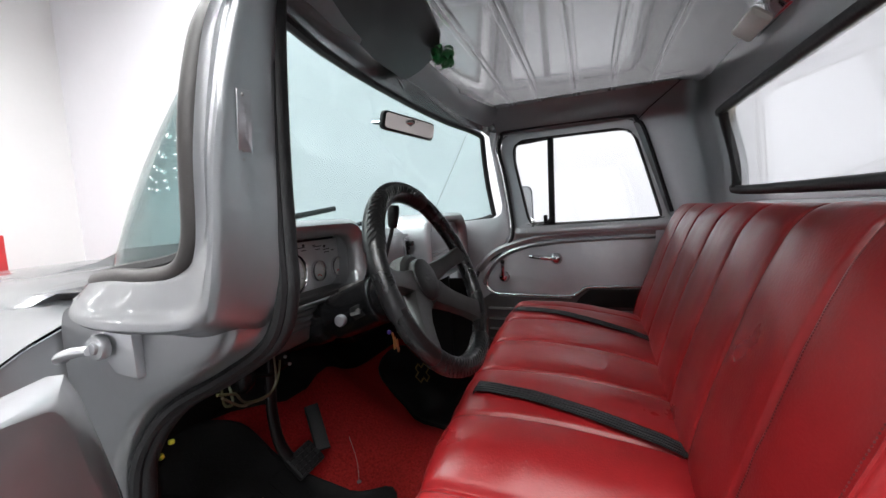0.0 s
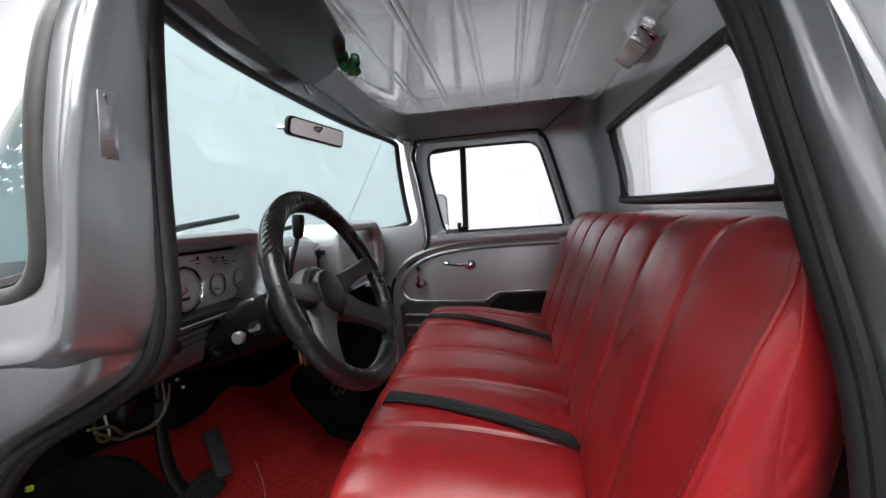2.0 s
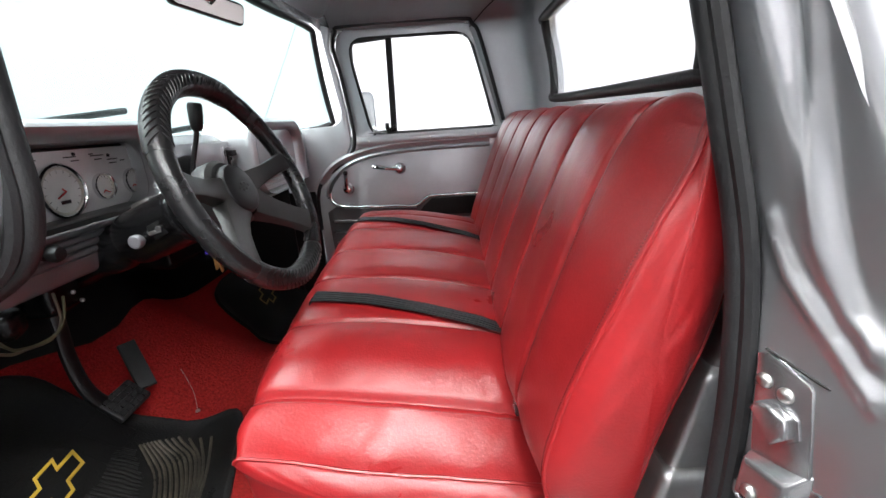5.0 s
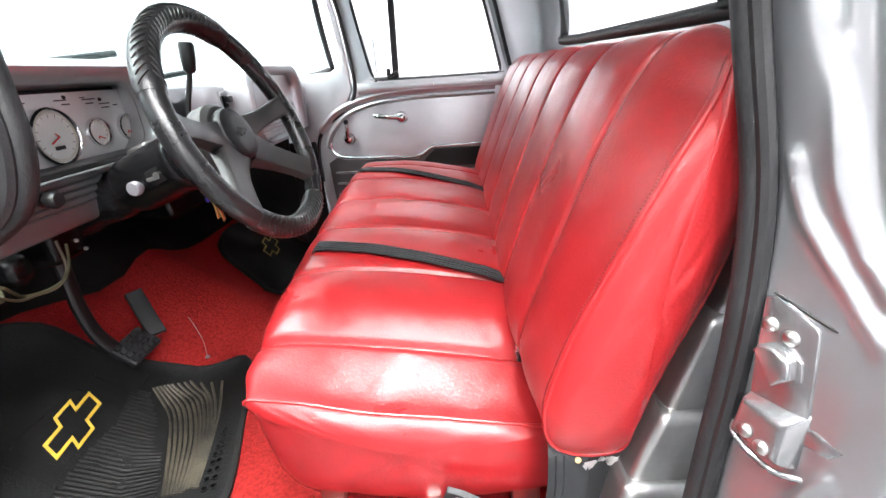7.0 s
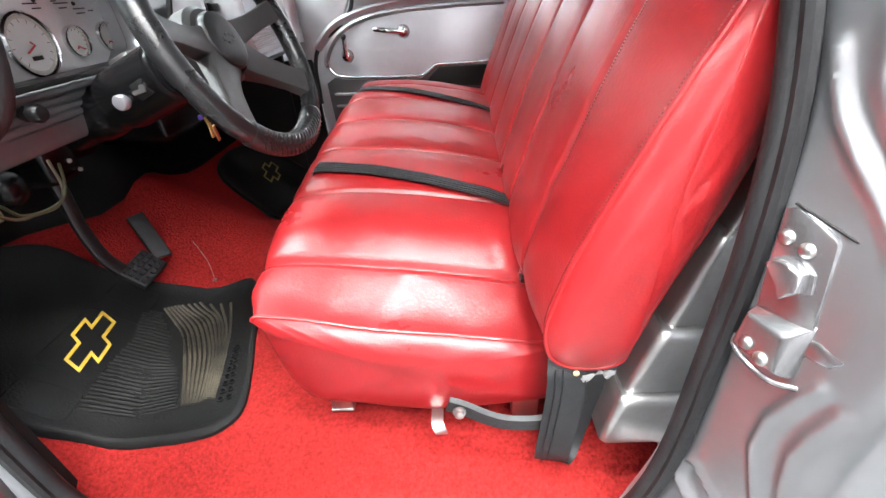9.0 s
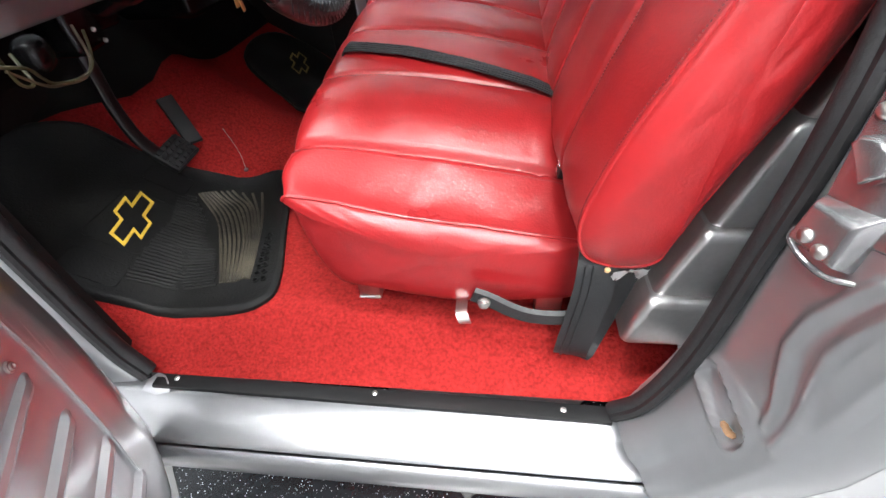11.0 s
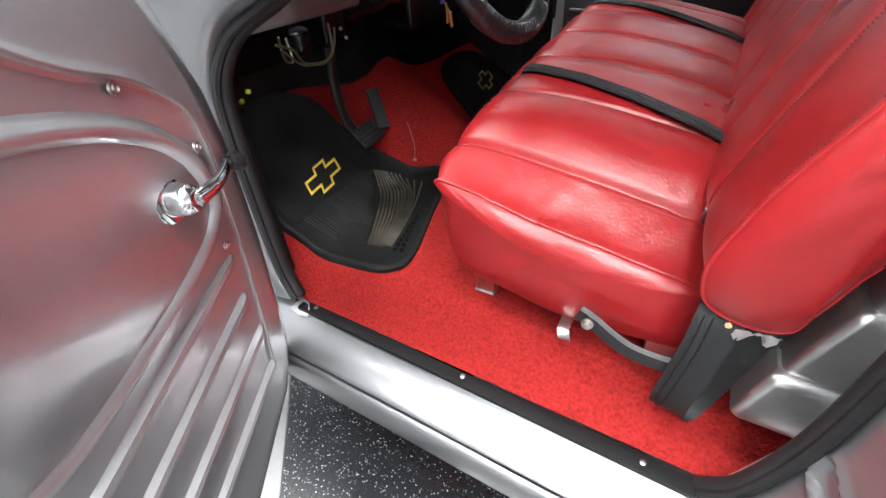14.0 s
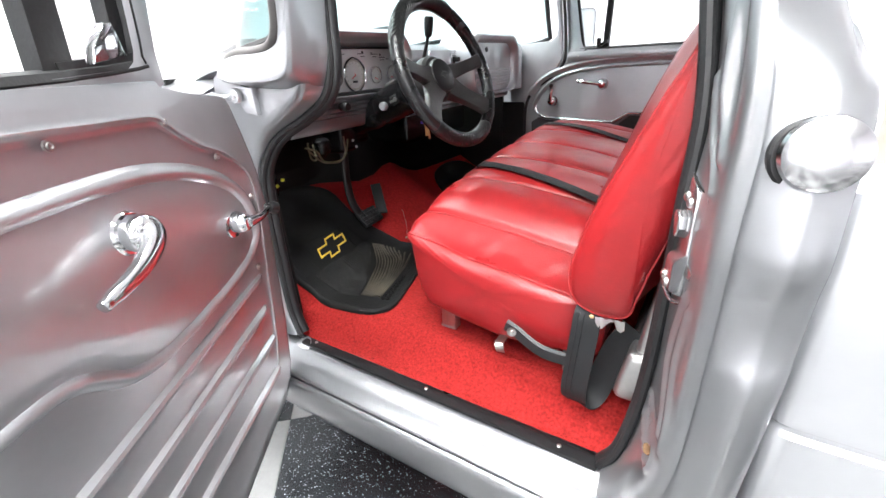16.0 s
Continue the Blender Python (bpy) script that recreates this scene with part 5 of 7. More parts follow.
def cushion_ring(y):
    e = ease(.34, .135, y) + ease(1.24, 1.445, y)
    f = ease(.20, .135, y) + ease(1.38, 1.445, y)
    top = [(-.575 + .02 * f, .905), (-.588 + .02 * f, .935 - .01 * e), (-.575 + .015 * f, .962 - .025 * e), (-.54 + .01 * f, .978 - .045 * e), (-.46, .982 - .062 * e), (-.35, .975 - .078 * e), (-.22, .957 - .080 * e), (-.12, .938 - .078 * e), (-.078, .912 - .062 * e)]
    # crowned towards the middle of the bench, sagging on the driver's side
    crown = interp(CROWN, y)[0]
    top = [(x, z + crown * k) for (x, z), k in zip(top, (.35, .62, .86, 1, 1, 1, .95, .85, .7))]
    low = [(-.055, .86 - .05 * e), (-.055, .80 - .03 * e), (-.06, .74), (-.10, .72), (-.30, .705), (-.48, .735), (-.52, .76), (-.545, .83)]
    return [V((x, y, z)) for x, z in smooth_loop(top + low, 8)]


def smooth_loop(pts, k):
    return [(p.x, p.y) for p in smooth_path([(a, b, 0) for a, b in pts], k, True)]


CREASES = (((-.36, .15), (-.315, .225), .0042), ((-.215, .15), (-.165, .20), .0035), ((-.19, .33), (-.14, .225), .003), ((-.44, .15), (-.43, .19), .0028), ((-.27, .145), (-.25, .175), .0025), ((-.40, .26), (-.36, .34), .002))


def creases(x, y):
    """A few pulled folds in the top of the cushion beside the driver's door."""
    h = 0.0
    for (ax, ay), (bx, by), amp in CREASES:
        dx, dy = bx - ax, by - ay
        n2 = dx * dx + dy * dy
        t = ((x - ax) * dx + (y - ay) * dy) / n2
        if -.3 < t < 1.3:
            d = ((x - ax) * dy - (y - ay) * dx) / n2 ** .5
            h += amp * math.exp(-(d / .012) ** 2) * math.copysign(1, -d) * min(1, abs(d) / .004) * ease(-.2, .15, t) * ease(1.3, .7, t)
    return h


def pleated(name, ring_of, y0, y1, seams, depth, width, front_from, label):
    bm = bmesh.new()
    rings = []
    for y in y_samples(y0, y1, seams, .012):
        r = ring_of(y)
        nn = ring_normals(r)
        g = pleat(y, seams, depth, width)
        c = sum(r, V()) / len(r)
        puff = .004 * math.sin(y * 37)
        row = []
        for i, (p, n) in enumerate(zip(r, nn)):
            if n.dot(p - c) < 0:
                n = -n
            k = front_from(p, n)
            w = .0024 * noise.noise((p.x * 9, y * 9, p.z * 9)) + .0010 * noise.noise((p.x * 30, y * 26, p.z * 30))
            # pulled folds running in from the ends
            s = min(abs(y - y0), abs(y - y1))
            w += (.0014 if name == "cushion" else .0004) * ease(.13, .02, s) * max(0.0, noise.noise((p.x * 17 + s * 22, s * 5, p.z * 15)))
            if n.z > .3:
                w += creases(p.x, y)
            row.append(p + n * (g * k + w))
        rings.append(row)
    loft(bm, rings, True)
    # end panels, padded
    for r, s in ((rings[0], -1), (rings[-1], 1)):
        c = sum(r, V()) / len(r)
        steps = [r]
        for q, b in ((.02, .003), (.05, .0065), (.10, .0105), (.17, .015), (.26, .019), (.38, .023), (.52, .0255), (.7, .027), (.86, .027)):
            steps.append([p.lerp(c, q) + V((0, s * (b + .003 * noise.noise((p.x * 8, q * 3, p.z * 8)) + (.0022 if name == "cushion" else .0004) * (1 - q) ** 3 * min(1, q * 16) * noise.noise((p.x * 42, q * 2, p.z * 42))), 0)) for p in r])
        rows = loft(bm, steps, True)
        bm.faces.new(rows[-1])
    bmesh.ops.remove_doubles(bm, verts=bm.verts[:], dist=1e-5)
    ob = part(name, bm, VINYL, SEAT, label)
    for r in (rings[0], rings[-1]):
        bm = bmesh.new()
        if name == "cushion":
            tube(bm, r[10:69], .0032, 6)
        else:
            tube(bm, r, .0032, 6, True)
        part("piping", bm, VINYL, ob, "red vinyl piping along the edge")
    return ob, rings


CUSH, CUSH_R = pleated("cushion", cushion_ring, .135, 1.445, SEAMS_C, .010, .0052, lambda p, n: ease(.1, .6, n.z) if p.x > -.56 else ease(-.3, .3, n.z), "pleated red vinyl seat cushion")


def back_ring(y):
    e = ease(.22, .06, y) + ease(1.34, 1.50, y)
    g = ease(.15, .05, y) + ease(1.41, 1.51, y)
    pts = [(-.098, .895), (-.128 + .012 * e, .935), (-.133 + .02 * e, .99), (-.108 + .024 * e, 1.08), (-.072 + .031 * e, 1.18), (-.034 + .038 * e, 1.28), (.0 + .038 * e, 1.355 - .006 * g), (.03 + .020 * e, 1.400 - .012 * g), (.064 + .002 * e, 1.421 - .024 * g), (.097 - .012 * e, 1.408 - .026 * g), (.118 - .020 * e, 1.365 - .016 * g), (.122 - .028 * e, 1.27), (.105 - .036 * e, 1.14), (.075 - .045 * e, 1.02), (.045 - .04 * e, .93), (.01 - .018 * e, .89), (-.05, .880)]
    return [V((x, y, z)) for x, z in smooth_loop(pts, 8)]


BACK, BACK_R = pleated("backrest", back_ring, .06, 1.50, SEAMS_B, .010, .0052, lambda p, n: ease(.0, .5, -n.x + .4 * max(0, n.z)), "pleated red vinyl backrest")


def stitches():
    """Rows of thread beside the outer seams of cushion and backrest."""
    thread = mat("dark_red_thread", (.085, .004, .005), .6)
    for rings, s, par, lo, hi in ((CUSH_R, .24, CUSH, 16, 64), (CUSH_R, .41, CUSH, 16, 64), (BACK_R, .205, BACK, 16, 64), (BACK_R, .40, BACK, 16, 64), (BACK_R, .081, BACK, 8, 68)):
        for dy in (-.012,):
            best = min(rings, key=lambda r: abs(r[0].y - (s + dy)))
            idx = range(lo, hi)
            pts = [best[i] for i in idx]
            bm = bmesh.new()
            fine = smooth_path(pts, 6)
            for i in range(0, len(fine) - 1, 2):
                tube(bm, [fine[i], fine[i + 1]], .0012, 4)
            st = part("stitching", bm, thread, par, "")
            st["kind"] = "stuff"


stitches()


def ribbon(bm, pts, width_dir, w, th=.002):
    pts = [V(p) for p in pts]
    rings = []
    for p, t, u, s in frames_along(pts, False, None):
        d = V(width_dir)
        d = (d - t * d.dot(t)).normalized()
        n = t.cross(d)
        rings.append([p - d * w / 2 - n * th / 2, p + d * w / 2 - n * th / 2, p + d * w / 2 + n * th / 2, p - d * w / 2 + n * th / 2])
    loft(bm, rings, True, False, True)


def top_of(rings, x, y):
    r = min(rings, key=lambda q: abs(q[0].y - y))
    best = [p for p in r if p.z > .85]
    best.sort(key=lambda p: p.x)
    for a, b in zip(best, best[1:]):
        if a.x <= x <= b.x:
            return a.z + (b.z - a.z) * (x - a.x) / max(1e-6, b.x - a.x)
    return best[-1].z if x > best[-1].x else best[0].z


def seat_belts():
    for ya, yb in ((.505, .405), (1.09, .95)):
        belt = thing("seat_belt", (-.3, (ya + yb) / 2, .97), "flat black lap belt lying across the red cushion", "seat belt", "lap belts on the bench")
        pts = []
        for i in range(13):
            t = i / 12
            x = -.575 + t * .49
            y = ya + (yb - ya) * t
            pts.append((x, y, max(top_of(CUSH_R, x, y + o) for o in (-.02, -.01, 0, .01, .02)) + .004))
        pts = [(-.592, ya + .008, .925)] + pts
        bm = bmesh.new()
        ribbon(bm, pts, (0, 1, 0), .048, .002)
        part("webbing", bm, BELT, belt)
        bm = bmesh.new()
        for o in (-.016, -.006, .006, .016):
            tube(bm, [V(p) + V((0, o, .0014)) for p in pts[1:]], .0013, 4)
        part("woven_rib", bm, BELT, belt)
    # buckle ends between cushion and backrest
    for y in (.235, 1.22):
        bk = thing("belt_buckle", (-.105, y, .93), "small chrome and black belt buckle tucked in the seat crease", "belt buckle", "buckles in the seat crease")
        bm = bmesh.new()
        box(bm, (-.118, y, .940), (.012, .03, .045), Matrix.Rotation(radians(12), 3, "Y"), .003)
        part("buckle_body", bm, PLASTIC, bk)
        bm = bmesh.new()
        box(bm, (-.126, y - .004, .945), (.006, .02, .012), Matrix.Rotation(radians(12), 3, "Y"), .002)
        tube(bm, [(-.126, y - .01, .925), (-.128, y, .92), (-.126, y + .01, .925)], .003, 6)
        part("release", bm, CHROME, bk, "chrome release tab")
    # outboard belt: anchor bar with bolt and a hanging loop
    loop = thing("seat_belt", (-.07, .07, .64), "black belt hanging in a loop beside the seat", "seat belt")
    bm = bmesh.new()
    bar = smooth_path([(-.262, .083, .777), (-.235, .080, .768), (-.20, .074, .752), (-.165, .070, .742), (-.12, .068, .742), (-.085, .068, .75)], 4)
    sweep(bm, bar, [(-.017, -.004), (-.012, -.007), (.012, -.007), (.017, -.004), (.012, .003), (-.012, .003)], (0, 0, 1))
    part("anchor_bar", bm, RUBBER, loop, "black plastic-covered anchor bar")
    bm = bmesh.new()
    lathe(bm, [(.011, 0), (.011, .004), (.008, .005), (.008, .010), (.004, .012), (0, .012)], Matrix.Translation((-.243, .076, .770)) @ Matrix.Rotation(radians(90), 4, "X"), 12)
    part("bolt", bm, STEEL, loop, "steel bolt head")
    bm = bmesh.new()
    pts = smooth_path([(-.072, .105, .884), (-.078, .070, .868), (-.080, .057, .82), (-.086, .053, .74), (-.090, .053, .68), (-.086, .063, .648), (-.066, .085, .643), (-.052, .100, .665), (-.038, .108, .72), (-.02, .112, .78), (.005, .118, .83)], 4)
    ribbon(bm, pts, (1, -.15, 0), .056, .0022)
    part("webbing", bm, BELT, loop, "black woven belt")
    bm = bmesh.new()
    for o in (-.017, -.006, .006, .017):
        tube(bm, [V(p) + V((o, -.0010, 0)) for p in pts[4:22]], .0010, 4)
    part("woven_rib", bm, BELT, loop)


seat_belts()


def seat_hardware():
    for x in (-.483,):
        for y in (.195, 1.39):
            bm = bmesh.new()
            box(bm, (x, y, .690), (.045, .03, .10), None, .003)
            box(bm, (x - .002, y, .645), (.045, .034, .005), None, .002)
            lathe(bm, [(.010, 0), (.010, .008), (.005, .012), (0, .012)], Matrix.Translation((x - .010, y - .006, .647)), 6)
            part("seat_foot", bm, STEEL, SEAT, "zinc-plated seat foot bolted to the floor")
    for x in (-.12,):
        for y in (.17, 1.41):
            bm = bmesh.new()
            box(bm, (x, y, .69), (.05, .03, .10), None, .003)
            part("seat_foot", bm, STEEL, SEAT)
    bm = bmesh.new()
    pts = [(-.284, .14, .714), (-.284, .100, .714), (-.282, .090, .711), (-.278, .085, .703), (-.276, .087, .694)]
    ribbon(bm, smooth_path(pts, 3), (1, 0, 0), .021, .003)
    part("slide_lever", bm, STEEL, SEAT, "bare steel seat slide lever")
    for y in (.22, 1.36):
        bm = bmesh.new()
        box(bm, (-.30, y, .722), (.42, .03, .025), None, .003)
        part("seat_rail", bm, STEEL, SEAT)
    bm = bmesh.new()
    grid = []
    for i in range(9):
        t = i / 8
        grid.append([V((-.060 + .052 * t, .046 + .012 * t + .006 * noise.noise((t * 7, k * 1.3, 2)) + .004 * k, .882 - .004 * t - k * .0075 * (1 + .5 * math.sin(t * 9)) + .004 * noise.noise((t * 9, k, 7)))) for k in range(4)])
    loft(bm, grid)
    bmesh.ops.solidify(bm, geom=bm.faces[:], thickness=.002)
    part("back_hinge", bm, ALU, SEAT, "torn silver hinge bracket under the backrest")
    bm = bmesh.new()
    lathe(bm, [(.004, 0), (.0048, .003), (.003, .005), (0, .005)], Matrix.Translation((-.068, .058, .875)) @ Matrix.Rotation(radians(90), 4, "X"), 10)
    part("grommet", bm, mat("tan_plastic", (.42, .27, .13), .6), SEAT, "tan plastic grommet")


seat_hardware()


def fuel_tank():
    t = thing("fuel_tank", (.08, YC, .66), "brushed metal fuel tank standing behind the bench seat", "fuel tank")
    bm = bmesh.new()
    rings = []
    # tiers with sloping fronts, each stepping back over a narrow ledge
    prof = [(.0, .075, .695), (-.010, .058, .700), (-.014, .053, .712), (.002, .053, .794), (.0055, .055, .805), (.011, .062, .811), (.016, .069, .811), (.0175, .067, .818), (.033, .051, .932), (.037, .053, .944), (.043, .060, .950), (.049, .066, .950), (.051, .064, .957), (.073, .054, 1.08), (.078, .057, 1.092), (.084, .064, 1.098), (.090, .068, 1.098), (.095, .064, 1.11), (.125, .062, 1.24), (.14, .07, 1.29)]
    for p in prof:
        xf, yn, z = p
        k = min(.013, (.175 - xf) * .45)
        arc = [(1 - math.sin(a), 1 - math.cos(a)) for a in [math.pi / 2 * i / 6 for i in range(7)]]
        near = [(xf + k * u, yn + k * v) for u, v in arc]
        out = [(.175, yn)] + near + [(x, 1.56 - y) for x, y in near[::-1]] + [(.175, 1.56 - yn)]
        rings.append([V((x, y, z)) for x, y in out])
    loft(bm, rings, True, False, True)
    part("tank_body", bm, BRUSHED, t)
    for y in (.085, 1.395):
        bm = bmesh.new()
        box(bm, (.12, y + .04, .632), (.05, .004, .13), None, .001)
        box(bm, (.12, y + .052, .569), (.05, .028, .004), None, .001)
        part("mounting_foot", bm, SILVER_DIM, t, "thin bent mounting foot")


fuel_tank()

# ---- dash ----


def ring_pod(name, cy, w, z0, z1, lip, back, r, material, label):
    """A hooded pod: a padded brow that slopes inwards from its lip, deep over the top and sides, thin below."""
    h, cz = z1 - z0, (z0 + z1) / 2
    loops = []
    for d, x in ((.0, back), (.0, lip + .030), (.002, lip + .016), (.007, lip + .006), (.014, lip), (.022, lip + .002), (.031, lip + .010), (.039, lip + .022), (.042, lip + .034), (.042, lip + .05)):
        # the inset is full over the top and sides, a fifth of that below
        loops.append([V((-x, cy + a, cz - .4 * d + b)) for a, b in rrect(w - 2 * d, h - 1.2 * d, max(.012, r - d * .6), 8)])
    bm = bmesh.new()
    loft(bm, loops, True)
    return part(name, bm, material, TRUCK, label)


def dash():
    # body of the dash along the cab
    bm = bmesh.new()
    rings = []
    for y in (.06, .10, .20, .30, .48, .66, .70, .74, .94, 1.2, 1.46, 1.52):
        rings.append([V(p) for p in ((-1.19, y, 1.385), (-1.05, y, 1.405), (-.97, y, 1.412), (-.925, y, 1.408), (-.90, y, 1.39), (-.893, y, 1.36), (-.893, y, 1.262), (-.898, y, 1.25), (-.905, y, 1.175), (-.915, y, 1.165), (-.94, y, 1.16), (-.96, y, 1.17))])
    loft(bm, [r for r in rings if r[0].y >= .66])
    a = [[V((-1.19, y, 1.385)), V((-1.05, y, 1.405)), V((-.98, y, 1.425))] for y in (.06, .3, .66)]
    loft(bm, a)
    bmesh.ops.solidify(bm, geom=bm.faces[:], thickness=.004)
    d = part("dashboard", bm, SILVER_DIM, TRUCK, "silver-painted metal dashboard")
    # lower rail: four bold ribs over a plain apron
    bm = bmesh.new()
    prof = [(-.901, 1.268)]
    for i in range(4):
        z = 1.262 - i * .0135
        x = -.892 - i * .0012
        prof += [(x - .005, z), (x - .001, z - .0025), (x, z - .006), (x - .001, z - .0095), (x - .005, z - .012)]
    prof += [(-.898, 1.207), (-.903, 1.190), (-.910, 1.176), (-.920, 1.168), (-.935, 1.166)]
    loft(bm, [[V((x, y, z)) for x, z in prof] for y in (.10, .20, .30, .5, .66, .74)])
    bmesh.ops.solidify(bm, geom=bm.faces[:], thickness=.004)
    part("ribbed_rail", bm, SILVER_DIM, d, "silver rail with bold horizontal ribs under the gauges")
    pod = ring_pod("gauge_pod", .42, .47, 1.262, 1.453, .875, 1.0, .075, SILVER_DIM, "hooded silver instrument pod")
    bm = bmesh.new()
    box(bm, (-.890, .42, 1.270), (.024, .42, .014), None, .004)
    box(bm, (-.935, .46, 1.266), (.09, .50, .008), None, .002)
    part("pod_sill", bm, PLASTIC, pod, "black strip under the gauges")
    # black lining, widening from the brow to the plate
    bm = bmesh.new()
    loops = []
    for x, y0, y1, z0, z1, r in ((-.915, .232, .608, 1.272, 1.411, .045), (-.925, .228, .63, 1.270, 1.410, .045), (-.986, .20, .735, 1.266, 1.404, .05)):
        loops.append([V((x, (y0 + y1) / 2 + a, (z0 + z1) / 2 + b)) for a, b in rrect(y1 - y0, z1 - z0, r, 8)])
    rows = loft(bm, loops, True)
    bm.faces.new(rows[-1])
    part("pod_lining", bm, PLASTIC, pod, "black lining of the instrument pod")
    bm = bmesh.new()
    slab(bm, [(-.978, .465 + a, 1.334 + b) for a, b in rrect(.48, .128, .045, 6)], (-.004, 0, 0))
    cl = part("instrument_plate", bm, ALU, TRUCK, "brushed metal instrument plate with white dials")
    for y, r in ((.447, .053), (.552, .029), (.643, .029), (.355, .030), (.27, .030)):
        m = Matrix.Translation((-.9775, y, 1.316 if r < .04 else 1.321)) @ Matrix.Rotation(radians(90), 4, "Y")
        bm = bmesh.new()
        lathe(bm, [(r, 0), (r * 1.02, .006), (r * .96, .010), (r * .88, .006), (r * .87, .002)], m, 28)
        b = part("gauge_bezel", bm, CHROME, cl, "bright gauge bezel")
        bm = bmesh.new()
        lathe(bm, [(r * .9, .001), (r * .9, .003), (0, .003)], m, 28)
        part("dial", bm, WHITE_DIAL, b, "white gauge dial")
        bm = bmesh.new()
        for i in range(13):
            an = radians(-50 + i * 23)
            tube(bm, [m @ V((-r * .66 * math.sin(an), -r * .66 * math.cos(an), .0036)), m @ V((-r * .78 * math.sin(an), -r * .78 * math.cos(an), .0036))], .0005, 4)
        part("tick_marks", bm, PLASTIC, b)["kind"] = "stuff"
        bm = bmesh.new()
        lathe(bm, [(r * .89, .0016), (r * .88, .0055), (r * .80, .0045), (r * .79, .0020)], m, 28)
        part("dial_ring", bm, DIALRING, b, "cream ring round the dial")
        bm = bmesh.new()
        if r > .04:
            tube(bm, [m @ V((.02 * r, .10 * r, .005)), m @ V((.22 * r, -.30 * r, .005))], .0016, 5)
            tube(bm, [m @ V((.02 * r, .10 * r, .005)), m @ V((-.10 * r, -.02 * r, .005))], .0014, 5)
        else:
            tube(bm, [m @ V((.30 * r, -.10 * r, .005)), m @ V((.52 * r, .34 * r, .005))], .0014, 5)
            tube(bm, [m @ V((.30 * r, -.10 * r, .005)), m @ V((.46 * r, -.25 * r, .005))], .0012, 5)
        part("needle", bm, REDNEEDLE, b, "red needle")
        if r > .04:
            bm = bmesh.new()
            box(bm, m @ V((.40 * r, .0, .0036)), (.001, .022, .007))
            part("odometer", bm, PLASTIC, b, "dark odometer window")
    # plain bars for small engraving
    bm = bmesh.new()
    for y, z, w in ((.56, 1.382, .035), (.56, 1.374, .02), (.60, 1.371, .03), (.60, 1.363, .022), (.545, 1.386, .012), (.49, 1.384, .03), (.50, 1.376, .02), (.63, 1.366, .014), (.40, 1.384, .03)):
        box(bm, (-.9775, y, z), (.001, w, .0022))
    part("engraving", bm, PLASTIC, cl, "dark engraved marks")["kind"] = "stuff"
    for y, z in ((.50, 1.389), (.59, 1.38)):
        bm = bmesh.new()
        lathe(bm, [(.004, 0), (.003, .003), (0, .003)], Matrix.Translation((-.9775, y, z)) @ Matrix.Rotation(radians(90), 4, "Y"), 8)
        part("plate_screw", bm, PLASTIC, cl)
    # centre face with radio slot and heater slide
    bm = bmesh.new()
    slab(bm, [(-.888, .93 + a, 1.335 + b) for a, b in rrect(.34, .105, .015, 4)], (.008, 0, 0), .003)
    cf = part("centre_plate", bm, SILVER_DIM, TRUCK, "silver centre dash plate with heater slides")
    bm = bmesh.new()
    holed(bm, [(.958 + a, 1.332 + b) for a, b in rrect(.108, .088, .006, 3)], [(.958 + a, 1.332 + b) for a, b in rrect(.096, .076, .004, 3)], lambda a, b, d: V((-.880 + d, a, b)), .006, 48)
    hb = part("heater_bezel", bm, CHROME, cf, "thin bright frame round the heater control")
    for y, w, h, z in ((.932, .014, .060, 1.332), (.985, .014, .060, 1.332), (.958, .040, .010, 1.335)):
        bm = bmesh.new()
        box(bm, (-.878, y, z), (.004, w, h), None, .001)
        part("heater_slot", bm, DARK, hb, "dark heater control slot")
    bm = bmesh.new()
    box(bm, (-.868, .940, 1.352), (.020, .022, .018), None, .004)
    part("heater_lever", bm, PLASTIC, hb, "small black slide lever")
    bm = bmesh.new()
    loft(bm, [[V((-.878 + .004 * (i % 2), y, 1.262 - i * .008)) for i in range(12)] for y in (.76, 1.44)])
    bmesh.ops.solidify(bm, geom=bm.faces[:], thickness=.004)
    part("ribbed_rail", bm, SILVER_DIM, d)
    gp = ring_pod("glove_pod", 1.19, .48, 1.205, 1.452, .80, .96, .085, SILVER_DIM, "silver hooded glove box surround")
    bm = bmesh.new()
    slab(bm, [(-.832, 1.19 + a, 1.312 + b) for a, b in rrect(.41, .198, .055, 6)], (-.01, 0, 0), .003)
    gd = part("glove_door", bm, SILVER_DIM, gp, "silver glove box door")
    bm = bmesh.new()
    for i in range(7):
        tube(bm, [(-.832, 1.02, 1.305 - i * .012), (-.832, 1.36, 1.305 - i * .012)], .004, 6)
    part("door_rib", bm, SILVER_DIM, gd)
    bm = bmesh.new()
    lathe(bm, [(.011, 0), (.011, .004), (.006, .006), (0, .004)], Matrix.Translation((-.831, 1.13, 1.385)) @ Matrix.Rotation(radians(90), 4, "Y"), 16)
    part("lock", bm, PLASTIC, gd, "dark glove box lock")
    # end cap of the dash at the passenger side
    bm = bmesh.new()
    slab(bm, [(-.83, y, z) for y, z in ((1.42, 1.415), (1.50, 1.41), (1.535, 1.39), (1.535, 1.20), (1.44, 1.20))], (-.05, 0, 0), .008)
    part("dash_end", bm, SILVER_DIM, d)
    # switch on the rail
    bm = bmesh.new()
    lathe(bm, [(.010, 0), (.012, .006), (.006, .008), (.006, .016), (.014, .018), (.015, .028), (.011, .034), (0, .035)], Matrix.Translation((-.895, .282, 1.238)) @ Matrix.Rotation(radians(90), 4, "Y"), 18)
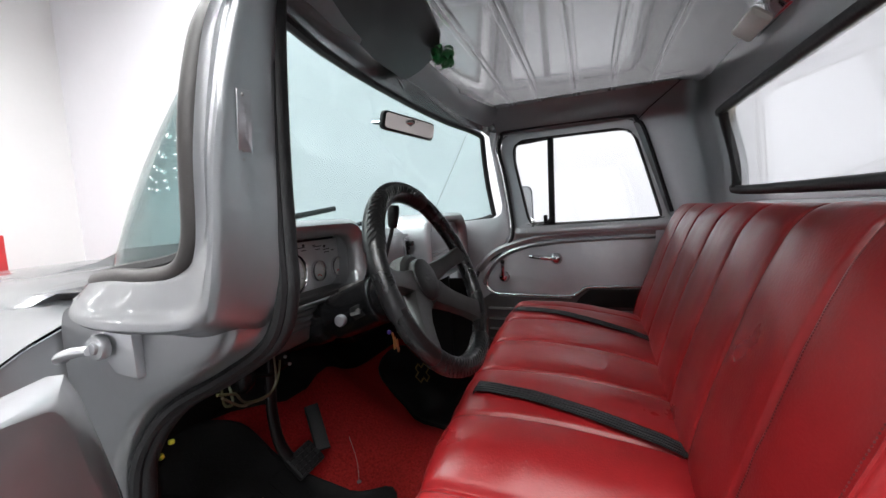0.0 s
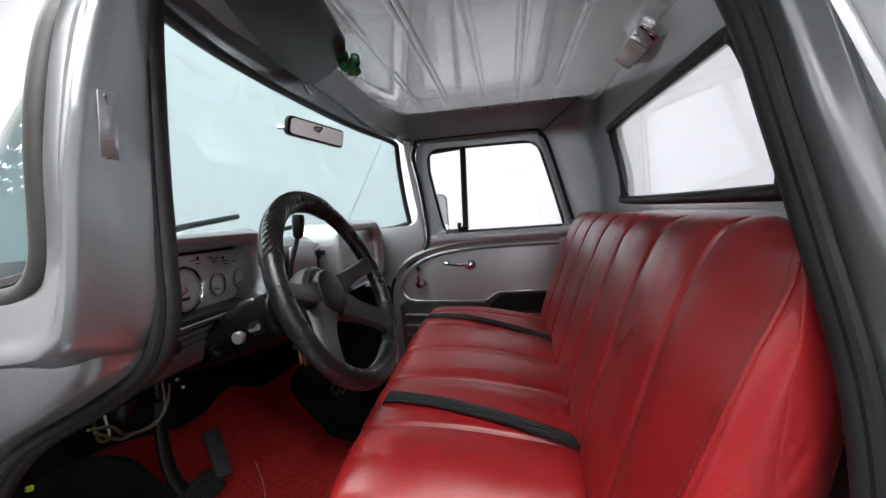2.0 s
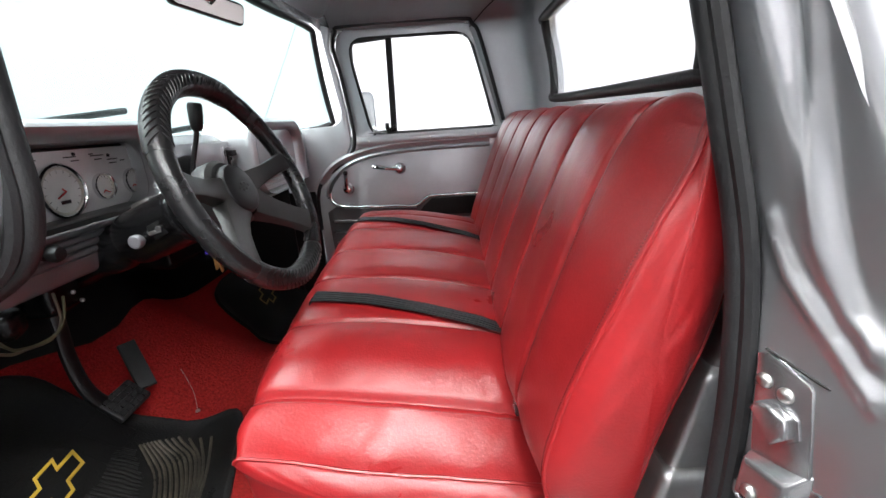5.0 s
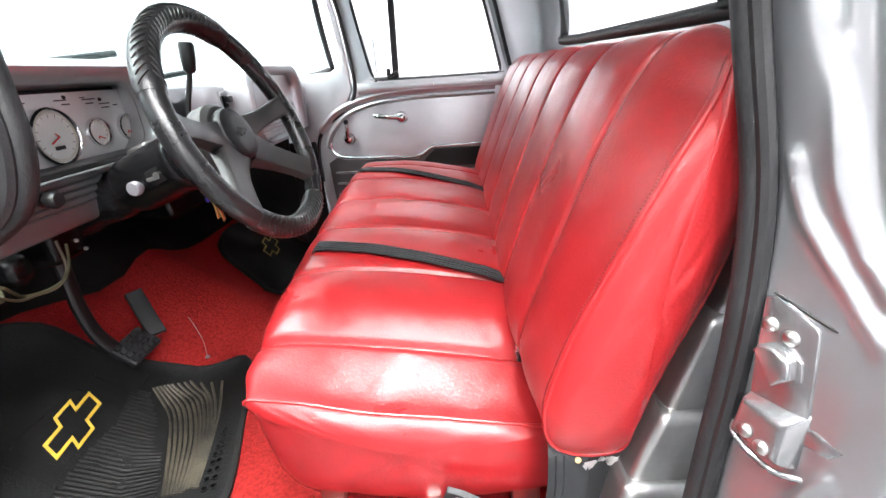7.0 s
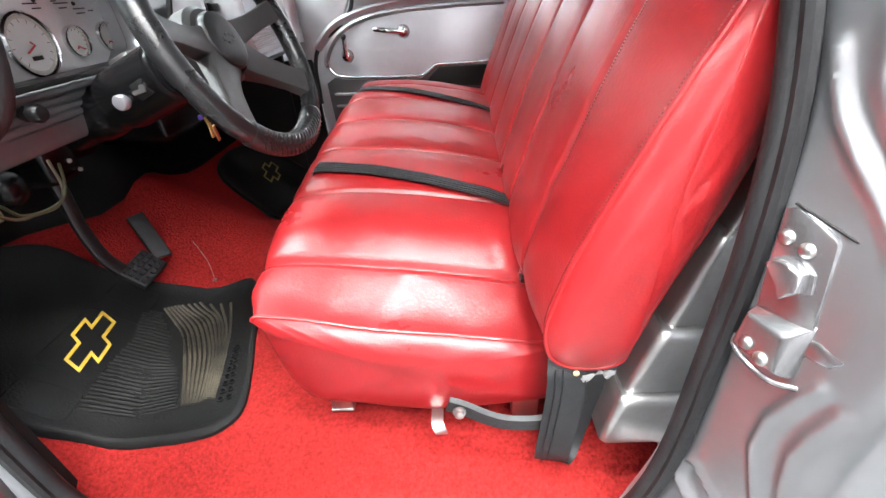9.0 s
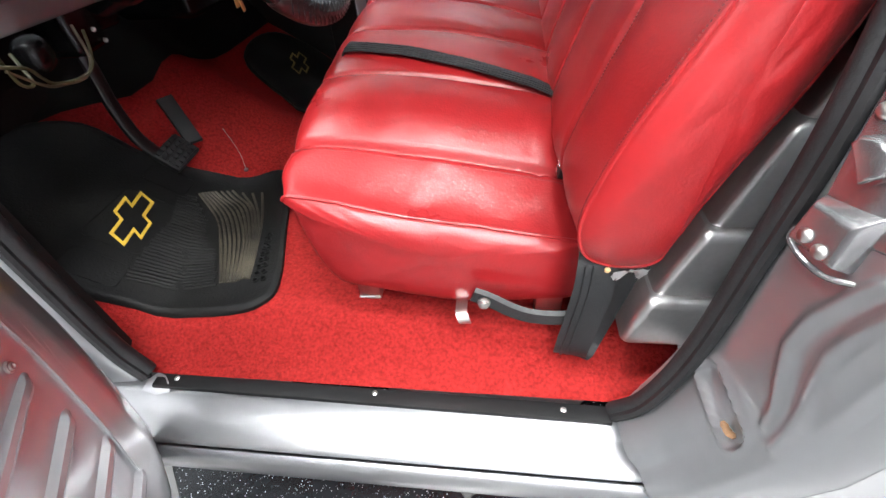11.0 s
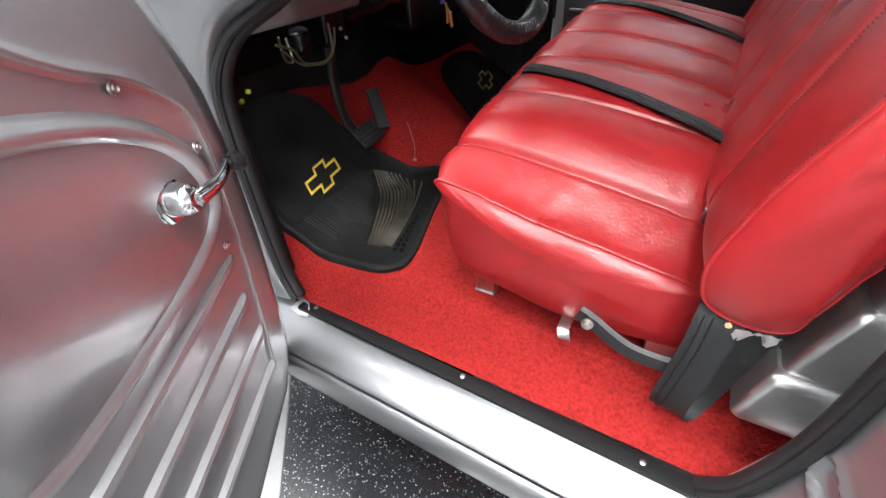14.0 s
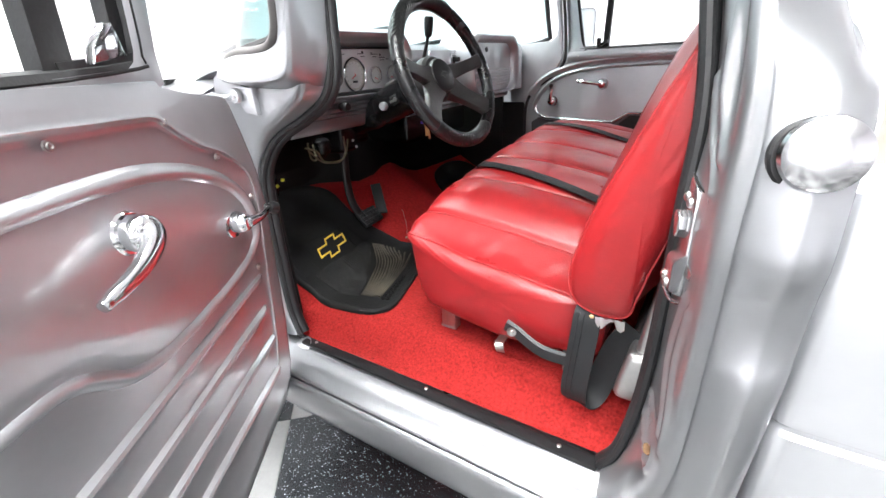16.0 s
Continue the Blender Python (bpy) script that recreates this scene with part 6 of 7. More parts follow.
    part("light_switch", bm, PLASTIC, d, "black pull knob")


dash()


def under_dash():
    """Brackets, pedal box, fuse block and loose wires in the dark under the dash."""
    for nm, c, s, r in (("pedal_box", (-1.10, .46, 1.12), (.10, .10, .12), 8), ("bracket", (-1.02, .30, 1.11), (.05, .06, .06), 20), ("heater_duct", (-1.15, .60, 1.12), (.09, .08, .10), -12), ("heater_box", (-1.16, 1.05, 1.10), (.24, .5, .14), 0), ("fuse_block", (-1.18, .15, 1.05), (.08, .10, .20), 0)):
        bm = bmesh.new()
        box(bm, c, s, Matrix.Rotation(radians(r), 3, "Z"), .022, 4)
        part(nm, bm, COLUMN, TRUCK, "black box under the dash")
    for p in ((-1.052, .49, 1.075), (-1.052, .475, 1.10)):
        bm = bmesh.new()
        lathe(bm, [(.0045, 0), (.0045, .005), (.0025, .007), (0, .007)], Matrix.Translation(p) @ Matrix.Rotation(radians(90), 4, "Y"), 6)
        part("bracket_bolt", bm, STEEL, TRUCK)
    for pts, m in (([(-.96, .18, 1.13), (-.97, .23, 1.11), (-.99, .26, 1.085), (-1.0, .285, 1.065), (-1.0, .33, 1.055), (-1.0, .37, 1.06), (-1.0, .39, 1.085), (-1.0, .40, 1.12)], WIRE_A), ([(-.96, .19, 1.12), (-.98, .25, 1.075), (-1.0, .30, 1.058), (-1.0, .35, 1.052), (-1.005, .385, 1.075), (-1.01, .392, 1.13)], WIRE_B), ([(-.97, .20, 1.14), (-.99, .22, 1.09), (-1.0, .25, 1.08), (-1.03, .27, 1.12)], WIRE_A)):
        bm = bmesh.new()
        tube(bm, smooth_path(pts, 5), .0028, 6)
        part("wire", bm, m, TRUCK, "loose wire hanging under the dash")
    for c, r in (((-1.09, .150, 1.008), 20), ((-1.105, .185, 1.018), -15)):
        bm = bmesh.new()
        box(bm, c, (.008, .011, .010), Matrix.Rotation(radians(r), 3, "X"), .002)
        part("connector", bm, YELLOW, TRUCK, "bright yellow wire connector")
    # brake and accelerator
    bm = bmesh.new()
    tube(bm, smooth_path([(-1.13, .495, 1.14), (-1.12, .488, 1.02), (-1.11, .474, .94), (-1.095, .472, .86), (-1.075, .485, .808), (-1.06, .505, .79)], 5), .018, 10, flat=.7)
    bp = part("brake_pedal", bm, PLASTIC, TRUCK, "black brake pedal with a gridded rubber pad")
    bm = bmesh.new()
    rot = Matrix.Rotation(radians(42), 3, "Y") @ Matrix.Rotation(radians(10), 3, "X")
    c = V((-1.05, .512, .793))
    box(bm, c, (.070, .095, .018), rot, .006)
    for i in range(5):
        for j in range(4):
            box(bm, c + rot @ V((-.024 + j * .016, -.034 + i * .017, .011)), (.010, .012, .007), rot)
    part("pedal_pad", bm, RUBBER, bp, "gridded black rubber pad")["kind"] = "stuff"
    bm = bmesh.new()
    slab(bm, [(-1.123, .616, .884), (-1.098, .648, .886), (-1.018, .584, .788), (-1.044, .552, .790)], V((.008, -.004, .010)), .004)
    part("accelerator_pedal", bm, RUBBER, TRUCK, "long black rubber accelerator pedal")


under_dash()


def floor_mat(name, outline, label, bow, bow_axis, bow_len, gold, group):
    base = V((sum(p[0] for p in outline) / len(outline), sum(p[1] for p in outline) / len(outline), 0))
    t = thing(name, (base.x, base.y, floor_z(base.x, base.y)), label, "floor mat", group)
    loop = smooth_path([(x, y, 0) for x, y in outline], 4, True)
    bm = bmesh.new()
    rings = []
    for k, h in ((1.0, .002), (1.0, .011), (.975, .0150), (.945, .0145), (.93, .0115), (.8, .011), (.6, .011), (.4, .011), (.2, .011)):
        row = []
        for p in loop:
            q = base.lerp(p, k)
            row.append(V((q.x, q.y, floor_z(q.x, q.y) + h)))
        rings.append(row)
    rows = loft(bm, rings, True)
    bm.faces.new(rows[-1])
    part("mat_body", bm, MATRUB, t)
    bx, by = bow
    ax = V((bow_axis[0], bow_axis[1], 0)).normalized()
    ay = V((-ax.y, ax.x, 0))
    L, H = bow_len, bow_len * .45
    shape = [(-.5, -.22), (-.17, -.22), (-.20, -.5), (.14, -.5), (.17, -.22), (.5, -.22), (.5, .22), (.17, .22), (.20, .5), (-.14, .5), (-.17, .22), (-.5, .22)]
    shape = [(a + .28 * b, b) for a, b in shape]
    pts = []
    for a, b in shape:
        q = V((bx, by, 0)) + ax * a * L + ay * b * H
        pts.append(V((q.x, q.y, floor_z(q.x, q.y) + .0125)))
    bm = bmesh.new()
    mid = sum(pts, V()) / len(pts)
    n = len(pts)
    rows = []
    for k, h in ((-1, -.001), (-1, .001), (1, .001), (1, -.001)):
        row = []
        for i in range(n):
            a, b, c2 = pts[i - 1], pts[i], pts[(i + 1) % n]
            u, v = (b - a).normalized(), (c2 - b).normalized()
            o = (u - v)
            turn = u.cross(v).z
            o = (u - v) * (1 if turn > 0 else -1)
            row.append(b + o * (k * bow_len * .026) + V((0, 0, h)))
        rows.append(row)
    loft(bm, rows, True, True)
    part("emblem_outline", bm, gold, t, "gold outlined emblem")
    return t


DM = floor_mat("floor_mat", [(-.70, .215), (-.715, .15), (-.78, .125), (-.94, .112), (-1.06, .098), (-1.17, .125), (-1.27, .20), (-1.33, .31), (-1.335, .42), (-1.26, .51), (-1.12, .505), (-1.0, .535), (-.90, .59), (-.82, .60), (-.755, .40)], "black rubber floor mat with ribs and a gold emblem, dusty", (-1.058, .304), (-.015, .14), .138, GOLD, "rubber floor mats")
# Outline drawn out to the far door; its black stands for shaded carpet there.
floor_mat("floor_mat", [(-.72, .98), (-.70, 1.2), (-.71, 1.47), (-.90, 1.51), (-1.13, 1.50), (-1.19, 1.35), (-1.16, 1.16), (-1.06, 1.07), (-.90, 1.0)], "black rubber floor mat with a dull gold emblem, half in shadow", (-1.03, 1.33), (-.02, .16), .14, DULLGOLD, "rubber floor mats")


def mat_ribs():
    def inside(p, poly):
        c = False
        for i in range(len(poly)):
            a, b = poly[i], poly[i - 1]
            if (a[1] > p[1]) != (b[1] > p[1]) and p[0] < (b[0] - a[0]) * (p[1] - a[1]) / (b[1] - a[1]) + a[0]:
                c = not c
        return c

    def strip(pts, r, bm):
        q = [V((x, y, floor_z(x, y) + .012)) for x, y in pts]
        tube(bm, q, r, 5, flat=.8, up=(0, 0, 1))
    zone = [(-1.03, .421), (-.993, .440), (-.94, .37), (-.895, .30), (-.849, .225), (-.836, .188), (-.932, .162), (-.999, .148), (-1.008, .25), (-1.006, .34)]
    bm = bmesh.new()
    d = V((.965, .262)).normalized()
    for i in range(44):
        # slanting straight ribs
        c = V((-1.07, .085)) + V((-d.y, d.x)) * (i * .0093)
        run = [p for p in (c + d * (k * .006) for k in range(50)) if inside(p, zone)]
        if len(run) > 3:
            strip([run[0], run[len(run) // 2], run[-1]], .0036, bm)
    r1 = part("rib", bm, MATRUB, DM, "fine slanted ribs")
    r1["kind"] = "stuff"
    bm = bmesh.new()
    fan = [(0.0, -.993, .452, -.945, .409, -.898, .330, -.862, .262, -.832, .20), (.45, -.972, .483, -.916, .457, -.853, .361, -.816, .265, -.80, .204),
           (.75, -.945, .519, -.882, .472, -.83, .371, -.801, .284, -.783, .217), (1.0, -.871, .528, -.834, .437, -.814, .376, -.789, .286, -.772, .215)]
    for i in range(12):
        r = interp(fan, i / 11)
        strip([(p.x, p.y) for p in smooth_path([(r[2 * k], r[2 * k + 1], 0) for k in range(5)], 5)], .0036, bm)
    r2 = part("rib", bm, WORN, DM, "curved ribs worn dusty brown")
    r2["kind"] = "stuff"
    bm = bmesh.new()
    for i in range(8):
        for j in range(2):
            x, y = -.755 - j * .002 * i + i * -.0045 + j * .016, .212 + i * .021 + j * .006
            lathe(bm, [(.0075, 0), (.0075, .003), (.005, .003), (.005, 0)], Matrix.Translation((x, y, floor_z(x, y) + .0115)), 8)
    r3 = part("stud", bm, MATRUB, DM, "ring studs along the edge")
    r3["kind"] = "stuff"
    # raised square behind the emblem and two side blocks
    bm = bmesh.new()
    for cx, cy, w, h in ((-1.056, .300, .105, .17), (-1.05, .155, .10, .06), (-1.06, .455, .09, .06)):
        loops = []
        for k, z in ((1.0, .009), (1.0, .0125), (.96, .0125), (.96, .0108)):
            loops.append([V((cx + a * k, cy + b * k, floor_z(cx + a * k, cy + b * k) + z)) for a, b in rrect(w, h, .012, 3)])
        loft(bm, loops, True)
    part("raised_border", bm, MATRUB, DM)


mat_ribs()


# ---- steering ----
def steering():
    tilt, yaw = radians(21.6), radians(-2.9)
    ax = V((math.cos(tilt) * math.cos(yaw), math.cos(tilt) * math.sin(yaw), math.sin(tilt)))
    side = V((0, 0, 1)).cross(ax).normalized()
    up = ax.cross(side)
    c = V((-.586, .405, 1.318))
    m = Matrix((side, up, ax)).transposed().to_4x4()
    m.translation = c
    mh = m.copy()
    mh.translation = c - ax * .036
    R = .192

    def rim(a, ph, rad):
        return m @ V(((R + rad * math.cos(ph)) * math.cos(a), (R + rad * math.cos(ph)) * math.sin(a), rad * math.sin(ph)))
    bm = bmesh.new()
    tube(bm, [rim(2 * math.pi * i / 96, 0, 0) for i in range(96)], .0182, 16, True)
    w = part("steering_wheel", bm, RIM, TRUCK, "black four-spoke steering wheel with laced leather grips")
    # two leather grips, each a sleeve with a herringbone of raised strands
    for a0, a1 in ((60, 158), (224, 300)):
        bm = bmesh.new()
        k = 28
        angs = [radians(a0 + (a1 - a0) * i / k) for i in range(k + 1)]
        tube(bm, [rim(a, 0, 0) for a in angs], [.0188 if i in (0, k) else .0202 for i in range(k + 1)], 16)
        g = part("grip", bm, LEATHER, w, "laced black leather grip")
        bm = bmesh.new()
        a = a0 + 4
        while a < a1 - 5:
            for s in (-1, 1):
                for base in (radians(62), radians(-118)):
                    row = [rim(radians(a + 5.0 * q), base + s * radians(6 + 52 * q), .0202 + .0008 * math.sin(math.pi * q)) for q in (0, .3, .7, 1)]
                    tube(bm, row, [.0008, .0017, .0017, .0008], 6)
            a += 3.6
        part("lacing", bm, LEATHER, g, "herringbone leather lacing")["kind"] = "stuff"
    bm = bmesh.new()
    lathe(bm, [(.048, -.055), (.060, -.045), (.066, -.03), (.064, -.004), (.056, .004), (.0, .006)], mh, 32)
    hub = part("hub", bm, SPOKE, w, "round worn dark grey hub")
    bm = bmesh.new()
    lathe(bm, [(.046, .0), (.048, .006), (.048, .014), (.045, .020), (.038, .0225), (.02, .0235), (.0, .0235)], mh, 36)
    part("horn_cap", bm, PLASTIC, hub, "round black horn cap with a faint emblem")
    bm = bmesh.new()
    shape = [(-.5, -.22), (-.17, -.22), (-.20, -.5), (.14, -.5), (.17, -.22), (.5, -.22), (.44, .22), (.17, .22), (.20, .5), (-.14, .5), (-.17, .22), (-.44, .22)]
    q = [mh @ V((a * .034, b * .016, .0237)) for a, b in shape]
    tube(bm, q, .0010, 4, True)
    part("emblem_outline", bm, SPOKE, hub)
    for ang, wid in ((8, .040), (172, .040), (220, .056), (320, .056)):
        a = radians(ang)
        d, p = V((math.cos(a), math.sin(a), 0)), V((-math.sin(a), math.cos(a), 0))
        rings = []
        for r, ww, h, th in ((.040, wid * 1.25, -.040, .020), (.070, wid * 1.05, -.034, .016), (.10, wid * .9, -.025, .013), (.14, wid * .85, -.012, .012), (.172, wid * .95, -.002, .012), (.186, wid * 1.15, .0, .012)):
            o = d * r + V((0, 0, h))
            rings.append([m @ (o + p * (ww * u) + V((0, 0, th * v))) for u, v in ((-.5, -.7), (.5, -.7), (.5, .6), (.46, .9), (.38, 1), (-.38, 1), (-.46, .9), (-.5, .6))])
        bm = bmesh.new()
        loft(bm, rings, True, False, True)
        part("spoke", bm, SPOKE, w, "dark grey moulded spoke")
    # column shroud
    bm = bmesh.new()
    p0, p1 = c - ax * .075, V((-.985, .455, 1.168))
    cd = (p1 - p0).normalized()
    prof = ((0, .036), (.012, .044), (.04, .047), (.058, .048), (.061, .054), (.068, .0565), (.075, .055), (.13, .055), (.195, .054), (.207, .051), (.212, .044), (.235, .043), (.240, .046), (.25, .048), (.285, .048), (.295, .044), (.36, .040))
    tube(bm, [p0 + cd * t for t, r in prof], [r for t, r in prof], 28)
    col = part("steering_column", bm, COLUMN, TRUCK, "thick black steering column")
    bm = bmesh.new()
    box(bm, (-.805, .440, 1.290), (.045, .055, .016), Matrix.Rotation(radians(-20), 3, "Y"), .006, 2)
    part("shift_collar", bm, STEEL, col, "worn bare metal shift collar")
    bm = bmesh.new()
    box(bm, (-.753, .3690, 1.249), (.030, .006, .028), Matrix.Rotation(radians(-24), 3, "Y"), .002)
    part("switch_slot", bm, DARK, col, "dark slot in the column shroud")
    bm = bmesh.new()
    box(bm, (-.757, .3650, 1.246), (.024, .006, .007), Matrix.Rotation(radians(-14), 3, "Y"), .002)
    lathe(bm, [(.005, 0), (.005, .005), (0, .006)], Matrix.Translation((-.749, .367, 1.252)) @ Matrix.Rotation(radians(90), 4, "X"), 10)
    part("switch_lever", bm, STEEL, col, "worn steel switch stub")
    bm = bmesh.new()
    m2 = Matrix.Translation((-.789, .378, 1.232)) @ Matrix.Rotation(radians(90), 4, "X")
    lathe(bm, [(.006, 0), (.006, .012), (.0115, .014), (.0128, .018), (.0128, .025), (.011, .028), (0, .029)], m2, 22)
    part("column_knob", bm, LIFTED, col, "bright round column knob")
    bm = bmesh.new()
    tube(bm, smooth_path([(-.80, .52, 1.27), (-.775, .545, 1.30), (-.768, .552, 1.35), (-.752, .556, 1.40), (-.742, .556, 1.435)], 4), .0055, 8)
    sh = part("shift_lever", bm, PLASTIC, col, "slim black shift lever")
    bm = bmesh.new()
    dd = V((.12, .0, 1)).normalized().to_track_quat("Z", "Y").to_matrix().to_4x4()
    lathe(bm, [(.008, 0), (.012, .006), (.0145, .03), (.0150, .052), (.012, .058), (0, .059)], Matrix.Translation((-.745, .556, 1.418)) @ dd, 16)
    part("shift_knob", bm, PLASTIC, sh, "black plastic shift knob")
    # ignition keys
    bm = bmesh.new()
    tube(bm, [(-.742, .50, 1.165), (-.740, .502, 1.150)], .003, 6)
    box(bm, (-.739, .503, 1.138), (.003, .012, .03), None, .001)
    box(bm, (-.735, .511, 1.130), (.003, .010, .034), Matrix.Rotation(radians(14), 3, "X"), .001)
    keys = part("key", bm, mat("brass_key", (.6, .42, .18), .3, 1.0, .2, 30.0), col, "brass keys hanging in the ignition")
    bm = bmesh.new()
    box(bm, (-.747, .494, 1.168), (.008, .010, .010), None, .003)
    part("key_head", bm, mat("blue_key_head", (.08, .05, .55), .4), col, "blue plastic key head")


steering()


# ---- roof fittings, glass fittings ----
def fittings():
    # inside mirror
    a, b = V((-.833, .712, 1.738)), V((-.747, .884, 1.716))
    d = (b - a).normalized()
    n = V((.86, -.43, -.18)).normalized()
    u = d.cross(n).normalized()
    if u.z < 0:
        u = -u
    n = u.cross(d)
    c = (a + b) / 2 + V((0, 0, -.008))
    bm = bmesh.new()
    poly = [c + d * x + u * y for x, y in rrect(.20, .055, .014, 4)]
    slab(bm, poly, n * -.018, .004)
    mr = part("mirror", bm, PLASTIC, TRUCK, "inside rear-view mirror in a dark frame")
    side = -1 if n.dot(V((-.22, -.4, 1.44)) - c) < 0 else 1
    bm = bmesh.new()
    slab(bm, [c + n * (.0015 if side > 0 else -.0205) + d * x + u * y for x, y in rrect(.186, .043, .010, 4)], n * (.0015 * side))
    part("mirror_glass", bm, mat("rear_mirror_face", (.62, .56, .53), .06, 1.0, .05, 5.0), mr, "mirror glass reflecting the cab")
    bm = bmesh.new()
    tube(bm, [c - n * .015, c - n * .04 + V((0, 0, .012)), V((-.90, .80, 1.745))], .006, 8)
    part("mirror_stalk", bm, CHROME, mr)
    # driver visor, folded up
    bm = bmesh.new()
    slab(bm, [(-.79, .16, 1.822), (-.788, .66, 1.827), (-.783, .705, 1.829), (-.768, .735, 1.832), (-.742, .743, 1.838), (-.70, .728, 1.847), (-.66, .70, 1.857), (-.62, .655, 1.865), (-.59, .58, 1.868), (-.565, .40, 1.868), (-.55, .26, 1.868), (-.58, .16, 1.862)], (0, 0, .014), .005)
    v = part("sun_visor", bm, VISOR, TRUCK, "dark grey sun visor folded against the roof")
    bm = bmesh.new()
    tube(bm, [(-.775, .22, 1.835), (-.765, .68, 1.842), (-.775, .76, 1.82)], .005, 8)
    part("visor_rod", bm, CHROME, v)
    # green ribbon bow hanging from the visor
    bow = thing("ribbon_bow", (-.612, .655, 1.845), "small crumpled green ribbon bow clipped to the sun visor", "ribbon bow")
    rnd = random.Random(4)
    for k in range(26):
        th, ph = rnd.uniform(0, 2 * math.pi), rnd.uniform(-1.2, .9)
        o = V((-.612, .655, 1.845))
        dd = V((math.cos(th) * math.cos(ph), math.sin(th) * math.cos(ph), math.sin(ph)))
        q = dd.cross(V((.3, .4, .8))).normalized()
        r = rnd.uniform(.022, .036)
        pts = [o, o + dd * r * .6 + q * r * .35, o + dd * r, o + dd * r * .8 - q * r * .35, o + dd * r * .2]
        bm = bmesh.new()
        ribbon(bm, smooth_path(pts, 3), dd.cross(q), .012, .0008)
        part("loop", bm, GREEN, bow)
    bm = bmesh.new()
    tube(bm, [(-.612, .655, 1.85), (-.618, .65, 1.868)], .004, 6)
    part("clip", bm, PLASTIC, bow)
    # dome lamp on the rear header
    rot = Matrix.Rotation(radians(38), 3, "Y")
    bm = bmesh.new()
    box(bm, (.112, .755, 1.842), (.062, .20, .03), rot, .010)
    dl = part("dome_light", bm, CHROME, TRUCK, "chrome dome light with a frosted lens, unlit")
    bm = bmesh.new()
    box(bm, V((.112, .80, 1.842)) + rot @ V((-.004, 0, -.016)), (.052, .135, .022), rot, .009)
    part("lens", bm, LENS, dl, "frosted off-white lens")
    # antenna and wipers outside
    bm = bmesh.new()
    tube(bm, [(-1.06, 1.62, 1.30), (-1.04, 1.66, 1.46), (-.90, 1.70, 1.74), (-.80, 1.73, 1.95)], .0022, 6)
    part("antenna", bm, STEEL, TRUCK, "thin whip antenna")
    for pts in ([(-1.225, .45, 1.425), (-1.225, .62, 1.450), (-1.215, .80, 1.475), (-1.20, 1.0, 1.497)], [(-1.215, 1.08, 1.415), (-1.215, 1.22, 1.43), (-1.185, 1.36, 1.445)]):
        bm = bmesh.new()
        tube(bm, pts, .006, 6, flat=1.6)
        wp = part("wiper", bm, PLASTIC, TRUCK, "dark wiper blade resting on the glass")
        bm = bmesh.new()
        tube(bm, [V(pts[0]) + V((-.02, -.05, -.03)), V(pts[1]) + V((-.012, 0, .008)), V(pts[2]) + V((-.008, 0, .006))], .004, 6)
        part("wiper_arm", bm, CHROME, wp)


fittings()


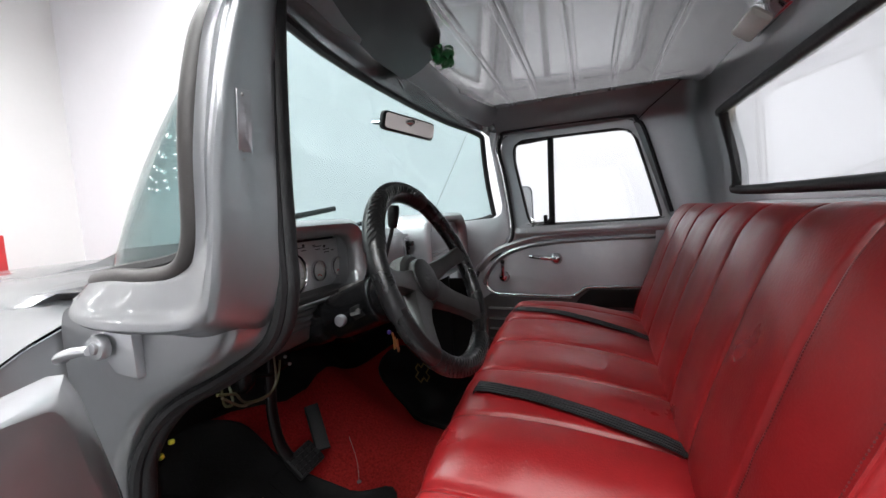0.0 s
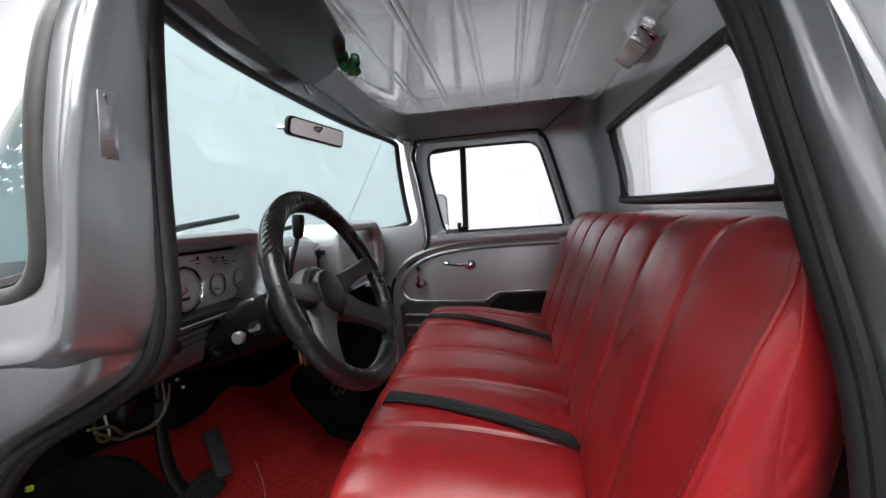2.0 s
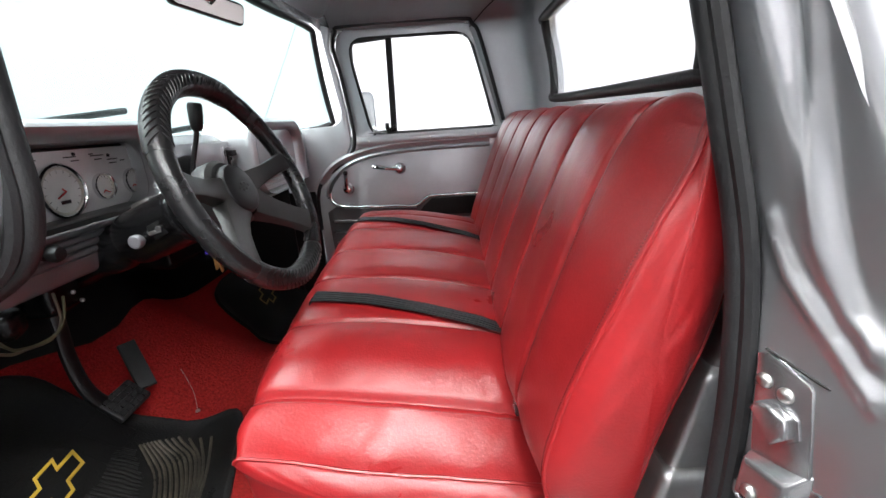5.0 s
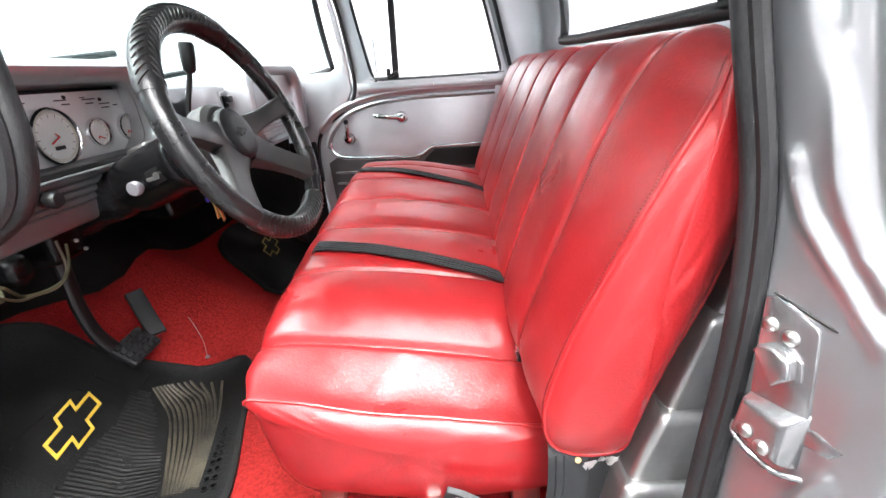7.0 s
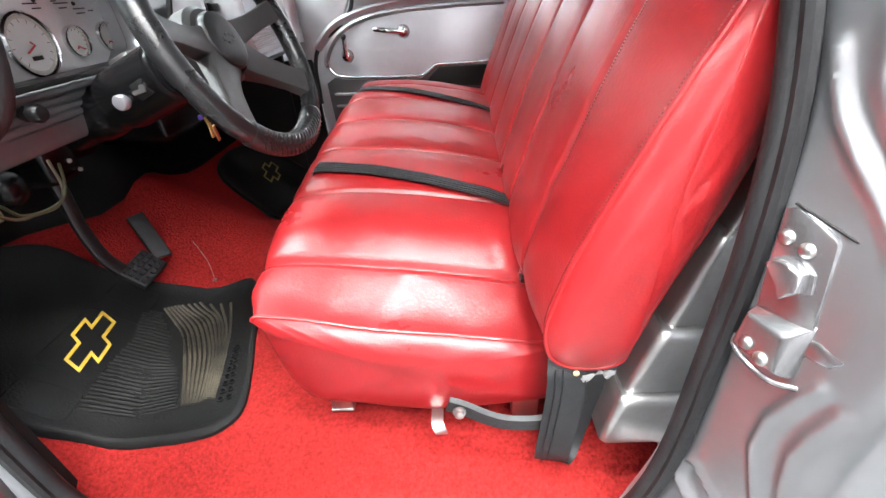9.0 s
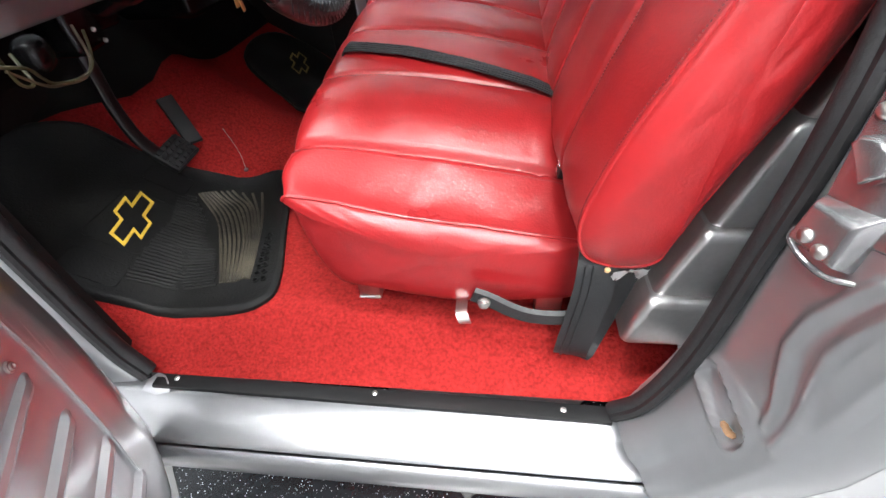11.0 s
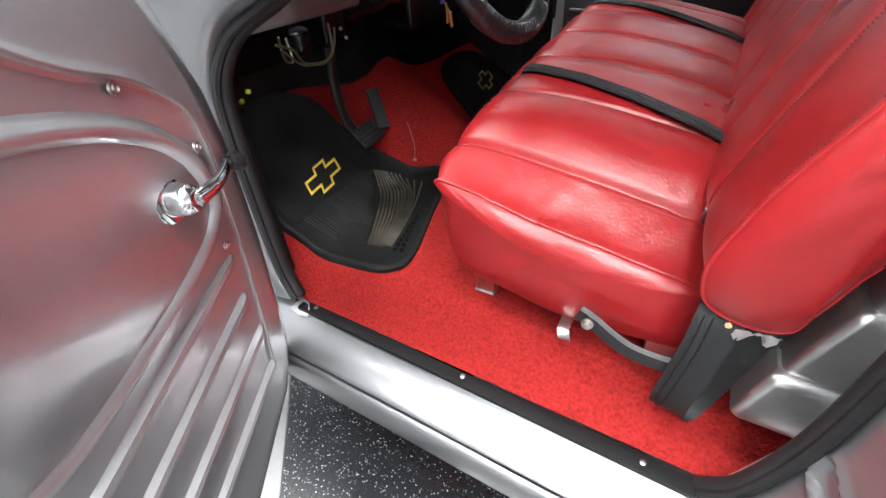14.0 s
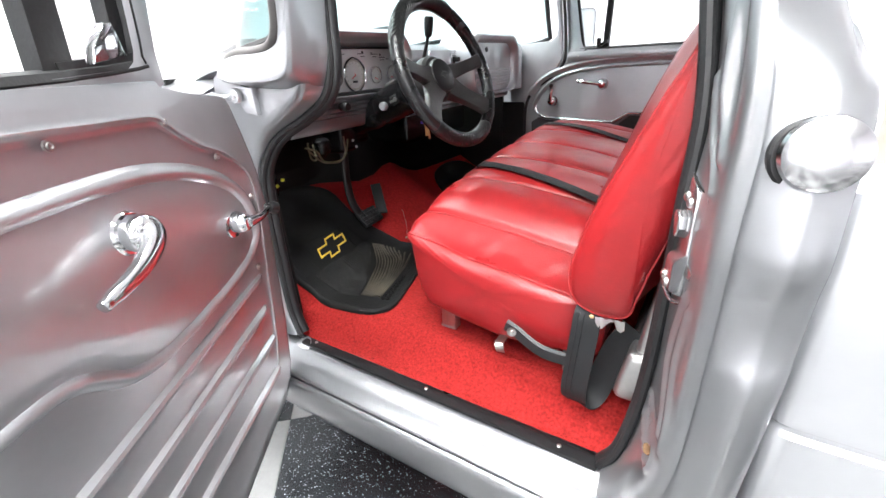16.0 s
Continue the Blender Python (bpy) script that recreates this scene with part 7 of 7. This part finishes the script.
def small_marks():
    # identification plate and screws on the windshield pillar
    out = V((.98, .10, -.15)).normalized()
    a, e, g, h = V((-.664, -.004, 1.609)), V((-.6655, .020, 1.611)), V((-.6765, .024, 1.538)), V((-.6745, .0, 1.539))
    bm = bmesh.new()
    slab(bm, [p + out * .001 for p in (a, e, g, h)], out * .0022, .0006)
    pl = part("plate", bm, SILVER, TRUCK, "small silver plate riveted to the pillar")
    mid = (a + e + g + h) / 4
    up = ((a + e) - (g + h)).normalized()
    for k in range(7):
        bm = bmesh.new()
        box(bm, mid + out * .0031 + up * (.022 - k * .006), (.0005, .006, .0028), None, .0002)
        part("stamped_mark", bm, SILVER, pl)
    rq = out.to_track_quat("Z", "Y").to_matrix().to_4x4()
    for p in (V((-.665, .005, 1.604)), V((-.675, .008, 1.539)), V((-.677, .008, 1.528)), V((-.6785, .012, 1.497))):
        bm = bmesh.new()
        lathe(bm, [(.0022, 0), (.0020, .002), (0, .0028)], Matrix.Translation(p + out * .002) @ rq, 10)
        part("rivet", bm, STEEL, pl, "small rivet")
    bm = bmesh.new()
    lathe(bm, [(.006, 0), (.006, .004), (0, .005)], Matrix.Translation((-.938, .597, floor_z(-.938, .597) + .008)), 8)
    part("carpet_screw", bm, STEEL, TRUCK, "small screw through the carpet")
    bm = bmesh.new()
    tube(bm, smooth_path([(-.938, .597, floor_z(-.938, .597) + .012), (-.96, .63, floor_z(-.96, .63) + .014), (-1.0, .66, floor_z(-1.0, .66) + .014)], 4), .0005, 4)
    part("loose_thread", bm, mat("pale_thread", (.5, .45, .4), .7), TRUCK, "pale loose thread on the carpet")
    # red cabinet far along the wall
    cx, cy = -8.3, 2.8
    cab = thing("tool_cabinet", (cx, cy, GZ), "bright red tool cabinet against the far wall", "tool cabinet")
    bm = bmesh.new()
    box(bm, (cx, cy, GZ + .74), (.9, .6, 1.48), None, .02)
    part("carcass", bm, REDCAB, cab)
    for i in range(5):
        bm = bmesh.new()
        box(bm, (cx, cy - .31, GZ + .25 + i * .27), (.84, .02, .235), None, .008)
        dr = part("drawer", bm, REDCAB, cab)
        bm = bmesh.new()
        tube(bm, [(cx - .3, cy - .335, GZ + .30 + i * .27), (cx + .3, cy - .335, GZ + .30 + i * .27)], .008, 6)
        part("drawer_pull", bm, CHROME, dr, "chrome drawer pull")


small_marks()


# ---- floor tiles ----
def floor_tiles():
    s = .60
    g = .003
    turn = radians(41.7)
    ux, uy = math.cos(turn), math.sin(turn)
    me = {}
    for key, m in (("b", TILE_B), ("g", TILE_G)):
        bm = bmesh.new()
        box(bm, (0, 0, 0), (s - g, s - g, .012))
        k = bpy.data.meshes.new("tile")
        bm.to_mesh(k)
        bm.free()
        k.materials.append(m)
        me[key] = k
    for i in range(-14, 15):
        for j in range(-14, 15):
            x = -.70 + (i * ux - j * uy) * s
            y = -.012 + (i * uy + j * ux) * s
            if abs(x + .6) > 3.4 or y < -4.4 or y > 2.2:
                continue
            ob = new("tile", me["b" if (i + j) % 2 == 0 else "g"])
            ob.parent = FLOOR
            ob.location = (x, y, GZ - .006)
            ob.rotation_euler = (0, 0, turn)


floor_tiles()
